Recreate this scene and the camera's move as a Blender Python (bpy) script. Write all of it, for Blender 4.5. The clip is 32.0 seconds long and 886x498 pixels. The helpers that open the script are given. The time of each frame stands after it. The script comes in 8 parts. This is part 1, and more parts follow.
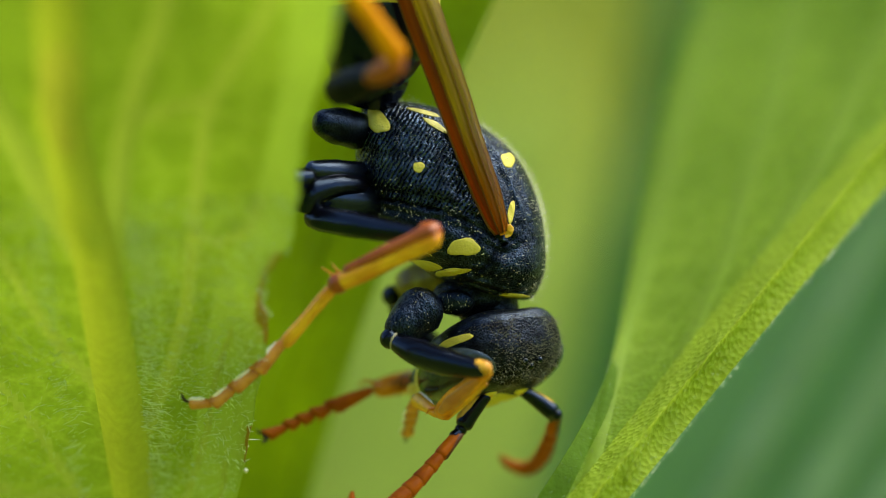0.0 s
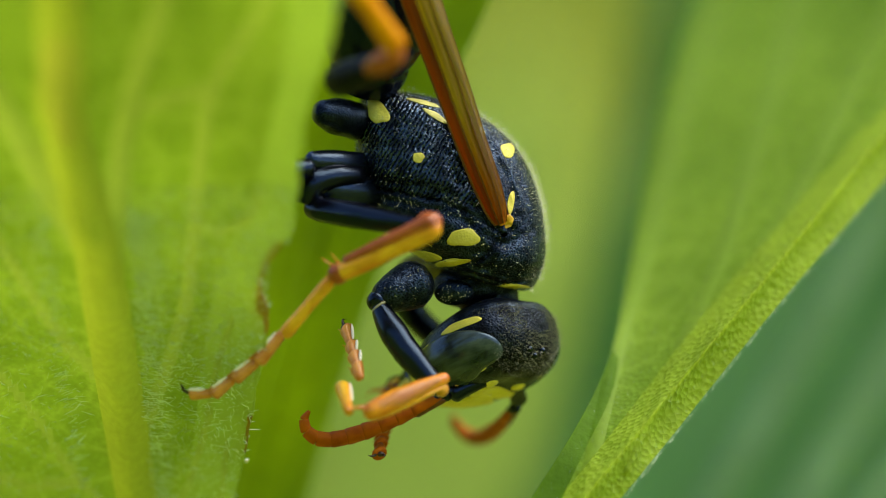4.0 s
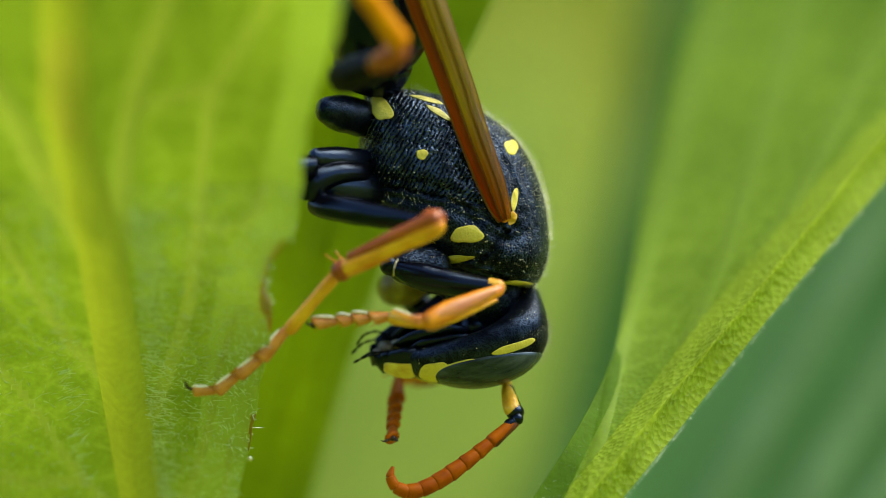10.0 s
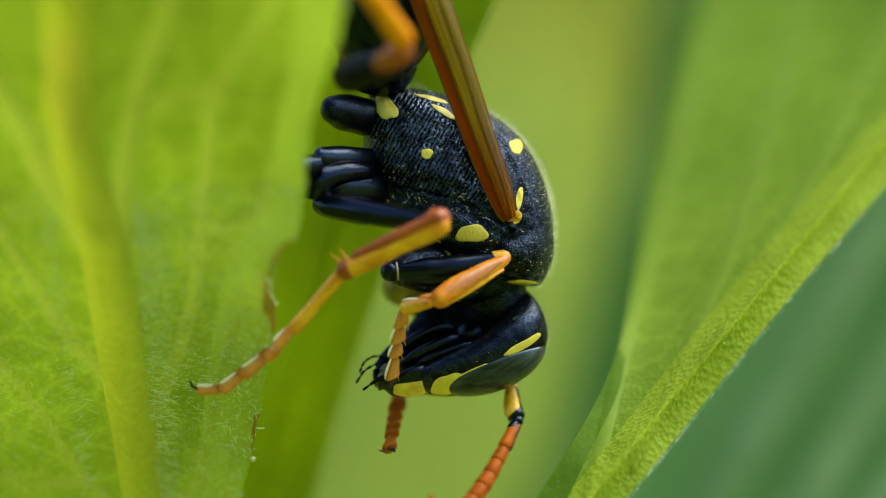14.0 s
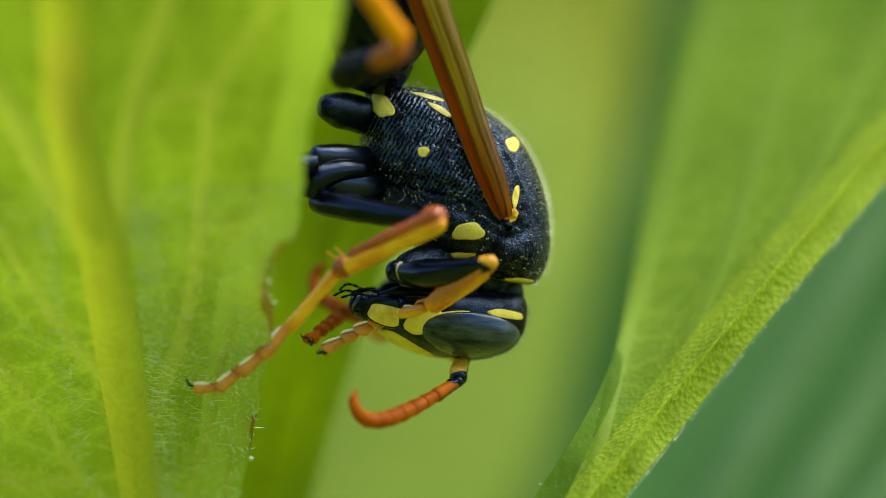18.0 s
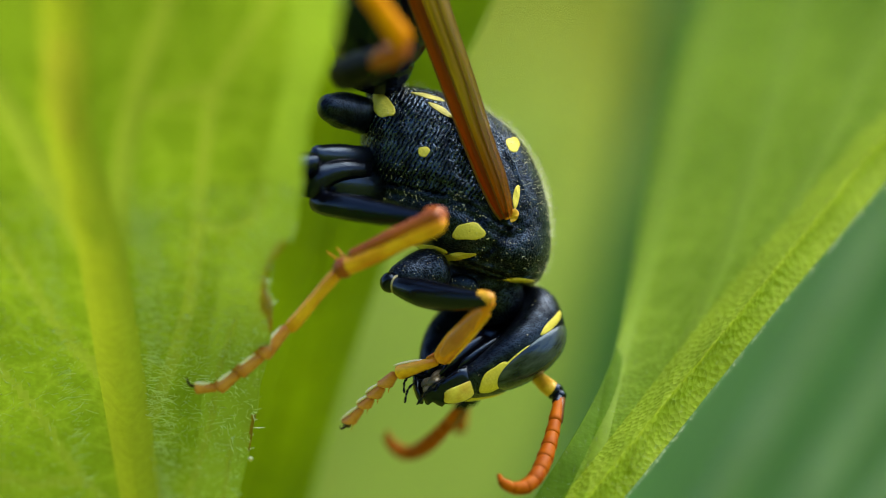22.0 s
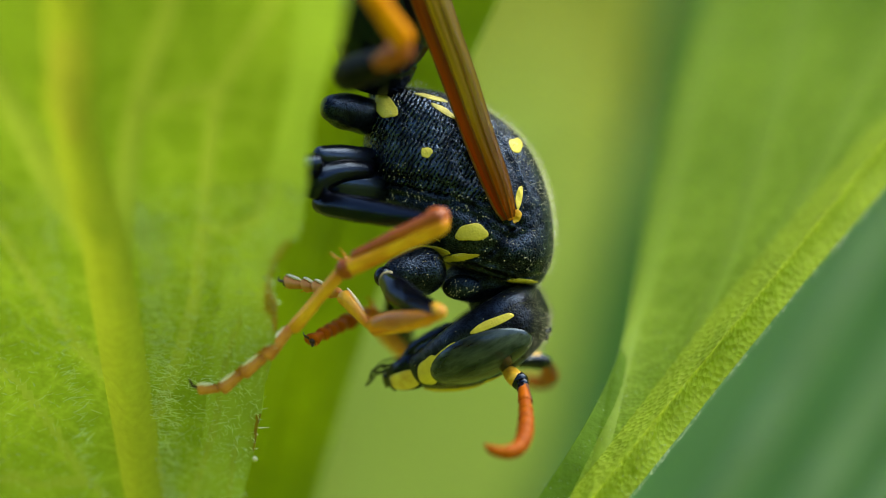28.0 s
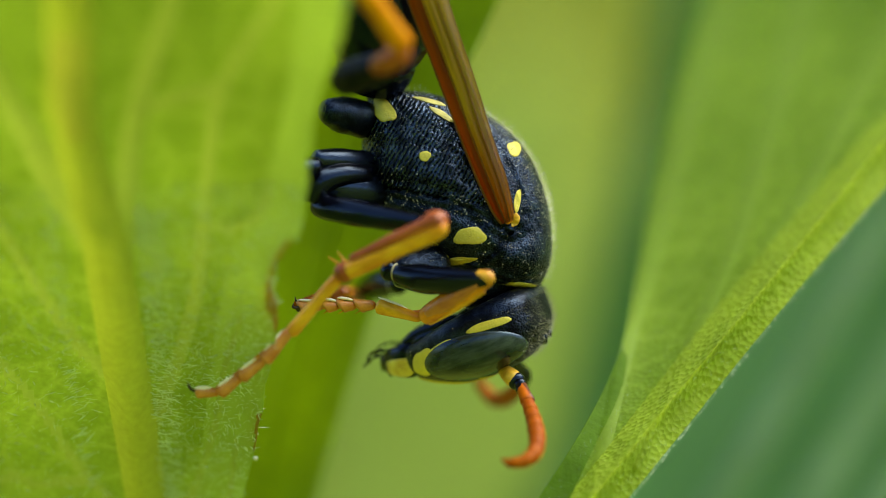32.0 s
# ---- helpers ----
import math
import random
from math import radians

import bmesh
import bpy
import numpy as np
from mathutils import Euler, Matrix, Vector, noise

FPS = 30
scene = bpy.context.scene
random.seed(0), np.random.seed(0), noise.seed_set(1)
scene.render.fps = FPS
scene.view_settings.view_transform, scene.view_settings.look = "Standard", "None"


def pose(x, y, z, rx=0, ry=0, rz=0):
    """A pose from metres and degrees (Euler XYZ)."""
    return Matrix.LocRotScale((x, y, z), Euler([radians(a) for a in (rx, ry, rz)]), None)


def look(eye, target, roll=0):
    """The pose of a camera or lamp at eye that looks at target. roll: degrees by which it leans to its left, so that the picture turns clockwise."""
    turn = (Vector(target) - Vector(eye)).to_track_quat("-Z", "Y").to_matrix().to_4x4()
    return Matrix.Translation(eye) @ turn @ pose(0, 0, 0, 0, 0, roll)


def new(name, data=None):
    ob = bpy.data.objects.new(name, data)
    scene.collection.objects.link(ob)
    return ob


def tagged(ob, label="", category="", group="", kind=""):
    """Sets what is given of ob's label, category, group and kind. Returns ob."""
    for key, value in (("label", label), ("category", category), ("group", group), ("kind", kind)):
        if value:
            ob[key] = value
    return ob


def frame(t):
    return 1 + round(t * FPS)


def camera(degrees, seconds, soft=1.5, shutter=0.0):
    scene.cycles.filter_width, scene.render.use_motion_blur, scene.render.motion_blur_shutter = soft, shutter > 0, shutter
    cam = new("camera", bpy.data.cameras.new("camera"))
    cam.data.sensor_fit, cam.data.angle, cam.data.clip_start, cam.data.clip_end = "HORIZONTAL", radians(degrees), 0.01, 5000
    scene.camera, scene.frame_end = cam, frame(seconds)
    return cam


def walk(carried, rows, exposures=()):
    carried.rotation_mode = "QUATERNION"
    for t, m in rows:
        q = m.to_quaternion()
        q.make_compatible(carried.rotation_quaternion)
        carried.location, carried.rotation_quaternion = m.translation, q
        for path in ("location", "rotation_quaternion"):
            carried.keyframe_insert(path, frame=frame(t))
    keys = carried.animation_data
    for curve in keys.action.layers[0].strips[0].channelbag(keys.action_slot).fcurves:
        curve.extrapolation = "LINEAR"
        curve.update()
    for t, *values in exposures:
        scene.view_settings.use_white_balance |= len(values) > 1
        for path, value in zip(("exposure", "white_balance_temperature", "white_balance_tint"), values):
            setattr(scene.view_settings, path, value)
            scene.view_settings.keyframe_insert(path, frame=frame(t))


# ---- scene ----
MM = 0.001
EYE = Vector((0.0, -0.090, 0.350))      # the lens, 35 cm over the soil

# the camera hangs still but for a slight sway (seconds, sway in plan units)
cam = camera(11.06, 32.0, soft=0.85, shutter=0.5)
cam.data.dof.use_dof = True
cam.data.dof.focus_distance = 0.0903
cam.data.dof.aperture_fstop = 34.0


def sway(a, b):
    return pose(EYE.x, EYE.y, EYE.z, 90 + math.degrees(b / 8100), 0, math.degrees(a / 8100))


walk(cam, [
    (0, sway(-11, 20)), (0.5, sway(-10, 8)), (1, sway(-13, 4)), (1.5, sway(-13.5, 4)), (2, sway(-13.5, 4)), (2.5, sway(-12.5, 4)), 
    (3, sway(-9.5, 2.5)), (3.5, sway(-9.5, 2.5)), (5.5, sway(-12, 1.5)), (6, sway(-10.5, 0)), (6.5, sway(-10, 0)), (7, sway(-9.5, 0)), 
    (7.5, sway(-8.5, -0.5)), (8, sway(-8, -1)), (8.5, sway(-6.5, -0.5)), (9, sway(-5, 0)), (9.5, sway(-4.5, 0)), (10, sway(-4, -1)), 
    (10.5, sway(-4.5, -1)), (11, sway(-5, -1.5)), (11.5, sway(-5, -1.5)), (12, sway(-3, -1)), (12.5, sway(0, -1)), (13, sway(0, 0)), 
    (13.5, sway(0, 0)), (14, sway(1.5, 0)), (14.5, sway(1.5, 0)), (16.5, sway(-3, 0)), (17, sway(-2.5, 0)), (17.5, sway(-3, 0)), 
    (18, sway(-2, -1)), (18.5, sway(-2.5, 0)), (19, sway(-1, 0)), (19.5, sway(0.5, 0)), (20, sway(2, 0)), (20.5, sway(0.5, -0.5)), 
    (21, sway(-1.5, -0.5)), (21.5, sway(-3, -0.5)), (22, sway(-3, -0.5)), (22.5, sway(-1, -0.5)), (23, sway(1.5, -1)), (23.5, sway(3.5, 0)), 
    (24, sway(5, 0)), (24.5, sway(6.5, -0.5)), (25, sway(7, -0.5)), (25.5, sway(7.5, -0.5)), (27.5, sway(6, -0.5)), (28, sway(5, -0.5)), 
    (28.5, sway(4, -0.5)), (29, sway(0.5, -1)), (29.5, sway(-1.5, -1.5)), (30, sway(-1.5, -2.5)), (30.5, sway(0, -2.5)), (31, sway(2.5, -2)), 
    (31.5, sway(4, -2)), (32, sway(6, -1.5)),
])

# ---- light: thin overcast with a soft, high sun ----
SUN_UP, SUN_ROUND = 62.0, 86.0
world = bpy.data.worlds.new("sky")
scene.world = world
world.use_nodes = True
wn = world.node_tree.nodes
sky = wn.new("ShaderNodeTexSky")
sky.sky_type = "NISHITA"
sky.sun_disc = False
sky.sun_elevation, sky.sun_rotation = radians(SUN_UP), radians(SUN_ROUND)
wn["Background"].inputs["Strength"].default_value = 0.15
world.node_tree.links.new(sky.outputs[0], wn["Background"].inputs[0])
sun = new("sun", bpy.data.lights.new("sun", "SUN"))
sun.data.energy, sun.data.angle, sun.data.color = 2.6, radians(60), (1.0, 0.93, 0.78)
_s = Vector((math.sin(radians(SUN_ROUND)) * math.cos(radians(SUN_UP)), math.cos(radians(SUN_ROUND)) * math.cos(radians(SUN_UP)), math.sin(radians(SUN_UP))))
sun.matrix_world = look(_s * 5, (0, 0, 0))
scene.view_settings.exposure = 1.25


# ---- materials ----
def mat(name, base, rough=0.5, spec=0.5, vary=0.15, grain=9000, relief=0.15, depth=0.00002, tint_spec=(1, 1, 1), second=None, coat=0.0, sheen=0.0,
        patch=1200, through_light=None, stripes=None, alpha=1.0, metal=0.0, pits=0.0, net=None, share=0.6, squash=None, rooted=None, ridge_turn=-120, gloss=None, lumps=0.0, lump_share=2.5):
    """Principled surface: two scales of colour change, fine bump, optional light through it."""
    m = bpy.data.materials.new(name)
    m.use_nodes = True
    n, l = m.node_tree.nodes, m.node_tree.links
    b = n["Principled BSDF"]
    co = plain = n.new("ShaderNodeTexCoord").outputs["Object"]
    if squash:
        sq = n.new("ShaderNodeMapping")
        sq.inputs["Scale"].default_value = squash
        l.new(co, sq.inputs[0])
        co = sq.outputs[0]

    def noise_tex(scale, detail=3.0):
        t = n.new("ShaderNodeTexNoise")
        t.inputs["Scale"].default_value, t.inputs["Detail"].default_value = scale, detail
        l.new(co, t.inputs["Vector"])
        return t.outputs["Fac"]

    def ramp(fac, p0, p1, c0, c1):
        r = n.new("ShaderNodeValToRGB")
        r.color_ramp.elements[0].position, r.color_ramp.elements[1].position = p0, p1
        r.color_ramp.elements[0].color, r.color_ramp.elements[1].color = (*c0, 1), (*c1, 1)
        l.new(fac, r.inputs[0])
        return r.outputs[0]

    second = second or tuple(c * (1 - 2 * vary) for c in base)
    big = ramp(noise_tex(patch), 0.35, 0.65, base, second)
    fine = ramp(noise_tex(grain, 5), 0.3, 0.7, (1 - vary,) * 3, (1, 1, 1))
    mix = n.new("ShaderNodeMix")
    mix.data_type, mix.blend_type = "RGBA", "MULTIPLY"
    mix.inputs[0].default_value = 1.0
    l.new(big, mix.inputs[6])
    l.new(fine, mix.inputs[7])
    colour = mix.outputs[2]
    if rooted:
        # a warmer hue near the root, along the piece's own z
        sx = n.new("ShaderNodeSeparateXYZ")
        l.new(plain, sx.inputs[0])
        mu = n.new("ShaderNodeMath")
        mu.operation = "MULTIPLY"
        mu.inputs[1].default_value = 1.0 / rooted[0]
        l.new(sx.outputs["Z"], mu.inputs[0])
        fine = ramp(mu.outputs[0], 0.0, 1.0, rooted[1], (1, 1, 1))
        mr = n.new("ShaderNodeMix")
        mr.data_type, mr.blend_type = "RGBA", "MULTIPLY"
        mr.inputs[0].default_value = 1.0
        l.new(colour, mr.inputs[6])
        l.new(fine, mr.inputs[7])
        colour = mr.outputs[2]
    lines = None
    if net:
        wob = n.new("ShaderNodeTexNoise")
        wob.inputs["Scale"].default_value = net * 1.5
        l.new(co, wob.inputs["Vector"])
        warp = n.new("ShaderNodeMix")
        warp.data_type, warp.blend_type = "RGBA", "LINEAR_LIGHT"
        warp.inputs[0].default_value = 0.0002
        l.new(co, warp.inputs[6])
        l.new(wob.outputs["Color"], warp.inputs[7])
        vo = n.new("ShaderNodeTexVoronoi")
        vo.feature = "DISTANCE_TO_EDGE"
        vo.inputs["Scale"].default_value = net
        l.new(warp.outputs[2], vo.inputs["Vector"])
        lines = ramp(vo.outputs["Distance"], 0.0, 0.14, (1.15, 1.11, 1.25), (0.96, 0.967, 0.935))
        mn = n.new("ShaderNodeMix")
        mn.data_type, mn.blend_type = "RGBA", "MULTIPLY"
        mn.inputs[0].default_value = 1.0
        l.new(colour, mn.inputs[6])
        l.new(lines, mn.inputs[7])
        colour = mn.outputs[2]
    height = noise_tex(grain, 4)
    if pits:
        v = n.new("ShaderNodeTexVoronoi")
        v.inputs["Scale"].default_value = pits
        l.new(co, v.inputs["Vector"])
        height = v.outputs["Distance"]
    if stripes:
        w = n.new("ShaderNodeTexWave")
        w.bands_direction = "Z"
        w.inputs["Scale"].default_value, w.inputs["Distortion"].default_value = stripes, 4.5
        w.inputs["Detail"].default_value, w.inputs["Detail Scale"].default_value = 3, 1.8
        mp = n.new("ShaderNodeMapping")
        mp.inputs["Rotation"].default_value = (0, radians(ridge_turn), 0)
        l.new(co, mp.inputs[0])
        l.new(mp.outputs[0], w.inputs["Vector"])
        ad = n.new("ShaderNodeMath")
        ad.operation = "MULTIPLY_ADD"
        ad.inputs[1].default_value = 1.1
        l.new(height, ad.inputs[0])
        l.new(w.outputs["Fac"], ad.inputs[2])
        height = ad.outputs[0]
    if lumps:
        add = n.new("ShaderNodeMath")
        add.operation = "MULTIPLY_ADD"
        add.inputs[1].default_value = lump_share
        l.new(noise_tex(lumps, 2), add.inputs[0])
        l.new(height, add.inputs[2])
        raised = add.outputs[0]
    else:
        raised = height
    if gloss:
        # cavity map: dark hollows and glinting ridges are set through the gloss
        even = n.new("ShaderNodeMath")
        even.operation = "MULTIPLY"
        l.new(ramp(height, gloss[0], gloss[1], (gloss[2],) * 3, (gloss[3],) * 3), even.inputs[0])
        l.new(ramp(noise_tex(3500, 3), 0.35, 0.65, (0.28,) * 3, (1.45,) * 3), even.inputs[1])
        l.new(even.outputs[0], b.inputs["Specular IOR Level"])
    height = raised
    bump = n.new("ShaderNodeBump")
    bump.inputs["Strength"].default_value, bump.inputs["Distance"].default_value = relief, depth
    l.new(height, bump.inputs["Height"])
    l.new(bump.outputs[0], b.inputs["Normal"])
    l.new(colour, b.inputs["Base Color"])
    b.inputs["Roughness"].default_value = rough
    b.inputs["Specular IOR Level"].default_value = spec
    b.inputs["Specular Tint"].default_value = (*tint_spec, 1)
    b.inputs["Coat Weight"].default_value = coat
    b.inputs["Coat Roughness"].default_value = 0.12
    b.inputs["Metallic"].default_value = metal
    b.inputs["Sheen Weight"].default_value = sheen
    b.inputs["Alpha"].default_value = alpha
    if through_light:
        tr = n.new("ShaderNodeBsdfTranslucent")
        tint = n.new("ShaderNodeMix")
        tint.data_type, tint.blend_type = "RGBA", "MULTIPLY"
        tint.inputs[0].default_value = 1.0
        two = ramp(noise_tex(patch), 0.35, 0.65, through_light, tuple(c * (1 - vary) for c in through_light))
        l.new(two, tint.inputs[6])
        if lines:
            both = n.new("ShaderNodeMix")
            both.data_type, both.blend_type = "RGBA", "MULTIPLY"
            both.inputs[0].default_value = 1.0
            l.new(lines, both.inputs[6])
            l.new(fine, both.inputs[7])
            lines = both.outputs[2]
        l.new(lines or fine, tint.inputs[7])
        l.new(tint.outputs[2], tr.inputs["Color"])
        l.new(bump.outputs[0], tr.inputs["Normal"])
        ms = n.new("ShaderNodeMixShader")
        ms.inputs[0].default_value = share
        l.new(b.outputs[0], ms.inputs[1])
        l.new(tr.outputs[0], ms.inputs[2])
        l.new(ms.outputs[0], n["Material Output"].inputs["Surface"])
    return m


# blue tint_spec on the blacks sets the hue of reflected sky by hand
BLACK = mat("black_chitin", (0.002, 0.003, 0.006), tint_spec=(0.40, 0.64, 1.0), rough=0.28, grain=30000, relief=1.0, depth=0.000014, pits=25000, gloss=(0.3, 0.62, 0.06, 0.62), lumps=6000, lump_share=0.9)
HEAD_BLACK = mat("satin_black_chitin", (0.002, 0.003, 0.006), tint_spec=(0.40, 0.64, 1.0), rough=0.33, grain=40000, relief=0.7, depth=0.000008, pits=30000, gloss=(0.2, 0.6, 0.03, 0.48))
CROWN_BLACK = mat("dull_pitted_chitin", (0.003, 0.003, 0.004), tint_spec=(0.5, 0.7, 1.0), rough=0.4, grain=40000, relief=1.0, depth=0.000014, pits=22000, gloss=(0.2, 0.6, 0.02, 0.25))
TONGUE = mat("greyish_tongue", (0.30, 0.27, 0.14), second=(0.10, 0.085, 0.04), rough=0.3, spec=0.4, grain=20000, patch=6000, through_light=(0.5, 0.45, 0.25), share=0.3)
MOUTH = mat("brownish_tongue", (0.16, 0.13, 0.075), second=(0.05, 0.04, 0.022), rough=0.3, spec=0.4, grain=20000, patch=6000)
JAW_YELLOW = mat("yellow_jaw", (0.74, 0.66, 0.10), second=(0.50, 0.34, 0.04), rough=0.35, spec=0.35, grain=22000, relief=0.4, depth=0.000008, patch=2200)
OLIVE_COXA = mat("olive_leg_base", (0.42, 0.38, 0.045), second=(0.15, 0.11, 0.012), rough=0.35, spec=0.4, grain=20000, patch=3000, through_light=(0.6, 0.55, 0.1), share=0.35)
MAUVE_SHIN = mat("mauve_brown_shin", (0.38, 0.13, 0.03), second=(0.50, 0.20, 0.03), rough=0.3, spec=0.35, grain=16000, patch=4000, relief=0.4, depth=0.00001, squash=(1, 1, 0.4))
CLAW_BROWN = mat("dark_brown_claw", (0.03, 0.014, 0.006), rough=0.3, spec=0.4, grain=20000)
RIBBED = mat("ribbed_black_chitin", (0.002, 0.003, 0.006), tint_spec=(0.40, 0.64, 1.0), rough=0.26, grain=30000, relief=1.0, depth=0.000022, stripes=3600, pits=20000, gloss=(0.55, 1.45, 0.02, 0.95), lumps=4000)
SMOOTH_BLACK = mat("polished_black_chitin", (0.002, 0.002, 0.004), tint_spec=(0.40, 0.64, 1.0), spec=0.36, rough=0.2, grain=26000, relief=0.5, depth=0.000007)
VEIN_STAIN = mat("stained_vein", (0.36, 0.38, 0.045), second=(0.31, 0.39, 0.05), rough=0.6, grain=3000, patch=900, through_light=(0.80, 0.82, 0.2), spec=0.2)
# pale mottles: pseudopupil spots and reflected surroundings, both painted into the base
EYE_MAT = mat("eye_reflection_mottle", (0.003, 0.005, 0.007), second=(0.05, 0.066, 0.054), tint_spec=(0.45, 0.70, 1.0), rough=0.22, spec=0.48, grain=60000, relief=0.1, depth=0.000004, patch=3600, vary=0.3, squash=(0.3, 0.8, 1.6))
DULL_BLACK = mat("dull_black_chitin", (0.002, 0.002, 0.003), tint_spec=(0.40, 0.64, 1.0), rough=0.4, spec=0.10, grain=26000, relief=0.5, depth=0.00001)
YELLOW = mat("yellow_chitin", (0.68, 0.59, 0.07), second=(0.56, 0.48, 0.06), rough=0.45, spec=0.25, grain=22000, relief=0.6, depth=0.00001, vary=0.14, pits=20000, patch=3000)
PALE_MARK = mat("pale_worn_mark", (0.52, 0.48, 0.12), second=(0.36, 0.34, 0.08), rough=0.5, spec=0.25, grain=22000, relief=0.5, depth=0.000008, patch=5000)
FRINGE = mat("silky_pale_fringe", (0.90, 0.84, 0.66), second=(0.80, 0.70, 0.48), rough=0.4, spec=0.4, grain=16000, vary=0.1)
CREAM = mat("cream_chitin", (0.46, 0.42, 0.22), rough=0.4, grain=16000, vary=0.2)
ORANGE = mat("orange_leg", (0.80, 0.34, 0.014), second=(0.48, 0.12, 0.006), rough=0.25, spec=0.36, grain=14000, patch=3200, vary=0.22, relief=0.45, depth=0.00001, squash=(1, 1, 0.4))
HIND_ORANGE = mat("deep_orange_shin", (0.78, 0.33, 0.001), second=(0.5, 0.12, 0.001), rough=0.5, spec=0.06, grain=14000, patch=900, vary=0.2)
GOLD = mat("golden_shin", (0.80, 0.44, 0.016), second=(0.56, 0.18, 0.008), rough=0.27, spec=0.34, grain=14000, patch=3000, vary=0.2, relief=0.4, depth=0.00001, squash=(1, 1, 0.4))
DARK_BROWN = mat("dark_brown_joint", (0.15, 0.04, 0.005), second=(0.05, 0.014, 0.004), rough=0.35, spec=0.35, grain=20000, patch=2500)
RUST = mat("rust_antenna", (0.38, 0.09, 0.001), second=(0.24, 0.045, 0.001), rough=0.45, spec=0.12, tint_spec=(1, 0.8, 0.5), grain=20000, patch=2500, relief=0.4, depth=0.00001)
YELLOW_KNEE = mat("amber_knee", (0.66, 0.37, 0.03), second=(0.42, 0.14, 0.01), rough=0.36, spec=0.25, grain=16000, patch=4500)
SCAPE_GOLD = mat("golden_scape", (0.72, 0.46, 0.035), second=(0.5, 0.25, 0.015), rough=0.35, spec=0.3, grain=16000, patch=4500)
TARSUS_TAN = mat("tan_foot", (0.60, 0.26, 0.045), second=(0.40, 0.12, 0.012), rough=0.3, spec=0.35, grain=16000, patch=3500, relief=0.4, depth=0.00001)
SHIN_BROWN = mat("reddish_shin", (0.36, 0.09, 0.012), second=(0.22, 0.05, 0.008), rough=0.32, spec=0.3, grain=16000, patch=3000, relief=0.4, depth=0.00001, squash=(1, 1, 0.5))
AMBER = mat("amber_wing", (0.33, 0.25, 0.02), second=(0.17, 0.11, 0.008), rough=0.35, spec=0.12, tint_spec=(1, 0.8, 0.4), grain=9000, patch=5000, vary=0.25, relief=0.4, through_light=(0.80, 0.64, 0.07), share=0.55, squash=(1, 1, 0.04), rooted=(0.0024, (1, 0.42, 0.3)))
MEMBRANE = mat("clear_wing_membrane", (0.34, 0.24, 0.03), second=(0.2, 0.13, 0.012), rough=0.18, spec=0.3, tint_spec=(1, 0.9, 0.7), grain=9000, patch=5000, vary=0.25, coat=0.35, relief=0.4, through_light=(0.85, 0.68, 0.12), share=0.45, alpha=0.55, squash=(1, 1, 0.04), rooted=(0.0024, (1, 0.5, 0.3)))
BROWN_WING = mat("brown_wing_edge", (0.17, 0.05, 0.004), second=(0.08, 0.022, 0.003), rough=0.34, spec=0.12, grain=9000, patch=5000, vary=0.3, relief=0.5, through_light=(0.7, 0.30, 0.03), share=0.4, squash=(1, 1, 0.04), rooted=(0.004, (1, 0.7, 0.5)))
WING_VEIN = mat("wing_vein", (0.17, 0.065, 0.006), rough=0.35, spec=0.3, grain=12000)
HAIR = mat("pale_hair", (0.80, 0.78, 0.52), rough=0.5, grain=4000, vary=0.08)
LEAF_HAIR = mat("leaf_hair", (0.80, 0.92, 0.55), rough=0.5, grain=4000, vary=0.05)
SHEEN_BLACK = mat("sky_tinted_black_chitin", (0.003, 0.004, 0.008), tint_spec=(0.40, 0.64, 1.0), spec=0.55, rough=0.22, grain=26000, relief=0.6, depth=0.000008)
POLLEN = mat("pollen", (0.62, 0.59, 0.36), rough=0.7, grain=9000)
STUBBLE = mat("grey_stubble", (0.46, 0.44, 0.30), rough=0.5, grain=4000)
LEAF = mat("bright_leaf", (0.255, 0.375, 0.036), second=(0.19, 0.32, 0.026), rough=0.62, grain=9000, patch=230, vary=0.2, relief=0.45, depth=0.00005, through_light=(0.635, 0.79, 0.15), spec=0.15, pits=9000, net=1150)
# green of the middle leaf, with its shade put into the colour
LEAF_SHADED = mat("shaded_leaf", (0.13, 0.225, 0.012), second=(0.10, 0.19, 0.008), rough=0.68, grain=1800, patch=200, relief=0.3, depth=0.00005, through_light=(0.55, 0.68, 0.045), spec=0.12)
# shade of the downturned margin, painted as a darker green
FOLD_SHADED = mat("shaded_leaf_fold", (0.125, 0.235, 0.018), second=(0.09, 0.185, 0.012), rough=0.65, grain=5000, patch=700, relief=0.6, depth=0.00006, through_light=(0.42, 0.60, 0.055), spec=0.12)
VEIN = mat("leaf_vein", (0.315, 0.395, 0.04), second=(0.345, 0.40, 0.04), rough=0.6, grain=6000, patch=260, relief=0.4, depth=0.00003, through_light=(0.80, 0.875, 0.18), spec=0.2)
MARGIN_FOLD = mat("leaf_fold_margin", (0.33, 0.43, 0.042), second=(0.29, 0.40, 0.036), rough=0.62, grain=7000, patch=1100, vary=0.1, relief=0.7, depth=0.00006, through_light=(0.80, 0.91, 0.17), spec=0.15, pits=8000)
# streaked, lighter copy of LEAF: missing light on its right side, put in as colour
LEAF_BRIGHTENED = mat("brightened_leaf_margin", (0.285, 0.405, 0.06), second=(0.24, 0.37, 0.048), rough=0.62, grain=5000, patch=900, vary=0.08, relief=0.5, depth=0.00006, through_light=(0.66, 0.80, 0.20), spec=0.15, squash=(1, 1, 0.2))
VEIN_FAINT = mat("faint_leaf_vein", (0.25, 0.37, 0.042), second=(0.235, 0.35, 0.038), rough=0.6, grain=6000, patch=260, relief=0.4, depth=0.00003, through_light=(0.65, 0.79, 0.18), spec=0.2)
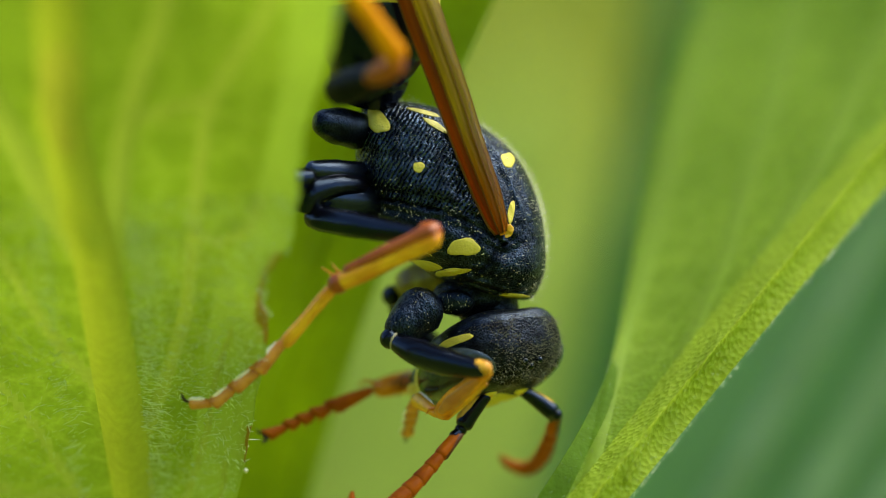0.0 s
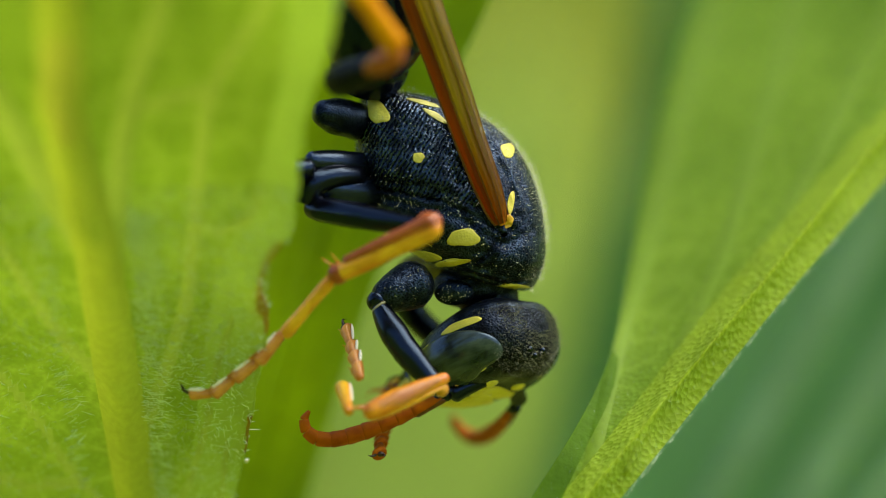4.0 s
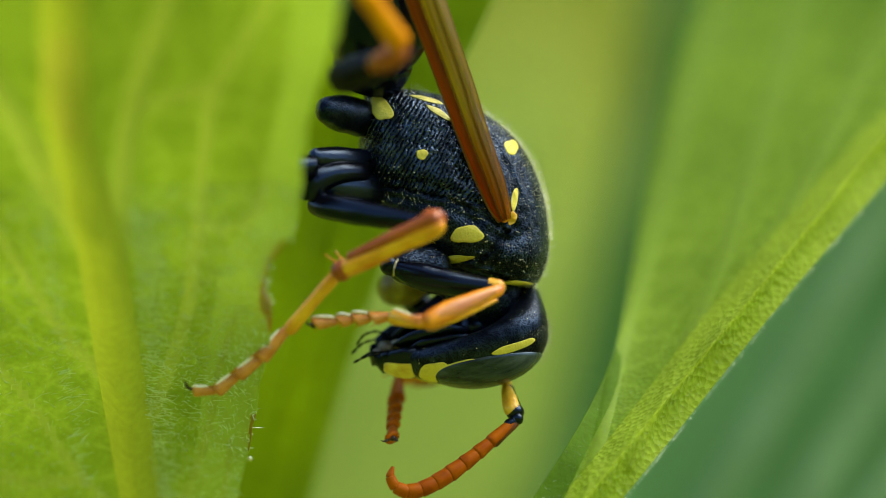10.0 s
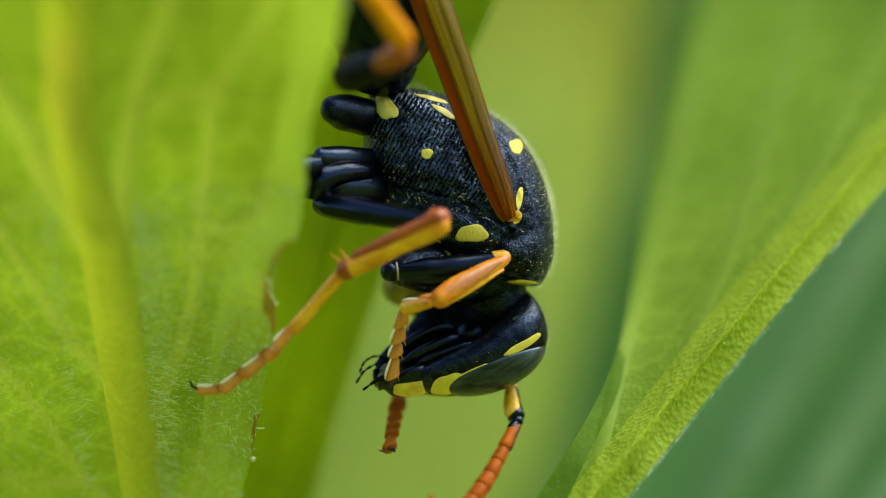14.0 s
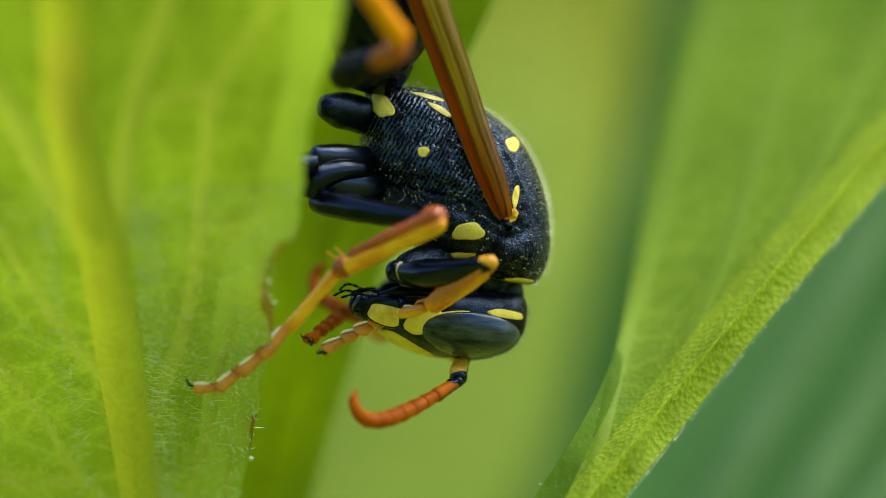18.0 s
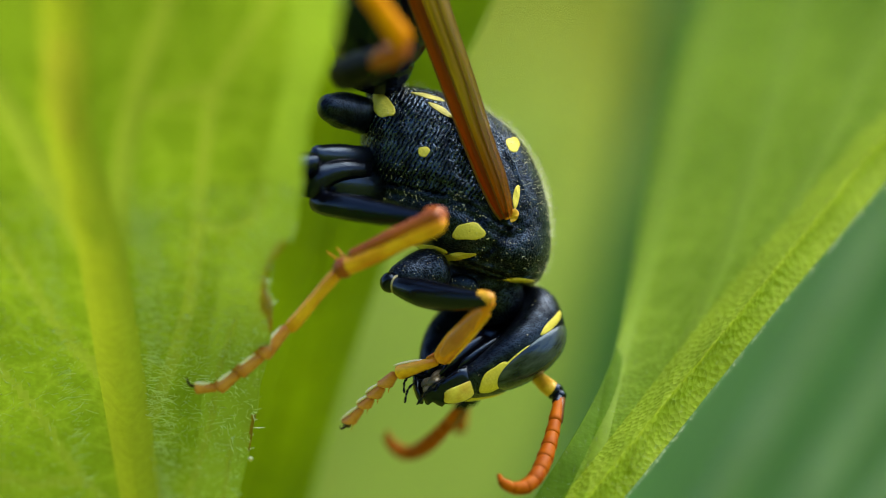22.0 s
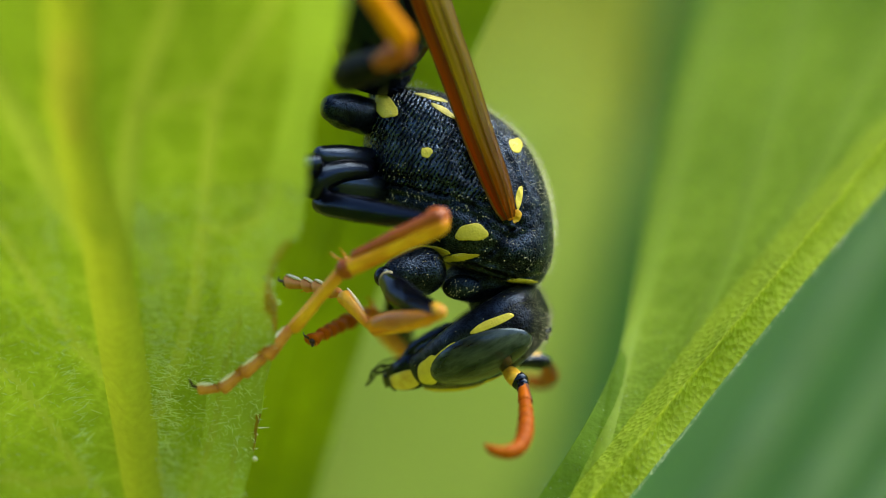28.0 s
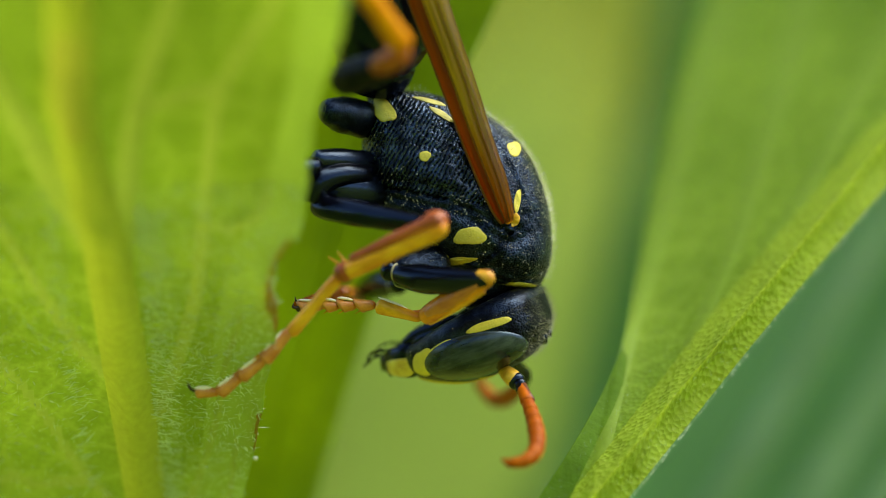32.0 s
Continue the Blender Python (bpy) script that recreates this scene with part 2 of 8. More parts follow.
VEIN_SOFT = mat("fine_leaf_vein", (0.29, 0.40, 0.06), second=(0.265, 0.375, 0.05), rough=0.6, grain=6000, patch=260, relief=0.4, depth=0.00003, through_light=(0.73, 0.83, 0.22), spec=0.2)
BROWN = mat("bitten_edge", (0.36, 0.22, 0.035), second=(0.22, 0.24, 0.03), rough=0.7, grain=5000, patch=1500, through_light=(0.6, 0.42, 0.08), share=0.5)
BLUE_BLADE = mat("bluish_blade", (0.12, 0.26, 0.085), second=(0.09, 0.21, 0.068), rough=0.5, grain=600, patch=90, through_light=(0.42, 0.68, 0.33), spec=0.3)
PALE_BLADE = mat("pale_bluish_blade", (0.31, 0.47, 0.26), second=(0.25, 0.42, 0.21), rough=0.5, grain=600, patch=90, through_light=(0.68, 0.86, 0.57), spec=0.3)
SOFT_GREEN = mat("soft_green_leaf", (0.41, 0.52, 0.10), second=(0.37, 0.48, 0.09), rough=0.6, grain=300, patch=40, through_light=(0.74, 0.84, 0.3), spec=0.2)
GREEN_BLADE = mat("green_blade", (0.08, 0.2, 0.03), second=(0.055, 0.16, 0.02), rough=0.55, grain=600, patch=90, through_light=(0.38, 0.62, 0.18), spec=0.3)
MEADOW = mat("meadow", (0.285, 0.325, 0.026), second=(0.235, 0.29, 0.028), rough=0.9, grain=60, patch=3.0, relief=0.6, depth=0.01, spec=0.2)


# ---- mesh helpers: meshes are drawn in millimetres ----
def plan(a, b, d=0.0):
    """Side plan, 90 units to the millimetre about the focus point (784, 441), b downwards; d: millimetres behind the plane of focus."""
    k = (90.0 + d) / 90.0
    return Vector(((a - 784) / 90 * k, d, (441 - b) / 90 * k))


def at_plan(v):
    return Matrix.Translation(Vector(v) * MM + Vector((0, 0, EYE.z)))


def part(name, bm, material, parent, label="", m=None, smooth=True, origin=None):
    """Links a bmesh drawn in millimetres as one mesh object under parent; origin: the point of the drawing that becomes its own."""
    if origin is not None:
        bmesh.ops.translate(bm, verts=bm.verts, vec=-Vector(origin))
    bmesh.ops.scale(bm, verts=bm.verts, vec=(MM, MM, MM))
    bmesh.ops.recalc_face_normals(bm, faces=bm.faces)
    me = bpy.data.meshes.new(name)
    bm.to_mesh(me)
    bm.free()
    for p in me.polygons:
        p.use_smooth = smooth
    me.materials.append(material)
    ob = new(name, me)
    if parent is not None:
        ob.parent = parent
    if m is not None:
        ob.matrix_basis = m
    elif origin is not None:
        ob.matrix_basis = Matrix.Translation(Vector(origin) * MM)
    if label:
        tagged(ob, label)
    return ob


def spline(pts, n):
    """n + 1 points on a smooth line through pts (vectors or tuples)."""
    p = np.array([tuple(q) for q in pts], float)
    t = np.linspace(0, len(p) - 1, n + 1)
    out = []
    for s in t:
        i = min(int(s), len(p) - 2)
        f = s - i
        a, b = p[i], p[i + 1]
        ta = (p[i + 1] - p[i - 1]) / 2 if i > 0 else b - a
        tb = (p[i + 2] - p[i]) / 2 if i + 2 < len(p) else b - a
        out.append((2 * f**3 - 3 * f**2 + 1) * a + (f**3 - 2 * f**2 + f) * ta + (3 * f**2 - 2 * f**3) * b + (f**3 - f**2) * tb)
    return out


def skin(bm, rings, closed=True, caps=True):
    vs = [[bm.verts.new(tuple(p)) for p in r] for r in rings]
    k = len(rings[0])
    for r0, r1 in zip(vs, vs[1:]):
        for j in range(k if closed else k - 1):
            bm.faces.new((r0[j], r0[(j + 1) % k], r1[(j + 1) % k], r1[j]))
    if caps and closed:
        bm.faces.new(vs[0][::-1])
        bm.faces.new(vs[-1])
    return vs


def tube(pts, radii, n=10, bm=None, flat=1.0, up=(0, 1, 0)):
    """A tapering round rod along pts; flat squeezes it along `up`."""
    bm = bm or bmesh.new()
    pts = [Vector(p) for p in pts]
    rings = []
    for i, p in enumerate(pts):
        d = (pts[min(i + 1, len(pts) - 1)] - pts[max(i - 1, 0)]).normalized()
        v = Vector(up) - d * d.dot(Vector(up))
        if v.length < 1e-3:
            v = Vector((1, 0, 0)) - d * d.x
        v.normalize()
        u = v.cross(d)
        r = radii[i] if not np.isscalar(radii) else radii
        rings.append([p + (u * math.cos(a) + v * flat * math.sin(a)) * r for a in np.linspace(0, 2 * math.pi, n, endpoint=False)])
    skin(bm, rings)
    return bm


def limb(length, profile, n=12, bend=0.0, flat=1.0):
    """A limb piece along +z from the origin: profile rows are (share of the length, radius); bend bows it towards +x."""
    f = [q[0] for q in profile]
    r = [q[1] for q in profile]
    e0, e1 = min(r[0] * 0.9 / length, 0.3), min(r[-1] * 0.9 / length, 0.3)
    cap = [0.0, 0.03, 0.12, 0.3, 0.6, 1.0]
    ts = np.array([c * e0 for c in cap] + list(np.linspace(e0, 1 - e1, 14)[1:-1]) + [1 - c * e1 for c in cap[::-1]])
    rad = np.interp(ts, f, r)
    for k, c in enumerate(cap):
        q = max(math.sqrt(max(0.0, 1 - (1 - c) ** 2)), 0.06)
        rad[k] *= q
        rad[-1 - k] *= q
    bm = tube([(bend * 4 * t * (1 - t), 0, t * length) for t in ts], list(rad), max(n, 16), flat=flat)
    for v in bm.verts:
        k = 1 + 0.09 * noise.noise(Vector((v.co.x * 3, v.co.y * 3, v.co.z * 2.2 + length * 7)))
        v.co.x *= k
        v.co.y *= k
    return bm


def ball(bm, c, r, seg=16, rings=10):
    m = Matrix.Translation(c) @ Matrix.Diagonal((*([r] * 3 if np.isscalar(r) else r), 1))
    bmesh.ops.create_uvsphere(bm, u_segments=seg, v_segments=rings, radius=1, matrix=m)
    return bm


def tree_of(bm):
    from mathutils.bvhtree import BVHTree
    bm.normal_update()
    return BVHTree.FromBMesh(bm)


def patch(tree, centre, ax, ay, way, outline, lift=0.02, n=28, rings=6):
    """A thin plate that lies on a body: outline(angle) is its radius (1 is full) in the axes ax, ay; the plate is set down along `way`."""
    bm = bmesh.new()
    c, ax, ay, way = Vector(centre), Vector(ax), Vector(ay), Vector(way)
    rows = []
    for i in range(rings + 2):
        f = min(i, rings) / rings
        row = []
        for j in range(n):
            a = 2 * math.pi * j / n
            r = outline(a) * max(f, 0.02) * (1.02 if i > rings else 1)
            p = c + ax * (math.cos(a) * r) + ay * (math.sin(a) * r)
            hit, nor, _, _ = tree.ray_cast(p - way * 4, way)
            if hit is None:
                near, nor, _, _ = tree.find_nearest(p)
                hit = near
            if nor.dot(way) > 0:
                nor = -nor
            row.append(hit + nor * (lift * (1 - 0.3 * f * f) if i <= rings else -0.015))
        rows.append(row)
    skin(bm, rows, caps=False)
    return bm


def wobble(seed, amount=0.12, corner=2.0):
    rnd = random.Random(seed)
    ph = [rnd.uniform(0, 6.28) for _ in range(4)]

    def f(a):
        s = (abs(math.cos(a)) ** corner + abs(math.sin(a)) ** corner) ** (-1 / corner)
        return s * (1 + amount * (math.sin(2 * a + ph[0]) * 0.5 + math.sin(3 * a + ph[1]) * 0.6 + math.sin(5 * a + ph[2]) * 0.3))
    return f


def hairs(points, normals, length, radius, rnd, lean=(0, 0, 0)):
    """Many fine three-sided hairs in one mesh."""
    verts, faces = [], []
    for p, nrm in zip(points, normals):
        d = (Vector(nrm) + Vector(lean) + Vector((rnd.gauss(0, .3), rnd.gauss(0, .3), rnd.gauss(0, .3)))).normalized()
        u = d.orthogonal().normalized()
        v = d.cross(u)
        k = len(verts)
        ln = length * rnd.uniform(0.5, 1.2)
        for a in (0, 2.1, 4.2):
            verts.append(tuple(Vector(p) + (u * math.cos(a) + v * math.sin(a)) * radius))
        verts.append(tuple(Vector(p) + d * ln * 0.6 + u * ln * 0.06))
        verts.append(tuple(Vector(p) + d * ln + u * ln * 0.2))
        for a, b in ((0, 1), (1, 2), (2, 0)):
            faces.append((k + a, k + b, k + 3))
        faces.append((k, k + 3, k + 4))
        faces.append((k + 1, k + 3, k + 4))
    me = bpy.data.meshes.new("hairs")
    me.from_pydata([tuple(c * MM for c in v) for v in verts], [], faces)
    return me


# ---- ground: one sheet that rises to a grassy bank behind the plants, and to an added one behind the lens ----
def ground_height(x, y):
    t = min(max((y - 0.35) / 1.6, 0.0), 1.0)
    bank = 1.5 * t * t * (3 - 2 * t)
    # unseen bank behind the lens, added to keep low sky out of reflections
    t = min(max((-y - 0.45) / 1.1, 0.0), 1.0)
    bank += 0.85 * t * t * (3 - 2 * t)
    return bank + 0.03 * noise.noise((x * 1.3, y * 1.3, 2.0)) * min(1.0, max(0.0, y - 0.2))


def build_ground():
    xs = sorted(set([-400, -150, -60, -25, -10, 10, 25, 60, 150, 400] + [round(v * 0.25, 2) for v in range(-24, 25)]))
    ys = sorted(set([-400, -150, -60, -25, -10, 10, 25, 60, 150, 400] + [round(v * 0.125, 3) for v in range(-24, 60)]))
    bm = bmesh.new()
    skin(bm, [[(x * 1000, y * 1000, ground_height(x, y) * 1000) for x in xs] for y in ys], closed=False)
    return tagged(part("ground", bm, MEADOW, None), "grassy meadow soil rising to low green banks, one added behind the lens", "ground", kind="structure")


def build_grass():
    rnd = random.Random(5)
    verts, faces = [], []
    for n in range(42000):
        y = rnd.uniform(0.5, 2.6) if n < 9000 else rnd.gauss(0.8, 1.5)
        x = rnd.uniform(-0.25, 0.25) * (1 + y) if n < 9000 else rnd.gauss(0.0, 1.6)
        if n >= 9000 and (y < -0.4 and n % 3 or y > 0.5 and abs(x) < 0.25 * (1 + y)):
            continue
        z = ground_height(x, y)
        h, a, w = rnd.uniform(0.04, 0.12), rnd.uniform(0, 6.28), rnd.uniform(0.0015, 0.004)
        lean = rnd.uniform(0.0, 0.5) * h
        k = len(verts)
        ca, sa = math.cos(a), math.sin(a)
        for f, ww in ((0, 1), (0.5, 0.8), (1, 0.05)):
            cx, cy, cz = x + lean * f * f * sa, y + lean * f * f * ca, z + h * f
            verts += [(cx - ca * w * ww, cy + sa * w * ww, cz), (cx + ca * w * ww, cy - sa * w * ww, cz)]
        faces += [(k, k + 1, k + 3, k + 2), (k + 2, k + 3, k + 5, k + 4)]
    me = bpy.data.meshes.new("grass")
    me.from_pydata(verts, [], faces)
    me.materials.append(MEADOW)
    return tagged(new("grass", me), "soft green meadow grass far behind the plants", "grass", kind="stuff")


build_ground()
build_grass()


# ---- leaves ----
def blade_mesh(left, mid, right, thick=0.12, along=60, across=14, sag=0.0, ripple=0.0, seed=0, notch=None):
    """A leaf blade spun between its left edge, midrib and right edge (plan points), with a body of some thickness."""
    L, M, R = (spline([plan(*q) for q in pts], along) for pts in (left, mid, right))
    rnd = random.Random(seed)
    off = rnd.uniform(0, 50)
    top = []
    for i in range(along + 1):
        row = []
        for j in range(across + 1):
            f = j / across * 2 - 1
            a = Vector(M[i]).lerp(Vector(L[i] if f < 0 else R[i]), abs(f))
            a.y += sag * (1 - (2 * abs(f) - 1) ** 2)
            a.y += ripple * noise.noise(a * 0.35 + Vector((off, 0, 0)))
            row.append(a)
        top.append(row)
    if notch:
        notch(top)
    bm = bmesh.new()
    rings = []
    for row in top:
        back = [p + Vector((0, thick, 0)) for p in row]
        rings.append(row + back[::-1])
    skin(bm, rings)
    return bm, top


def vein_line(top, pts, r0, r1, n=24, proud=0.6):
    """A vein that follows the blade's front: pts are (share along, share across)."""
    line = spline(pts, n)
    out = []
    na, nc = len(top) - 1, len(top[0]) - 1
    for s, c in line:
        x, y = min(max(s, 0), 1) * na, min(max(c, 0), 1) * nc
        i, j = min(int(x), na - 1), min(int(y), nc - 1)
        fx, fy = x - i, y - j
        p = (top[i][j].lerp(top[i][j + 1], fy)).lerp(top[i + 1][j].lerp(top[i + 1][j + 1], fy), fx)
        out.append(p)
    rad = list(np.linspace(r0, r1, n + 1))
    return tube([p + Vector((0, r * (1 - proud), 0)) for p, r in zip(out, rad)], rad, 8, flat=0.6)


def mesh_part(name, verts, faces, material, parent, label=""):
    me = bpy.data.meshes.new(name)
    me.from_pydata([tuple(float(c) * MM for c in v) for v in verts], [], faces)
    for p in me.polygons:
        p.use_smooth = True
    me.materials.append(material)
    ob = new(name, me)
    ob.parent = parent
    return tagged(ob, label)


def leaf_sheet(leaf, left, mid, right, material, veins, along=200, across=120, thick=0.14, ripple=0.3, sag=0.4, seed=0, edge=None):
    """A leaf whose veins are raised strips of the one sheet: blade and veins meet edge to edge. veins: (name, plan line, half width
    at both ends, material, label, height)."""
    L, M, R = (np.array(spline([plan(*q) for q in pts], along)) for pts in (left, mid, right))
    f = np.linspace(-1, 1, across + 1)[None, :, None]
    side = np.where(f < 0, L[:, None, :], R[:, None, :])
    top = M[:, None, :] + (side - M[:, None, :]) * np.abs(f)
    top[..., 1] += sag * (1 - (2 * np.abs(f[..., 0]) - 1) ** 2)
    for i in range(along + 1):
        for j in range(across + 1):
            p = top[i, j]
            top[i, j, 1] += ripple * noise.noise((p[0] * 0.35 + seed * 7.0, p[1] * 0.1, p[2] * 0.35)) + 0.04 * noise.noise((p[0] * 1.6, seed, p[2] * 1.6))
    if edge:
        for i in range(along + 1):
            k = edge(i / along)
            for c in range(1, 19):
                top[i, -c, 0] += k * (1 - (c - 1) / 18)
    cell = (top[:-1, :-1] + top[1:, 1:]) / 2
    owner = np.full(cell.shape[:2], -1)
    for k, (name, line, r0, r1, m, label, high) in enumerate(veins):
        pts = np.array(spline([plan(*q) for q in line], 260))
        rad = np.linspace(r0, r1, 261)

        def share(grid):
            best = np.full(grid.shape[:2], 9.0)
            for p, r in zip(pts, rad):
                best = np.minimum(best, np.hypot(grid[..., 0] - p[0], grid[..., 2] - p[2]) / r)
            return best
        owner[share(cell) < 1] = k
        hump = np.clip(1 - share(top) ** 2, 0, 1)
        top[..., 1] -= high * hump
    back = top.copy()
    back[..., 1] += thick
    n, m_ = along + 1, across + 1
    verts = np.concatenate((top.reshape(-1, 3), back.reshape(-1, 3)))
    for k in range(-1, len(veins)):
        used, faces, out = {}, [], []

        def v(i, j, b):
            key = b * n * m_ + i * m_ + j
            if key not in used:
                used[key] = len(out)
                out.append(verts[key])
            return used[key]
        for i, j in zip(*np.nonzero(owner == k)):
            faces.append((v(i, j, 0), v(i, j + 1, 0), v(i + 1, j + 1, 0), v(i + 1, j, 0)))
            faces.append((v(i + 1, j, 1), v(i + 1, j + 1, 1), v(i, j + 1, 1), v(i, j, 1)))
            if j == 0:
                faces.append((v(i, 0, 0), v(i + 1, 0, 0), v(i + 1, 0, 1), v(i, 0, 1)))
            if j == across - 1:
                faces.append((v(i + 1, across, 0), v(i, across, 0), v(i, across, 1), v(i + 1, across, 1)))
            if i == 0:
                faces.append((v(0, j + 1, 0), v(0, j, 0), v(0, j, 1), v(0, j + 1, 1)))
            if i == along - 1:
                faces.append((v(along, j, 0), v(along, j + 1, 0), v(along, j + 1, 1), v(along, j, 1)))
        if faces:
            if k < 0:
                mesh_part("blade", out, faces, material, leaf)
            else:
                mesh_part(veins[k][0], out, faces, veins[k][4], leaf, veins[k][5])
    return [[Vector(p) for p in row] for row in top]


def slope(b):
    """Depth of the hairy leaf at the height b of the plan."""
    return -8.0 * (700 - b) / 700


def on_slope(*pts):
    return [(a, b, slope(b)) for a, b in pts]


def build_left_leaf():
    leaf = new("leaf")
    leaf.matrix_basis = at_plan((0, 0, 0))
    left = [(-900, 1900, 14), (-760, 1300, 7), (-640, 700, 0), (-600, 400, -3.2), (-560, 200, -5), (-530, 60, -6.6), (-500, -100, -8.3), (-400, -400, -11), (100, -1100, -17)]
    mid = [(420, 1900, 13), (320, 1250, 6.3), (212, 700, 0.2), (160, 400, -3.4), (122, 200, -5.7), (112, 60, -7.2), (106, -100, -8.9), (108, -400, -11.5), (120, -1110, -17)]
    right = [(300, 1900, 13), (352, 1300, 6.5), (461, 700, -0.2), (527, 400, -3.2), (553, 200, -5.4), (598, 60, -7.0), (616, -100, -8.7), (600, -400, -11.5), (140, -1120, -17)]
    rnd = random.Random(3)
    rib = on_slope((330, 1300), (282, 1020), (250, 880), (216, 660), (180, 440), (122, 220), (114, 100), (110, -250), (118, -900))
    stain = on_slope((128, 240), (114, 170), (112, 90))
    lines = [
        ("brightened_margin", on_slope((640, -260), (600, -60), (575, 120), (545, 260), (510, 380), (450, 500), (428, 600), (412, 700), (398, 800), (378, 920), (350, 1060)), .75, .50, LEAF_BRIGHTENED, "streaked leaf margin, painted paler to brighten that side", 0.0),
        ("side_vein", on_slope((205, 470), (215, 330), (232, 190), (292, 0), (340, -160), (420, -330)), .24, .12, VEIN_SOFT, "", .10),
        ("side_vein", on_slope((262, 760), (330, 560), (352, 390), (362, 270), (384, 150), (470, 10), (520, -100)), .14, .12, VEIN_SOFT, "", .07),
        ("side_vein", on_slope((384, 150), (300, 172), (232, 192)), .12, .10, VEIN_SOFT, "", .05),
        ("side_vein", on_slope((352, 390), (400, 405), (450, 380), (470, 330)), .10, .07, VEIN_SOFT, "", .05),
        ("side_vein", on_slope((160, 420), (84, 310), (20, 200), (-60, 60), (-160, -100)), .34, .16, VEIN_SOFT, "", .12),
        ("side_vein", on_slope((222, 700), (120, 600), (20, 450), (-80, 300), (-200, 180)), .14, .08, VEIN_SOFT, "", .06),
        ("side_vein", on_slope((260, 940), (150, 850), (40, 700), (-60, 600), (-220, 480)), .12, .07, VEIN_SOFT, "", .06),
        ("side_vein", on_slope((150, 850), (60, 860), (0, 850), (-80, 900)), .10, .07, VEIN_SOFT, "", .05),
        ("side_vein", on_slope((268, 960), (330, 880), (372, 760), (392, 650), (420, 560)), .09, .05, VEIN_SOFT, "", .05),
        ("side_vein", on_slope((300, 1150), (370, 1000), (400, 880), (412, 780)), .09, .05, VEIN_SOFT, "", .05),
        ("midrib", rib, .43, .44, VEIN, "thick pale yellow-green midrib", .35),
        ("stained_patch", stain, .16, .30, VEIN_STAIN, "orange-stained stretch of the midrib", .02),
        ("bitten_margin", on_slope((508, 436), (490, 468), (482, 505), (480, 540)), .10, .20, BROWN, "dry brown bitten leaf margin", .02),
        ("bitten_margin", on_slope((484, 540), (480, 570), (486, 590)), .05, .04, BROWN, "dry brown bitten leaf margin", .02),
        ("bitten_margin", on_slope((452, 740), (448, 800), (440, 850), (434, 900)), .05, .05, BROWN, "dry brown bitten leaf margin", .02),
    ]

    def nibble(s):
        k = 9.0 * s
        bite = 0.36 * math.exp(-(abs(s - .333) / .026) ** 3)
        return 0.08 * noise.noise((k * 4.0, 3.1, 0)) + 0.04 * noise.noise((k * 14, 7.7, 0)) - bite
    top = leaf_sheet(leaf, left, mid, right, LEAF, lines, 460, 170, ripple=0.35, seed=1, edge=nibble)
    pts, nor = [], []
    for _ in range(8500):
        i, j = rnd.randrange(64, 190), rnd.randrange(46, 168)
        if not 78 < j < 102:
            pts.append(top[i][j].lerp(top[i + 1][j + 1], rnd.random())), nor.append((0.5, -0.8, 0.25))
    for _ in range(1100):
        i, j = rnd.randrange(68, 180), rnd.choice((101, 102, 103, 105, 107, 109, 112, 78, 77))
        pts.append(top[i][j].lerp(top[i + 1][j], rnd.random()) + Vector((rnd.uniform(-.1, .1), 0, 0))), nor.append((0.9 if j > 85 else -0.9, -0.5, -0.1))
    me = hairs(pts, nor, 0.27, 0.0058, rnd)
    me.materials.append(LEAF_HAIR)
    h = new("leaf_hairs", me)
    h.parent = leaf
    tagged(h, "fine pale hairs on the leaf", kind="stuff")
    b = bmesh.new()
    for a, c, r in ((446, 813, .05), (437, 776, .028), (450, 770, .02)):
        bmesh.ops.create_icosphere(b, subdivisions=2, radius=r, matrix=Matrix.Translation(plan(a, c, slope(c) - 0.1)))
    part("grit", b, HAIR, leaf, "tiny white specks on the margin")
    return tagged(leaf, "bright green hairy leaf with a pale yellow midrib", "leaf", "leaves round the wasp")


def build_middle_leaf():
    leaf = new("leaf")
    leaf.matrix_basis = at_plan((0, 0, 0))
    left = [(100, 1700, 16), (250, 1100, 11), (385, 650, 8), (470, 250, 6), (570, -200, 4), (930, -900, 2)]
    mid = [(200, 1700, 14), (375, 1100, 10), (505, 650, 7.2), (620, 250, 5.4), (755, -200, 3.8), (940, -900, 2)]
    right = [(300, 1700, 15), (492, 1100, 10.5), (622, 650, 7.5), (764, 250, 5.5), (935, -200, 4), (950, -900, 2)]
    lines = [("midrib", mid, .3, .15, LEAF_SHADED, "", .2)]
    for b in range(-300, 1300, 150):
        a = 755 - (b + 200) * 0.295
        d = 5.4 + (b - 250) * 0.0055
        lines.append(("side_vein", [(a, b, d), (a + 90, b - 110, d), (a + 170, b - 280, d)], .09, .05, LEAF_SHADED, "", .06))
    leaf_sheet(leaf, left, mid, right, LEAF_SHADED, lines, 90, 50, ripple=0.3, sag=-0.3, seed=4)
    return tagged(leaf, "narrow leaf close behind the wasp, its green darkened for shade", "leaf", "leaves round the wasp")


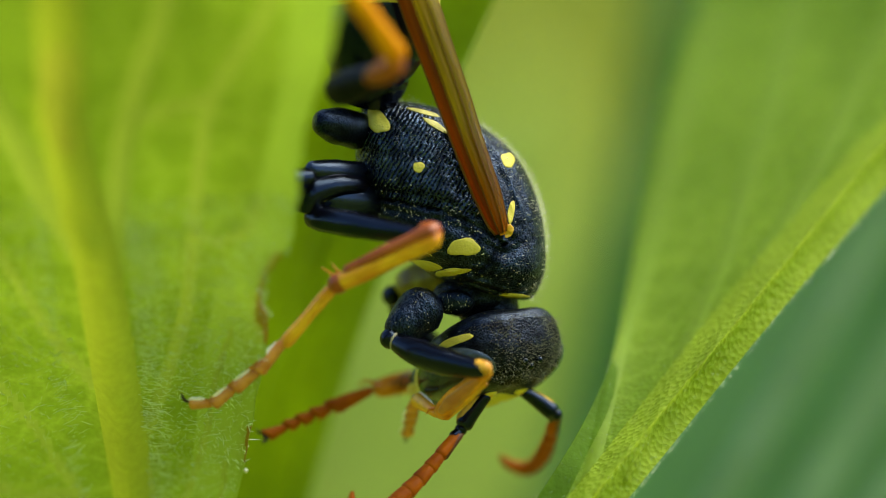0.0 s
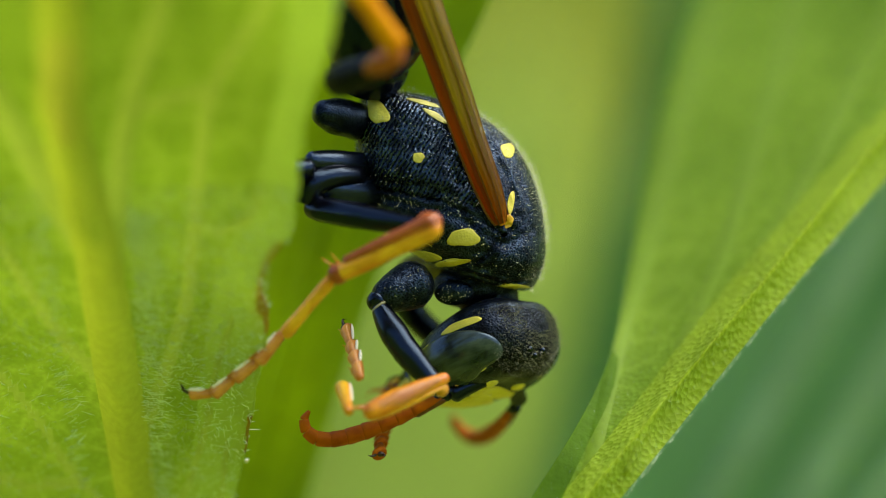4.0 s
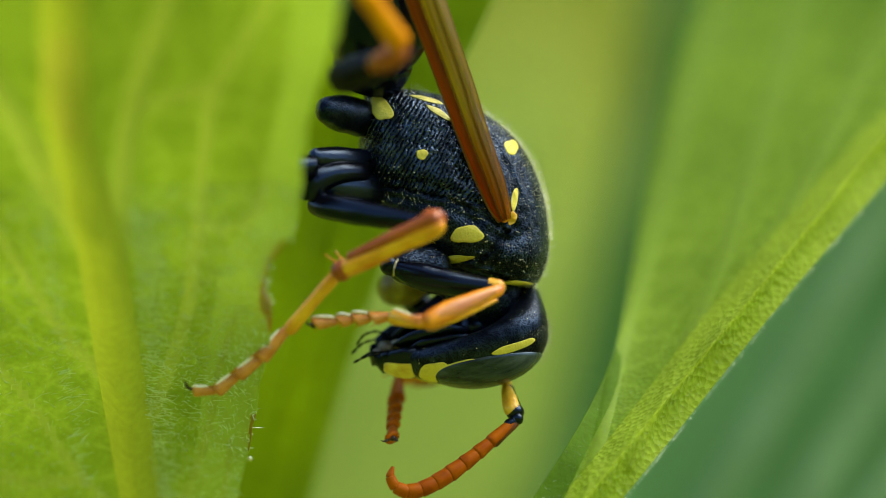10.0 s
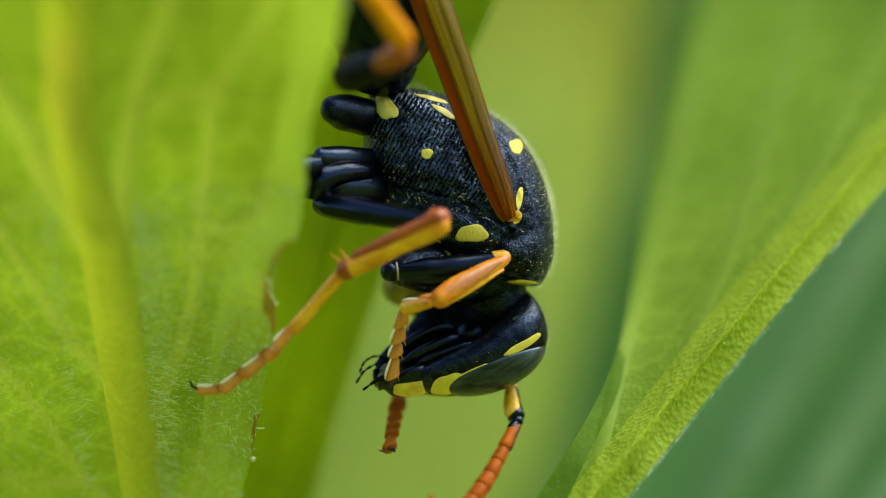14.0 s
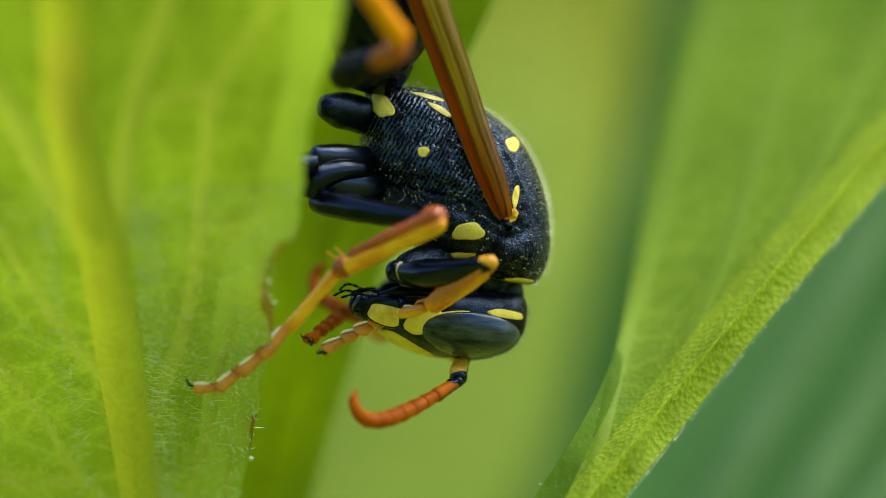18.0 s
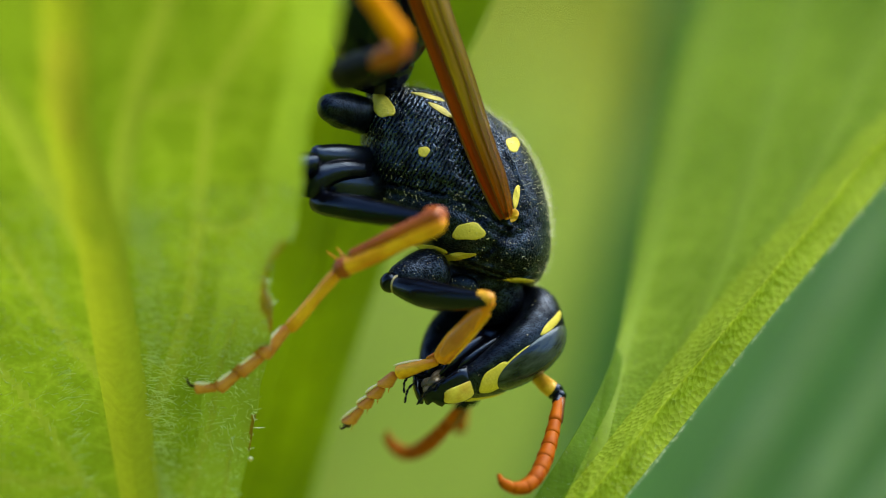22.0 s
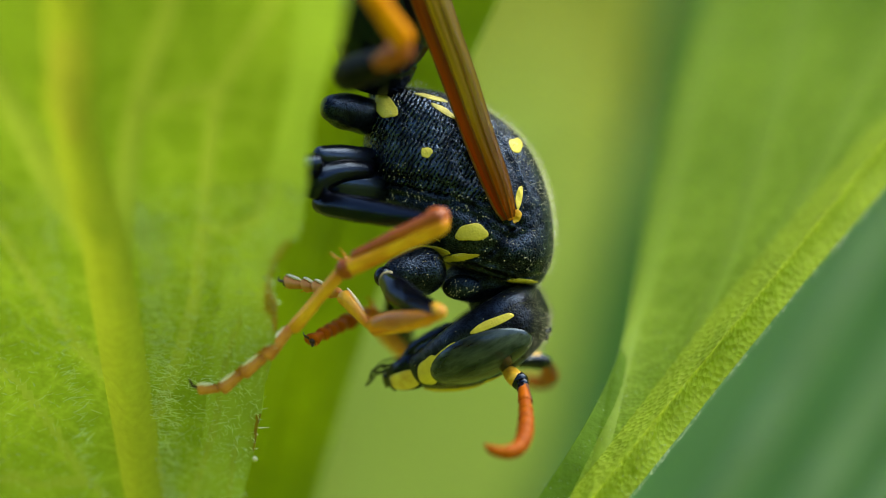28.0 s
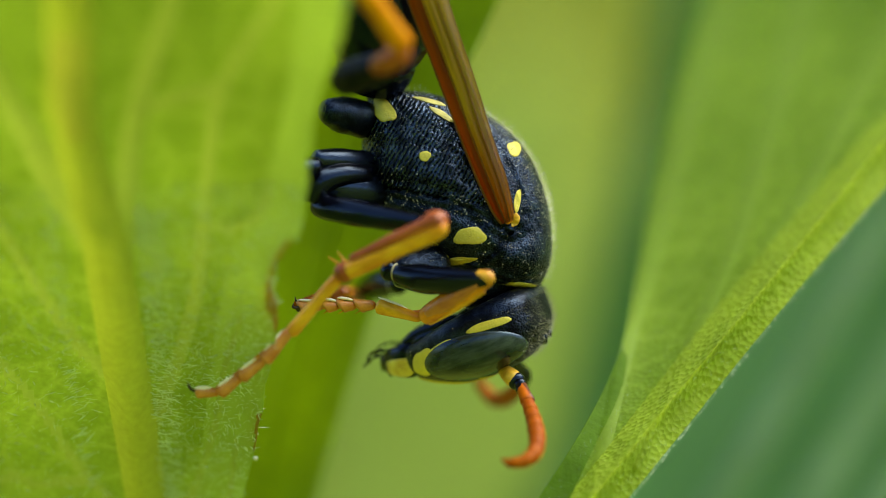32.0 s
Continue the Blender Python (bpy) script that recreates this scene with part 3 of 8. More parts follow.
def build_right_leaf():
    leaf = new("leaf")
    leaf.matrix_basis = at_plan((0, 0, 0))
    left = [(560, 1500, -3), (760, 1150, -1.6), (948, 882, -0.4), (1076, 662, 1.6), (1122, 480, 5.5), (1180, 180, 11), (1262, -60, 15), (1500, -600, 22)]
    mid = [(600, 1500, -3), (830, 1150, -1.8), (1040, 882, -0.6), (1160, 735, 0.2), (1318, 545, 1.2), (1530, 285, 3.5), (1720, 50, 6), (1900, -500, 14)]
    right = [(660, 1500, -2), (890, 1150, -1.2), (1106, 882, -0.3), (1224, 738, 0.5), (1378, 548, 1.4), (1580, 312, 3.6), (1780, 80, 6), (1960, -500, 14)]
    rib = [(a - 30, b - 24, d) for a, b, d in right]
    lines = [
        ("side_vein", [(1000, 990, -.8), (1060, 800, 0), (1108, 600, 2.2), (1165, 420, 4.5), (1222, 190, 8), (1290, -10, 11)], .10, .3, VEIN_FAINT, "", .08),
        ("side_vein", [(1120, 830, -.2), (1200, 650, 1.0), (1290, 450, 3.3), (1336, 310, 5), (1400, 110, 7.5), (1440, -20, 9)], .07, .26, VEIN_FAINT, "", .08),
        ("side_vein", [(1240, 640, 1), (1360, 440, 2.6), (1470, 260, 4.2), (1560, 90, 6), (1640, -60, 8)], .08, .22, VEIN_FAINT, "", .08),
        ("midrib", rib, .46, .58, MARGIN_FOLD, "pale yellow-green midrib fold", .3),
        # the margin is not bent here: a darker strip carries the fold's shade
        ("folded_margin", [(948, 886, -.4), (1010, 776, .3), (1062, 690, .9), (1084, 640, 1.2)], .52, .26, FOLD_SHADED, "leaf margin darkened to read as a downturned fold", .05),
    ]
    top = leaf_sheet(leaf, left, mid, right, LEAF, lines, 280, 150, thick=0.08, ripple=0.3, sag=0.25, seed=8)
    rnd = random.Random(6)
    pts, nor = [], []
    for _ in range(420):
        i = rnd.randrange(46, 215)
        e = rnd.random() < 0.95
        p = top[i][150 if e else 0].lerp(top[i + 1][150 if e else 0], rnd.random())
        pts.append(p), nor.append((1.0, -0.5, -0.9) if e else (-1, -0.5, 0.4))
    for _ in range(700):
        i, j = rnd.randrange(46, 150), rnd.randrange(0, 149)
        pts.append(top[i][j].lerp(top[i + 1][j + 1], rnd.random())), nor.append((0.5, -1, -0.2))
    me = hairs(pts, nor, 0.085, 0.0006, rnd)
    me.materials.append(LEAF_HAIR)
    h = new("leaf_hairs", me)
    h.parent = leaf
    tagged(h, "fine pale hairs along the leaf margins", kind="stuff")
    return tagged(leaf, "light green folded leaf with a hairy margin", "leaf", "leaves round the wasp")


def blade_plant(material, label, a0, b0, a1, b1, width, d0, d1, bow=0.0, seed=0):
    """A long narrow blade from the soil past the view, between two plan points."""
    ob = new("grass_blade")
    ob.matrix_basis = at_plan((0, 0, 0))
    ax, ay = a1 - a0, b1 - b0
    ln = math.hypot(ax, ay)
    nx, ny = -ay / ln * width / 2, ax / ln * width / 2
    L, M, R = [], [], []
    for f in (-0.5, 0.0, 0.35, 0.7, 1.0, 1.5):
        w = 1.0 if f < 1.2 else 0.1
        bx = bow * math.sin(math.pi * min(max(f, 0), 1))
        c, e, d = a0 + ax * f + bx, b0 + ay * f, d0 + (d1 - d0) * f
        M.append((c, e, d))
        L.append((c - nx * w, e - ny * w, d + 0.4))
        R.append((c + nx * w, e + ny * w, d + 0.4))
    bm, top = blade_mesh(L, M, R, along=24, across=6, sag=0.2, ripple=0.4, seed=seed)
    part("blade", bm, material, ob)
    part("midrib", vein_line(top, [(0, .5), (.5, .5), (1, .5)], 0.35, 0.2, 20, 0.4), material, ob)
    return tagged(ob, label, "grass blade", "blurred blades behind")


build_left_leaf()
build_middle_leaf()
build_right_leaf()
blade_plant(GREEN_BLADE, "dark green blurred blade behind the leaves", 970, 950, 1203, -60, 92, 32, 40, 20, 1)
blade_plant(BLUE_BLADE, "bluish green broad blade behind the folded leaf", 1090, 1100, 1640, 240, 360, 46, 52, 0, 2)
blade_plant(PALE_BLADE, "pale bluish green blade behind the folded leaf", 1225, 960, 1600, 330, 50, 16, 18, 0, 3)
blade_plant(PALE_BLADE, "pale bluish green blade behind the folded leaf", 1380, 970, 1690, 470, 60, 17, 19, 0, 4)
blade_plant(BLUE_BLADE, "bluish green broad blade behind the folded leaf", 1420, 1250, 1960, 380, 420, 46, 50, 0, 5)
blade_plant(PALE_BLADE, "pale bluish green blade behind the folded leaf", 1500, 970, 1800, 540, 40, 16, 18, 0, 6)
blade_plant(GREEN_BLADE, "bluish green broad blade behind the folded leaf", 960, 1000, 1330, 300, 150, 60, 62, 0, 7)
blade_plant(SOFT_GREEN, "soft light green leaf far behind the wasp", 720, 1500, 860, 560, 620, 95, 100, 0, 8)

# ---- the wasp ----
WASP_AT = plan(800, 330, 1.5)
wasp = new("wasp")
tagged(wasp, "black and yellow paper wasp hanging head down, grooming itself", "wasp")


def wp(a, b, d=0.0):
    """A plan point in the wasp's own space, in millimetres."""
    return plan(a, b, d) - WASP_AT


THORAX_PAIRS = [((655, 168), (684, 154), .25), ((648, 200), (742, 157), .85), ((641, 250), (824, 179), 1.2), ((645, 300), (897, 223), 1.4),
                ((660, 350), (942, 279), 1.5), ((690, 395), (969, 350), 1.55), ((735, 435), (978, 420), 1.5), ((785, 466), (974, 464), 1.35),
                ((845, 490), (957, 499), 1.0), ((875, 498), (940, 507), .55)]
# seams between the thorax's plates, in the side plan: start, end, depth
SEAMS = [((655, 322), (705, 330), .10), ((705, 330), (790, 348), .10), ((790, 348), (850, 372), .10), ((850, 372), (905, 408), .08), ((905, 408), (945, 385), .08), ((905, 408), (865, 452), .09),
         ((865, 452), (770, 470), .06), ((770, 452), (905, 494), .09), ((905, 494), (958, 488), .06), ((700, 175), (760, 240), .05), ((800, 215), (835, 300), .10), ((835, 300), (885, 372), .08),
         ((760, 330), (748, 420), .06), ((880, 240), (935, 360), .06), ((930, 300), (955, 400), .03)]


def build_thorax():
    V = spline([(*p, 0) for p, _, _ in THORAX_PAIRS], 96)
    D = spline([(*q, 0) for _, q, _ in THORAX_PAIRS], 96)
    W = spline([(w, 0, 0) for _, _, w in THORAX_PAIRS], 96)
    rings = []
    for v, d, w in zip(V, D, W):
        a, b = wp(v[0], v[1], 1.5), wp(d[0], d[1], 1.5)
        c, h = (a + b) / 2, (b - a) / 2
        ring = []
        for t in np.linspace(0, 2 * math.pi, 120, endpoint=False):
            ct, st = math.cos(t), math.sin(t)
            e = 2.35
            k = (abs(ct) ** e + abs(st) ** e) ** (-1 / e)
            ring.append(c + h * (ct * k) + Vector((0, w[0] * st * k, 0)))
        rings.append(ring)
    for ring in rings:
        for p in ring:
            for (a0, b0), (a1, b1), dep in SEAMS:
                s, e = wp(a0, b0, 0), wp(a1, b1, 0)
                x, z = e.x - s.x, e.z - s.z
                f = min(max(((p.x - s.x) * x + (p.z - s.z) * z) / (x * x + z * z), 0), 1)
                dist = math.hypot(p.x - s.x - f * x, p.z - s.z - f * z)
                p.y -= math.copysign(1.5 * dep * (math.exp(-(dist / 0.055) ** 2) - 0.45 * math.exp(-((dist - .17) / 0.1) ** 2)), p.y)
            p.y *= 1 + 0.025 * noise.noise(p * 1.7)
    bm = bmesh.new()
    skin(bm, rings)
    tree = tree_of(bm)
    rnd = random.Random(12)
    surface = []
    bm.faces.ensure_lookup_table()
    bm.faces.index_update()
    for f in bm.faces:
        if len(f.verts) == 4:
            surface.append((f.calc_center_median().copy(), f.normal.copy(), f.calc_area()))
    def plate(c):
        a, b = (c.x + WASP_AT.x) * 90 + 784, 441 - (c.z + WASP_AT.z) * 90
        if b > 452 + (a - 770) * 0.3 or (a > 865 and b > 408 and a - 865 > (452 - b) * 0.91):
            return 3
        if a > 800 + (b - 215) * 0.5 and b < 408:
            return 2
        if b < 322 + (a - 655) * 0.18:
            return 0
        return 1
    sorts = {f.index: plate(f.calc_center_median()) for f in bm.faces}
    body = None
    for k, (name, m, label) in enumerate((("mesopleuron", BLACK, "dull black side plate"), ("propodeum", RIBBED, "finely ribbed black rear plate"),
                                          ("scutum", BLACK, "hairy black back plate"), ("pronotum", BLACK, "black collar plate"))):
        kind = (1, 0, 2, 3)[k]
        piece = bm.copy()
        piece.faces.ensure_lookup_table()
        bmesh.ops.delete(piece, geom=[f for f in piece.faces if sorts[f.index] != kind], context="FACES")
        if body is None:
            body = part("thorax", piece, m, wasp, "glossy black thorax of ribbed and pitted plates")
        else:
            part(name, piece, m, body, label)
    bm.free()
    away = (0, 1, 0)

    def mark(a, b, ra, rb, turn, seed, corner=2.4, amount=0.12, name="yellow_mark", paint=YELLOW):
        c = wp(a, b, 0)
        t = radians(turn)
        ax = Vector((math.cos(t), 0, -math.sin(t))) * ra / 90
        ay = Vector((math.sin(t), 0, math.cos(t))) * rb / 90
        part(name, patch(tree, c, ax, ay, away, wobble(seed, amount, corner), 0.012), paint, body)
    mark(679, 187, 24, 18, 62, 1, 2.1, .18)
    mark(753, 271, 10, 9, 10, 2)
    mark(833, 413, 26, 16, -3, 3, 2.4, .16)
    mark(912, 257, 11, 14, -20, 4)
    mark(864, 221, 4, 9, -30, 5, paint=PALE_MARK)
    mark(917, 350, 6, 20, 8, 6, 2.0, 0.1)
    mark(913, 384, 7, 13, 20, 7, 2.0, paint=SCAPE_GOLD)
    mark(765, 445, 28, 9, 12, 8, 1.8)
    mark(812, 457, 32, 7, -8, 9, 1.6)
    mark(923, 499, 28, 4, 2, 10, 1.8)
    mark(783, 196, 25, 5.5, 30, 11, 1.8, paint=PALE_MARK)
    mark(762, 172, 30, 4, 14, 12, 1.8, paint=PALE_MARK)
    # tegula, the scale over the wing's root
    b = bmesh.new()
    ball(b, wp(900, 374, 0.1), (0.12, 0.06, 0.2))
    part("tegula", b, ORANGE, body, "orange scale over the wing root")
    # pollen dust and short hairs
    verts = bmesh.new()
    for p, nrm, _ in rnd.sample([s for s in surface if s[0].y < 0.2], 170):
        for _ in range(rnd.choice((1, 1, 2))):
            q = p + Vector((rnd.gauss(0, .08), 0, rnd.gauss(0, .08)))
            hit, n2, _, _ = tree.ray_cast(q - Vector((0, 4, 0)), Vector((0, 1, 0)))
            if hit:
                bmesh.ops.create_icosphere(verts, subdivisions=1, radius=rnd.uniform(0.004, 0.009), matrix=Matrix.Translation(hit + n2 * -0.0 if n2.y > 0 else hit))
    for a, b, sp, cnt in ((738, 348, 12, 26), (812, 358, 12, 26), (700, 348, 14, 16), (845, 395, 10, 12), (705, 305, 16, 14), (880, 430, 26, 12), (915, 470, 22, 12), (860, 470, 30, 9), (690, 190, 20, 10), (600, 195, 20, 16)):
        for _ in range(cnt):
            q = wp(rnd.gauss(a, sp), rnd.gauss(b, sp * .8), 0)
            hit, n2, _, _ = tree.ray_cast(q - Vector((0, 4, 0)), Vector((0, 1, 0)))
            if hit:
                bmesh.ops.create_icosphere(verts, subdivisions=1, radius=rnd.uniform(0.007, 0.017), matrix=Matrix.Translation(hit))
    tagged(part("pollen_dust", verts, POLLEN, body, "pale pollen grains on the black body"), kind="stuff")
    pts, nor = [], []
    for p, nrm, _ in surface:
        o = p.x * 0.75 + p.z * 0.55
        for _ in range(2 if o > 1.2 else 1 if o > 0.9 or rnd.random() < 0.15 else 0):
            if o > 0.2:
                pts.append(p + Vector((rnd.gauss(0, .05), rnd.gauss(0, .05), rnd.gauss(0, .05)))), nor.append(nrm if nrm.dot(p) > 0 else -nrm)
    me = hairs(pts, nor, 0.08, 0.0028, rnd)
    me.materials.append(HAIR)
    h = new("body_hairs", me)
    h.parent = body
    tagged(h, "short pale hairs on the back", kind="stuff")
    pts, nor = [], []
    for p, nrm, _ in surface:
        if p.y < 0.3 and rnd.random() < 0.22:
            pts.append(p), nor.append(nrm if nrm.y < 0 else -nrm)
    me = hairs(pts, nor, 0.035, 0.0020, rnd, (0.4, 0, 0.5))
    me.materials.append(HAIR)
    h = new("side_hairs", me)
    h.parent = body
    tagged(h, "sparse short silvery hairs on the sides", kind="stuff")
    # neck and petiole
    part("neck", tube([wp(862, 476, 1.5), wp(872, 505, 1.5), wp(882, 540, 1.5), wp(888, 575, 1.5)], [0.66, 0.64, 0.58, 0.42], 20), BLACK, wasp)
    part("prosternum", ball(bmesh.new(), wp(846, 500, 1.3), (.78, .62, .44), 24, 14), BLACK, wasp)
    side = part("propleuron", ball(bmesh.new(), wp(816, 510, .72), (.40, .16, .26), 24, 14), HEAD_BLACK, wasp, "black neck plate with a blue-tinted gloss, dusted with pollen")
    dust = bmesh.new()
    for _ in range(40):
        a, r = rnd.uniform(0, 6.28), rnd.random() ** .5 * .8
        p = wp(816, 510, .72) + Vector((.40 * r * math.cos(a), -.16 * math.sqrt(1 - r * r), .26 * r * math.sin(a)))
        bmesh.ops.create_icosphere(dust, subdivisions=1, radius=rnd.uniform(.006, .014), matrix=Matrix.Translation(p))
    tagged(part("pollen_dust", dust, POLLEN, side, "pale pollen grains on the neck plate"), kind="stuff")
    part("petiole", tube([wp(668, 175, 1.5), wp(662, 158, 1.4), wp(652, 135, 1.2)], [0.2, 0.16, 0.26], 14), BLACK, wasp)
    return body


def build_abdomen():
    path = spline([wp(658, 150, 1.3), wp(664, 120, 1.1), wp(670, 75, .9), wp(676, 0, .8), wp(668, -140, 1.2), wp(655, -330, 2.4), wp(640, -480, 3.6)], 60)
    prof = np.interp(np.linspace(0, 1, 61), [0, .06, .15, .22, .24, .27, .45, .6, .8, .93, 1], [.3, .64, .76, .8, .76, .86, 1.25, 1.3, .95, .45, .05])
    abdomen = part("abdomen", tube(path, list(prof), 32), SMOOTH_BLACK, wasp, "black abdomen with yellow bands")
    for s in (30, 38, 46):
        seg = [Vector(p) for p in path[s:s + 4]]
        r = [prof[s] * 1.0, prof[s + 1] + 0.02, prof[s + 2] + 0.022, prof[s + 3] * 1.0]
        part("yellow_band", tube(seg, r, 32), YELLOW, abdomen)


def leg_piece(name, a, b, profile, material, label="", bend=0.0, flat=1.0):
    a, b = Vector(a), Vector(b)
    z = (b - a).normalized()
    y = Vector((0, 1, 0)) - z * z.y
    y.normalize()
    m = Matrix((y.cross(z), y, z)).transposed().to_4x4()
    return part(name, limb((b - a).length, profile, bend=bend, flat=flat), material, wasp, label, Matrix.Translation(a * MM) @ m)


COXA = [(0, .45), (.3, .50), (.7, .39), (1, .24)]
FEMUR = [(0, .13), (.08, .19), (.3, .285), (.55, .28), (.85, .19), (1, .15)]
TIBIA = [(0, .11), (.1, .135), (.4, .2), (.65, .225), (.9, .2), (1, .15)]


def tarsus_mesh(parent, length, count, r0, r1, material, claws=True, spread=0.0, fringed=True):
    """The small joints of a foot along +z of parent, each notched into the next, with a pale fringe and two claws at the end."""
    shares = [1.0] * count
    if count == 5:
        shares = [2.6, 1.1, .9, .8, 1.3]
    elif count == 4:
        shares = [1.1, .95, .85, 1.3]
    tot = sum(shares)
    z = 0.0
    for i, s in enumerate(shares):
        ln = length * s / tot
        r = r0 + (r1 - r0) * i / max(count - 1, 1)
        bm = limb(ln * 1.08, [(0, r * .58), (.15, r * .75), (.75, r * 1.12), (.92, r * 1.25), (1, r * .8)], 10)
        for v in bm.verts:
            # the far end of each joint is cut aslant, one lip longer
            f = min(max(v.co.z / ln, 0), 1)
            v.co.z += v.co.x * .7 * f * f
        part("tarsomere", bm, material, parent, m=Matrix.Translation((0, 0, z * MM)))
        bm = bmesh.new()
        for sx in (-1, 1):
            tube([(sx * r * .75, -r * .3, ln * .78), (sx * r * 1.3, -r * .4, ln * 1.08)], [.015, .004], 6, bm)
        part("spur", bm, ORANGE, parent, m=Matrix.Translation((0, 0, z * MM)))
        if i and fringed:
            bm = tube(spline([(r * .75, -.02, 0), (r * 1.08, -.04, ln * .35), (r * 1.36, -.04, ln * .8), (r * 1.4, -.02, ln * 1.12)], 8), [.008, .018, .026, .030, .032, .030, .026, .018, .005], 7)
            part("fringe", bm, FRINGE, parent, "pale silky fringe", Matrix.Translation((0, 0, z * MM)))
        z += ln
    if claws:
        for sx in (-1, 1):
            px, py = sx * spread, sx * (.10 if not spread else .02) - .02
            part("claw", tube(spline([(px * .3, py * .3, z - .03), (px * .7, py * .8, z + .09), (px + .02, py, z + .15), (px + .09, py, z + .12)], 8), list(np.linspace(.042, .006, 9)), 7), CLAW_BROWN, parent, "dark hooked claw")
        part("pad", ball(bmesh.new(), (-.02, -.02, z + .03), (.07, .06, .06), 10, 8), CLAW_BROWN, parent)


def holder(name, a, b, label=""):
    """A slim core of a foot, from a to b, that carries its joints."""
    return leg_piece(name, a, b, [(0, .05), (1, .05)], ORANGE, label)


def build_standing_legs():
    # the middle leg that props on the leaf
    leg_piece("coxa", wp(700, 338, 1.0), wp(576, 326, -.1), [(0, .26), (.35, .34), (.75, .3), (1, .2)], SHEEN_BLACK, "black leg base with a blue sky sheen set into its gloss", flat=.7)
    leg_piece("joint_rim", wp(566, 346, -.22), wp(558, 366, -.2), [(0, .08), (1, .08)], CREAM)
    part("trochanter", tube(spline([wp(650, 304, .5), wp(596, 306, .05), wp(562, 322, -.15), wp(556, 348, -.1)], 14), list(np.interp(np.linspace(0, 1, 15), [0, .3, .8, 1], [.2, .27, .31, .29])), 16), SMOOTH_BLACK, wasp, "black leg joint with a pale rim")
    leg_piece("femur", wp(553, 358, -.05), wp(775, 397, -1.8), [(0, .18), (.1, .25), (.4, .27), (.8, .2), (1, .15)], SMOOTH_BLACK)
    leg_piece("tibia", wp(792, 390, -2.0), wp(604, 480, -1.3), [(0, .2), (.1, .23), (.5, .2), (.9, .2), (1, .16)], GOLD, "golden yellow shin")
    leg_piece("shin_stripe", wp(784, 380, -2.08), wp(620, 458, -1.42), [(0, .17), (.2, .165), (.6, .15), (1, .12)], SHIN_BROWN, "reddish upper edge of the shin")
    leg_piece("knee", wp(752, 386, -1.75), wp(792, 388, -2.0), [(0, .2), (.5, .22), (1, .22)], SHIN_BROWN, "red-brown knee")
    leg_piece("ankle", wp(628, 468, -1.38), wp(594, 485, -1.25), [(0, .17), (.5, .215), (1, .17)], SHIN_BROWN)
    leg_piece("spur", wp(612, 470, -1.3), wp(580, 448, -1.1), [(0, .04), (1, .008)], ORANGE)
    leg_piece("spur", wp(618, 466, -1.3), wp(598, 440, -1.2), [(0, .035), (1, .008)], ORANGE)
    leg_piece("basitarsus", wp(606, 478, -1.3), wp(512, 588, -.85), [(0, .13), (.5, .125), (.9, .15), (1, .12)], GOLD)
    foot = holder("tarsus", wp(512, 584, -.9), wp(380, 690, -.55))
    back = foot.matrix_basis.inverted()
    way = [wp(516, 578, -.9), wp(470, 630, -.8), wp(428, 661, -.7), wp(390, 689, -.62), wp(350, 689, -.55)]
    for k, (p, q) in enumerate(zip(way, way[1:])):
        r = (.135, .13, .125, .11)[k]
        joint = leg_piece("tarsomere", p, q + (q - p) * .1, [(0, r * .6), (.15, r * .8), (.75, r * 1.1), (.92, r * 1.2), (1, r * .8)], TARSUS_TAN)
        edge = leg_piece("fringe", p.lerp(q, .2) + Vector((-.07, -.06, .09)), q + Vector((-.05, -.06, .08)), [(0, .012), (.4, .045), (.8, .045), (1, .02)], FRINGE, "pale silky fringe")
        for ob in (joint, edge):
            ob.matrix_basis = back @ ob.matrix_basis
            ob.parent = foot
    for dx in (-14, -6):
        claw = part("claw", tube(spline([wp(354, 688, -.55), wp(342 + dx * .3, 684, -.6), wp(336 + dx * .3, 674 + dx * .3, -.6)], 6), list(np.linspace(.04, .006, 7)), 6), CLAW_BROWN, foot, "dark hooked claw")
        claw.matrix_basis = back
    # hind legs, half hidden behind the leaf
    leg_piece("coxa", wp(694, 292, 1.3), wp(554, 276, -.3), [(0, .2), (.3, .28), (.65, .28), (1, .18)], SHEEN_BLACK, flat=.8)
    leg_piece("coxa", wp(682, 214, 1.5), wp(572, 190, .1), [(0, .22), (.35, .37), (.7, .37), (1, .23)], HEAD_BLACK)
    leg_piece("femur", wp(570, 284, -.4), wp(430, 330, -.9), FEMUR, SMOOTH_BLACK)
    leg_piece("femur", wp(600, 140, -2.4), wp(690, 106, -3.9), [(0, .3), (.3, .34), (.7, .3), (1, .24)], DULL_BLACK)
    leg_piece("tibia", wp(722, 84, -4.6), wp(612, -70, -5.4), [(0, .2), (.1, .23), (.5, .21), (1, .19)], HIND_ORANGE, "orange hind shin")
    leg_piece("knee", wp(660, 118, -4.0), wp(724, 84, -4.6), [(0, .14), (.5, .24), (1, .22)], SHIN_BROWN)
    foot = holder("tarsus", wp(600, -62, -4.8), wp(450, -190, -4.4))
    tarsus_mesh(foot, 2.2, 5, .12, .1, ORANGE)


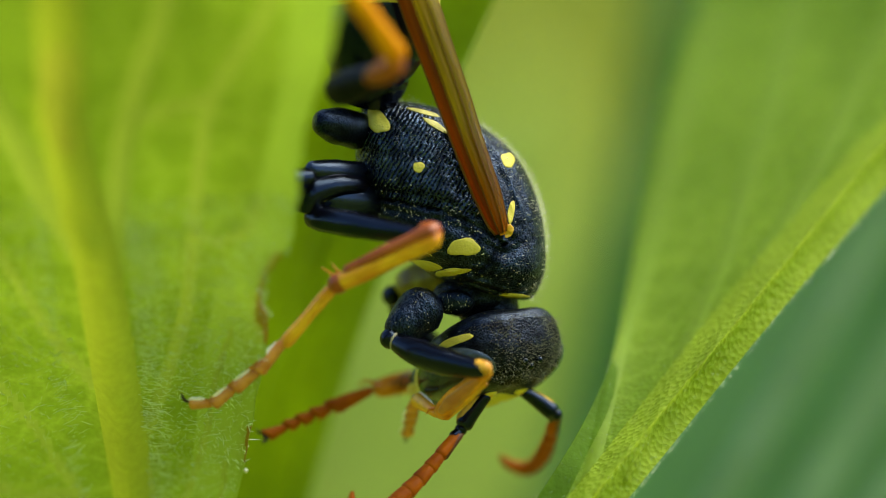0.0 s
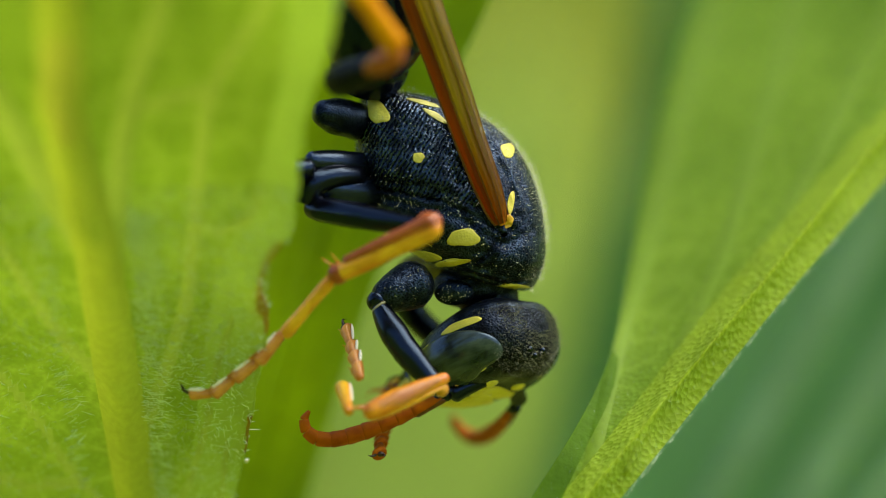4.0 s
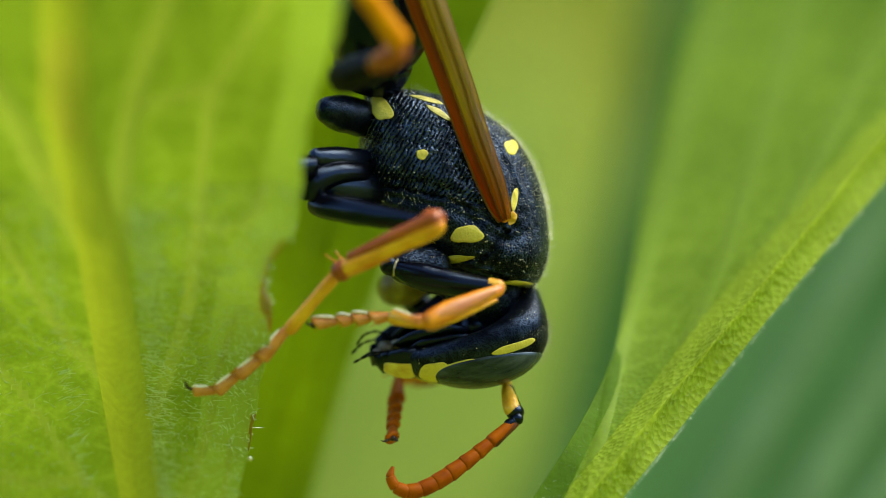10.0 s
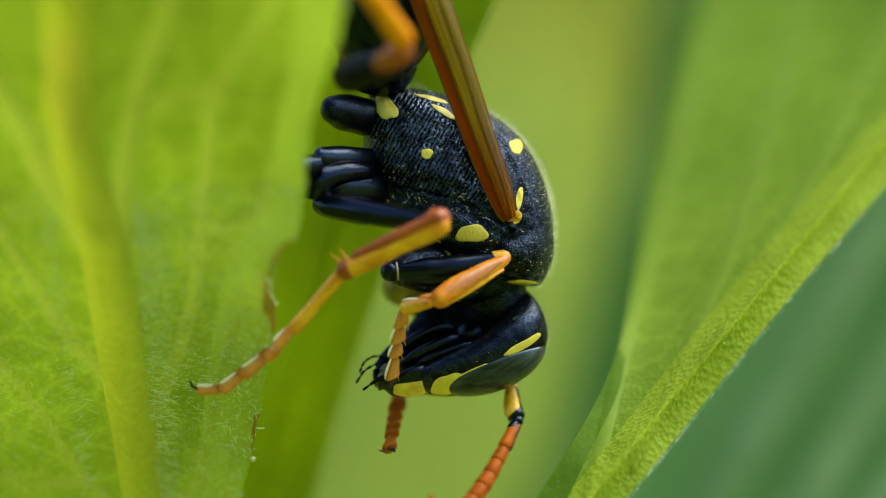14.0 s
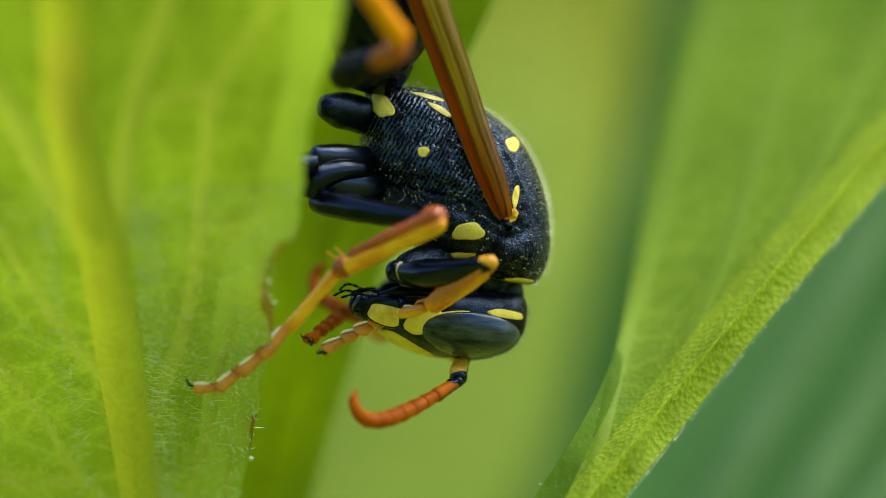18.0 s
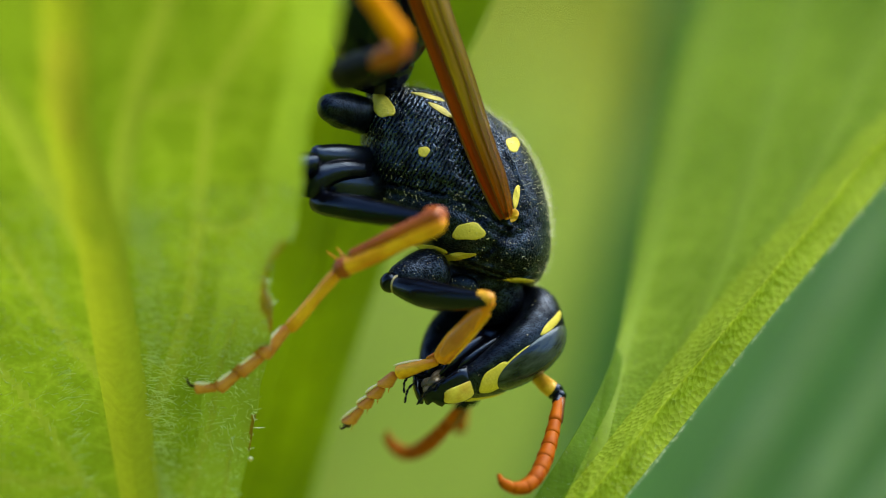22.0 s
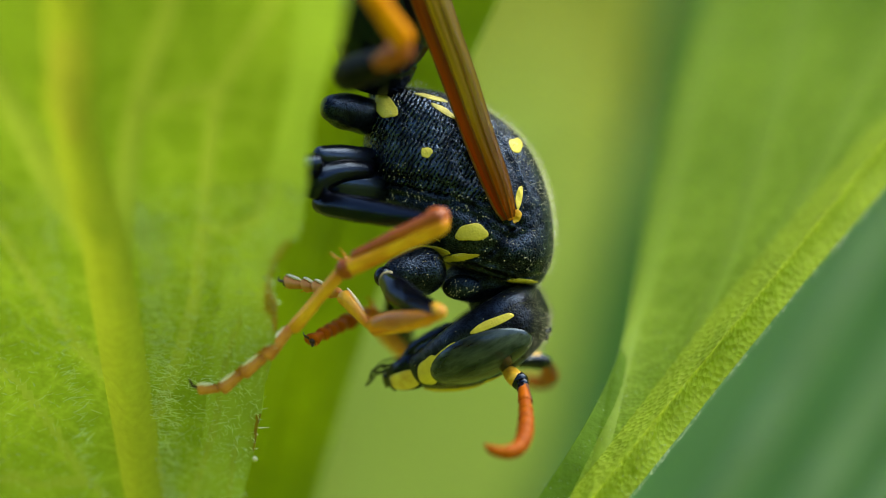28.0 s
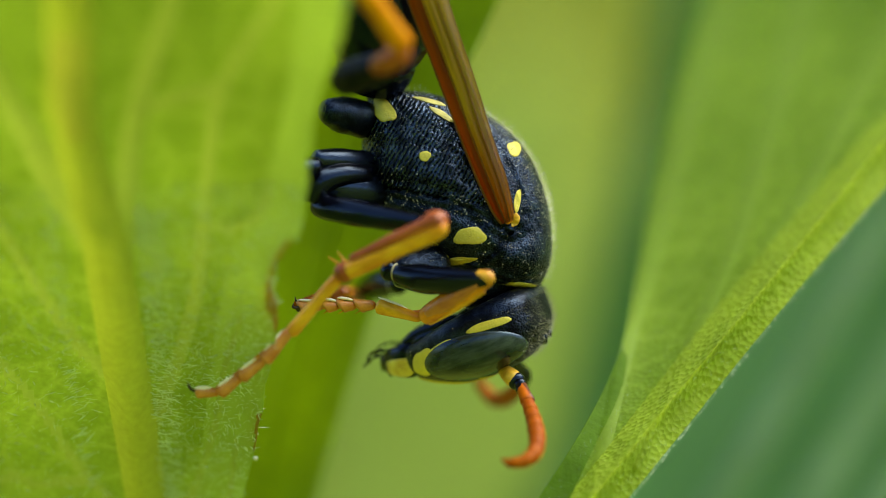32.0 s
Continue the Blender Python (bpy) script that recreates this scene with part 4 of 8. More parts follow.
def build_wing(root, tip, width, label, seed):
    """A wing folded lengthwise into a narrow pleated strap, with stout veins along it; drawn along +z from its root."""
    root, tip = Vector(root), Vector(tip)
    d = (tip - root).normalized()
    side = Vector((0, 1, 0)).cross(d).normalized()
    frame_of = Matrix.Translation(root * MM) @ Matrix((side, d.cross(side), d)).transposed().to_4x4()
    n, k = 48, 25
    ln = (tip - root).length
    rnd = random.Random(seed)
    ph = rnd.uniform(0, 6)
    rows = []
    for i in range(n + 1):
        f = i / n
        w = width * np.interp(f, [0, .03, .10, .27, .55, .8, .95, 1], [.3, .55, .72, .80, .97, 1, .6, .1])
        row = []
        for j in range(k):
            g = j / (k - 1) - 0.5
            fold = 0.028 * math.cos(g * 19) * (0.4 + f) + 0.03 * noise.noise((g * 9 + ph, f * 5, 1.7))
            row.append(Vector((g * w + 0.02 * noise.noise((f * 6, ph, g)), -fold - 0.25 * (1 - 4 * g * g) * w, ln * f)))
        rows.append(row)

    def strap(a, b, lift):
        bm = bmesh.new()
        skin(bm, [[p + Vector((0, -lift, 0)) for p in r[a:b]] + [p + Vector((0, 0.010 - lift, 0)) for p in r[a:b][::-1]] for r in rows])
        return bm
    wing = part("wing", strap(8, 18, 0), AMBER, wasp, label, frame_of)
    part("leading_strip", strap(0, 9, 0.004), BROWN_WING, wing, "dark red-brown leading strip of the wing")
    part("membrane", strap(17, 25, 0.003), MEMBRANE, wing, "clear shiny trailing membrane")
    for j, r in ((0, .028), (9, .015), (17, .014), (21, .006), (24, .010)):
        part("wing_vein", tube([row[j] for row in rows], list(np.linspace(r, r * .5, n + 1)), 8), WING_VEIN, wing)
    return wing


def build_wings():
    build_wing(wp(899, 388, -.02), wp(650, -310, -1.0), .76, "amber brown folded wing with dark veins", 1)
    build_wing(wp(872, 300, 2.6), wp(652, -330, 2.0), .62, "amber brown folded wing on the far side", 2)


# ---- the head: x towards the jaws, y to the near side, z towards the nape ----
HEAD_ROWS = [(-1.45, .40, .06, .28), (-1.33, .86, .05, .52), (-1.08, 1.16, 0, .70), (-.7, 1.33, -.06, .80), (-.25, 1.38, -.1, .83), (.25, 1.33, -.12, .79),
             (.7, 1.16, -.13, .69), (1.1, .92, -.12, .55), (1.38, .72, -.09, .42), (1.55, .5, -.06, .28)]


def build_head():
    rows = spline(HEAD_ROWS, 64)
    rings = []
    for x, w, c, h in rows:
        ring = []
        for t in np.linspace(0, 2 * math.pi, 96, endpoint=False):
            ct, st = math.cos(t), math.sin(t)
            e = 2.2 if st < 0 else 2.2 + 0.9 * min(1, st * 3)
            k = (abs(ct) ** e + abs(st) ** e) ** (-1 / e)
            p = Vector((x, w * ct * k, c + h * st * k))
            if p.z > 0:
                # the hollow nape inside a rounded rim
                q = (p.x - .05) ** 2 / 1.0 + (p.y / .78) ** 2
                p.z -= 0.62 * math.exp(-q ** 1.6) * min(1, p.z / .3)
                p.z -= 0.3 * math.exp(-((p.x - 1.0) / .45) ** 2 - (p.y / .5) ** 2) * min(1, p.z / .3)
            else:
                p.z += 0.12 * math.exp(-((p.x + .2) / .5) ** 2 - (p.y / .35) ** 2)
            ring.append(p)
        rings.append(ring)
    bm = bmesh.new()
    skin(bm, rings)
    tree = tree_of(bm)
    surface = [(f.calc_center_median().copy(), f.normal.copy()) for f in bm.faces if len(f.verts) == 4]
    top = bm.copy()
    crown = lambda f: f.calc_center_median().x < -.72 and f.calc_center_median().z < .32
    bmesh.ops.delete(top, geom=[f for f in top.faces if not crown(f)], context="FACES")
    bmesh.ops.delete(bm, geom=[f for f in bm.faces if crown(f)], context="FACES")
    head = part("head", bm, HEAD_BLACK, wasp, "satin black head with yellow marks")
    part("crown", top, CROWN_BLACK, head, "dull black hairy crown")

    def eye_outline(a):
        # fuller towards the jaws, notched beside the antenna
        c, d = math.cos(a), math.sin(a)
        return (1 + .05 * c - .03 * c * c) * (1 - .10 * math.exp(-((a - 4.25) / .28) ** 2)) * (1 + .04 * d * c)
    for s in (1, -1):
        side = Vector((0, -s, 0))
        part("temple_mark", patch(tree, (-.62, s * 1.2, .19), (.42, 0, .03), (-.05, 0, .082), side, wobble(3, .10, 2.6), .012, rings=8), YELLOW, head)
        part("cheek_mark", patch(tree, (1.02, s * .9, -.15), (.26, 0, 0), (-.10, 0, .28), side, wobble(7, .10, 2.3), .012, rings=8), YELLOW, head)
        part("cheek_stripe", patch(tree, (.60, s * 1.1, .03), (.42, 0, -.12), (.03, 0, .078), side, wobble(9, .06, 1.9), .013, rings=8), YELLOW, head)
        part("brow_mark", patch(tree, (-.42, s * .95, -.72), (.24, 0, .03), (0, s * .14, -.1), (0, -s * .7, .7), wobble(9, .2, 2.0), .012), YELLOW, head)
        # the eye is a low dome that swells out of the side of the head
        eye = patch(tree, (-.12, s * 1.2, -.315), (1.10, 0, .02), (.03, 0, .475), side, eye_outline, .03, 56, 14)
        eye.verts.ensure_lookup_table()
        for i, v in enumerate(eye.verts):
            f = min(i // 56, 14) / 14
            v.co.y += s * .11 * (1 - f * f) ** .8
            v.co.z -= .02 * (1 - f * f)
        part("eye", eye, EYE_MAT, head, "large dark glossy compound eye")
        # jaws: flat triangular blades with a yellow outer face
        prof = [(1.22, .30, .13, .50), (1.45, .36, .15, .52), (1.75, .30, .13, .42), (2.0, .20, .10, .24), (2.16, .09, .06, .08)]
        rings = []
        for x, hz, hy, y in spline(prof, 18):
            rings.append([Vector((x, s * y + hy * math.cos(a), -.09 + .03 * x + hz * math.sin(a))) for a in np.linspace(0, 2 * math.pi, 20, endpoint=False)])
        b = bmesh.new()
        skin(b, rings)
        for v in b.verts:
            if v.co.x > 1.9:
                v.co.z += .05 * math.sin(v.co.x * 34)
        jaw_tree = tree_of(b)
        jaw = part("mandible", b, SMOOTH_BLACK, head, "black toothed jaw")
        part("jaw_plate", patch(jaw_tree, (1.60, s * .5, -.10), (.38, 0, -.03), (-.03, s * .09, .165), (0, -s * .87, .5), wobble(5, .08, 2.2), .014, rings=8), JAW_YELLOW, jaw, "yellow outer face of the jaw")
        part("jaw_hinge", ball(bmesh.new(), (1.27, s * .66, -.30), (.09, .07, .08), 12, 8), SMOOTH_BLACK, jaw)
        part("maxilla", tube(spline([(.1, s * .20, .12), (.55, s * .28, .30), (1.1, s * .25, .32), (1.65, s * .15, .22)], 14), list(np.interp(np.linspace(0, 1, 15), [0, .3, .8, 1], [.08, .19, .15, .05])), 12, flat=.6), SMOOTH_BLACK, head, "glossy folded mouthpart")
        part("stipes", tube(spline([(-.1, s * .45, .05), (.4, s * .52, .22), (1.0, s * .46, .26), (1.35, s * .36, .2)], 14), list(np.interp(np.linspace(0, 1, 15), [0, .3, .8, 1], [.05, .12, .10, .03])), 10, flat=.6), SMOOTH_BLACK, head)
        # feelers of the mouth, beaded
        for dz, dy, ln in ((.10, .10, .50), (.22, .20, .34)):
            pts = spline([(1.6, s * .18, dz * .6), (1.85, s * (.2 + dy), dz + .06), (2.0 + ln * .4, s * (.16 + dy), dz + .10), (2.0 + ln, s * (.06 + dy), dz - .02)], 36)
            part("palp", tube(pts, [.011 + .017 * abs(math.sin(i * .52)) ** .7 for i in range(37)], 7), DULL_BLACK, head)
        part("socket", ball(bmesh.new(), (-.31, s * .43, -.8), (.18, .18, .12), 14, 8), YELLOW, head)
    part("clypeus", patch(tree, (.82, 0, -.5), (.66, 0, 0), (0, .56, 0), (0, 0, 1), wobble(5, .08, 2.6), .05), YELLOW, head, "yellow face shield")
    part("brow_band", patch(tree, (.05, 0, -.5), (.2, 0, 0), (0, .74, 0), (0, 0, 1), wobble(8, .1, 2.6), .03), YELLOW, head)
    tongue = bmesh.new()
    for x, y, z, r in ((1.55, 0, .1, .17), (1.8, .07, .16, .13), (1.82, -.08, .12, .13), (1.98, .03, .1, .09)):
        ball(tongue, (x, y, z), (r * 1.2, r, r * .8), 14, 9)
    part("labium", tongue, MOUTH, head, "greyish lobed tongue under the jaws")
    part("nape_joint", ball(bmesh.new(), (-.05, 0, .12), (.34, .3, .22), 20, 12), SMOOTH_BLACK, head)
    rnd = random.Random(4)
    for x, y in ((-1.2, 0), (-1.28, .2), (-1.28, -.2)):
        hit, nrm, _, _ = tree.ray_cast(Vector((x, y, -3)), Vector((0, 0, 1)))
        part("ocellus", ball(bmesh.new(), hit or (x, y, 0), .075, 12, 8), SMOOTH_BLACK, head)
    pts, nor = [], []
    for p, nrm in surface:
        out = nrm if nrm.dot(p) > 0 else -nrm
        if p.z < -.42 and abs(p.y) < .7 and p.x > -.1 and rnd.random() < .4:
            pts.append(p + Vector((rnd.gauss(0, .05), rnd.gauss(0, .05), 0))), nor.append(out)
        if p.x < -.72 and p.z < .34 and not (abs(p.y) > .95 and p.z < .2):
            for _ in range(2 if p.x < -.95 else 1):
                pts.append(p + Vector((rnd.gauss(0, .04), rnd.gauss(0, .04), rnd.gauss(0, .03)))), nor.append(out)
    me = hairs(pts, nor, 0.075, 0.0013, rnd)
    me.materials.append(STUBBLE)
    h = new("head_hairs", me)
    h.parent = head
    tagged(h, "short pale hairs on the crown", kind="stuff")
    dust = bmesh.new()
    spots = [q for q in surface if q[0].z > .05]
    for p, nrm in rnd.sample(spots, 70):
        bmesh.ops.create_icosphere(dust, subdivisions=1, radius=rnd.uniform(.005, .012), matrix=Matrix.Translation(p))
    tagged(part("pollen_dust", dust, POLLEN, head, "pale pollen grains on the nape"), kind="stuff")
    return head


FEMUR_LEN, TIBIA_LEN, BASI_LEN, TARSUS_LEN, FAR_TARSUS_LEN, SCAPE_LEN = 2.35, 2.0, 1.0, 1.5, 2.5, 0.92


def build_foreleg(near):
    coxa = part("coxa", limb(1.35 if near else 1.5, COXA if near else [(0, .26), (.3, .38), (.7, .42), (1, .28)]), BLACK if near else OLIVE_COXA, wasp, "" if near else "olive yellow leg base")
    if near:
        part("coxa_mark", limb(1.0, [(0, .1), (.5, .24), (1, .16)]), CREAM, coxa, "pale underside of the leg base", Matrix.Translation((-.00015, .0001, .00022)))
        part("coxa_knob", ball(bmesh.new(), (.05, -.15, 1.17), (.11, .09, .10), 14, 9), TONGUE, coxa, "pale bulging joint membrane")
        dust, rnd = bmesh.new(), random.Random(31)
        for _ in range(46):
            a, z = rnd.gauss(-1.5, .7), rnd.uniform(.3, 1.2)
            r = float(np.interp(z / 1.35, [q[0] for q in COXA], [q[1] for q in COXA])) * 1.0
            bmesh.ops.create_icosphere(dust, subdivisions=1, radius=rnd.uniform(.005, .011), matrix=Matrix.Translation((r * math.cos(a), r * math.sin(a), z)))
        tagged(part("pollen_dust", dust, POLLEN, coxa, "pale pollen grains on the leg base"), kind="stuff")
    femur = part("femur", limb(FEMUR_LEN, FEMUR, bend=.11), SMOOTH_BLACK, wasp, "curved glossy black thigh")
    part("knee", limb(FEMUR_LEN * .19, [(0, .176), (.3, .172), (.7, .155), (1, .115)]), YELLOW_KNEE, femur, "amber tip of the thigh", Matrix.Translation((.000035, 0, FEMUR_LEN * .83 * MM)) @ Matrix.Rotation(radians(-7), 4, "Y"))
    part("knee_lobe", ball(bmesh.new(), (.03, -.11, FEMUR_LEN * .92), (.08, .05, .10), 12, 8), YELLOW, femur)
    part("trochanter", ball(bmesh.new(), (0, 0, 0), (.21, .21, .2), 16, 10), SMOOTH_BLACK, femur)
    part("joint_rim", tube([(.02, 0, .13), (.02, 0, .15), (.02, 0, .17)], [.185, .197, .185], 18), CREAM, femur, "pale rim of the joint")
    tibia = part("tibia", limb(TIBIA_LEN, TIBIA), ORANGE, wasp, "amber shin")
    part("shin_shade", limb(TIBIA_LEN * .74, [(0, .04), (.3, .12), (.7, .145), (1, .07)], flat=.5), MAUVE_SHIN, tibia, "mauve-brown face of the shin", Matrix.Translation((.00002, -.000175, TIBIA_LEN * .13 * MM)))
    part("shin_edge", limb(TIBIA_LEN * .8, [(0, .03), (.5, .07), (1, .05)]), GOLD, tibia, "golden yellow edge of the shin", Matrix.Translation((-.00016, -.00006, TIBIA_LEN * .13 * MM)))
    part("spur", tube([(0.1, 0, TIBIA_LEN * .93), (.2, .02, TIBIA_LEN + .12), (.16, .03, TIBIA_LEN + .32)], [.045, .03, .006], 8), ORANGE, tibia, "curved grooming spur")
    if near:
        basi = part("basitarsus", limb(BASI_LEN, [(0, .09), (.12, .1), (.7, .14), (.95, .16), (1, .12)]), GOLD, wasp)
        part("fringe", tube(spline([(.08, -.01, .25), (.13, -.02, .6), (.16, -.02, 1.0)], 8), [.008, .02, .028, .032, .034, .034, .03, .022, .006], 7), FRINGE, basi, "pale silky fringe")
        tarsus = part("tarsus", limb(TARSUS_LEN, [(0, .05), (1, .05)]), ORANGE, wasp)
        tarsus_mesh(tarsus, TARSUS_LEN, 4, .125, .105, TARSUS_TAN)
        return coxa, femur, tibia, basi, tarsus
    tarsus = part("tarsus", limb(FAR_TARSUS_LEN, [(0, .05), (1, .05)]), RUST, wasp)
    tarsus_mesh(tarsus, FAR_TARSUS_LEN, 5, .145, .12, RUST, spread=.13, fringed=False)
    return coxa, femur, tibia, tarsus


def build_antenna():
    scape = part("scape", limb(SCAPE_LEN, [(0, .1), (.1, .12), (.5, .16), (.9, .18), (1, .14)], bend=.04), SMOOTH_BLACK, wasp, "black antenna shaft")
    part("scape_face", limb(SCAPE_LEN * .9, [(0, .1), (.5, .165), (1, .185)], bend=.04), SCAPE_GOLD, scape, "yellow underside", Matrix.Translation((.000055, 0, .00004)))
    part("radicle", limb(.4, [(0, .09), (.5, .1), (1, .11)]), SCAPE_GOLD, scape, "narrow yellow root of the antenna", Matrix.Translation((0, 0, -.00032)))
    flag = part("flagellum", limb(.3, [(0, .09), (1, .11)]), SMOOTH_BLACK, wasp, "jointed rust-orange antenna lash with a hooked tip")
    part("pedicel", ball(bmesh.new(), (0, 0, 0), (.13, .13, .12), 14, 8), SMOOTH_BLACK, flag)
    # joints along a line that is nearly straight and then hooks round
    pts, p, ang = [], Vector((0, 0, .08)), radians(-10)
    turns = [2, 2, 2, 3, 4, 9, 22, 38, 46, 42]
    lens = [.66, .36, .36, .35, .34, .32, .28, .25, .23, .2]
    for i, (tn, ln) in enumerate(zip(turns, lens)):
        mid_ang = ang + radians(tn) / 2
        step = Vector((math.sin(mid_ang), 0, math.cos(mid_ang))) * ln
        r0 = float(np.interp(i, [0, 1, 4, 7, 9], [.1, .125, .165, .15, .09]))
        r1 = float(np.interp(i + 1, [0, 1, 4, 7, 9, 10], [.1, .135, .17, .15, .1, .04]))
        q = p + step
        bow = Vector((math.sin(mid_ang + math.pi / 2), 0, math.cos(mid_ang + math.pi / 2))) * (-0.05 * ln * math.sin(radians(tn)))
        line = [p - step * .04, p + step * .06 + bow * .3, p + step * .5 + bow, p + step * .9 + bow * .3, q + step * .04]
        part("flagellomere", tube(line, [r0 * .92, r0 * .98, (r0 + r1) / 2 * 1.01, r1 * 1.04, r1 * .93], 14), RUST, flag)
        if i == 0:
            dark = [v - Vector((.05, 0, 0)) for v in line]
            part("joint_shade", tube(dark, [r0 * .8, r0 * .9, r0 * .95, r1 * .85, r1 * .5], 12), DARK_BROWN, flag, "blackish upper side of the first joint")
        p, ang = q, ang + radians(tn)
    return scape, flag


build_thorax()
build_abdomen()
build_standing_legs()
build_wings()
head = build_head()
near_leg = build_foreleg(True)
far_leg = build_foreleg(False)
near_antenna = build_antenna()
far_antenna = build_antenna()


# ---- movement ----
def bone(ax, ay, az, bx, by, bz, pole=None):
    """A limb's pose in the wasp's space: from a towards b (millimetres), its hollow side turned clockwise in the side plan, or towards pole."""
    a, b = Vector((ax, ay, az)), Vector((bx, by, bz))
    z = (b - a).normalized()
    y = Vector((0, 1, 0)) - z * z.y
    y = y.normalized() if y.length > 1e-3 else Vector((1, 0, 0))
    if pole:
        x = Vector(pole) - z * z.dot(Vector(pole))
        y = z.cross(x.normalized())
    m = Matrix((y.cross(z), y, z)).transposed().to_4x4()
    return Matrix.Translation(a * MM) @ m


def nod(x, y, z, tilt, roll, yaw):
    """The head's pose: tilt drops the jaws, roll brings the face forward, yaw takes the jaws away."""
    m = Matrix.Rotation(radians(-tilt), 3, "Y") @ Matrix.Rotation(radians(yaw), 3, "Z").inverted() @ Matrix.Rotation(radians(roll), 3, "X").inverted() @ Matrix.Rotation(math.pi, 3, "Z")
    return Matrix.Translation(Vector((x, y, z)) * MM) @ m.to_4x4()


def hang(a, b):
    """The whole wasp, shifted a little in the side plan."""
    return at_plan(WASP_AT + Vector((a / 90, 0, -b / 90)))


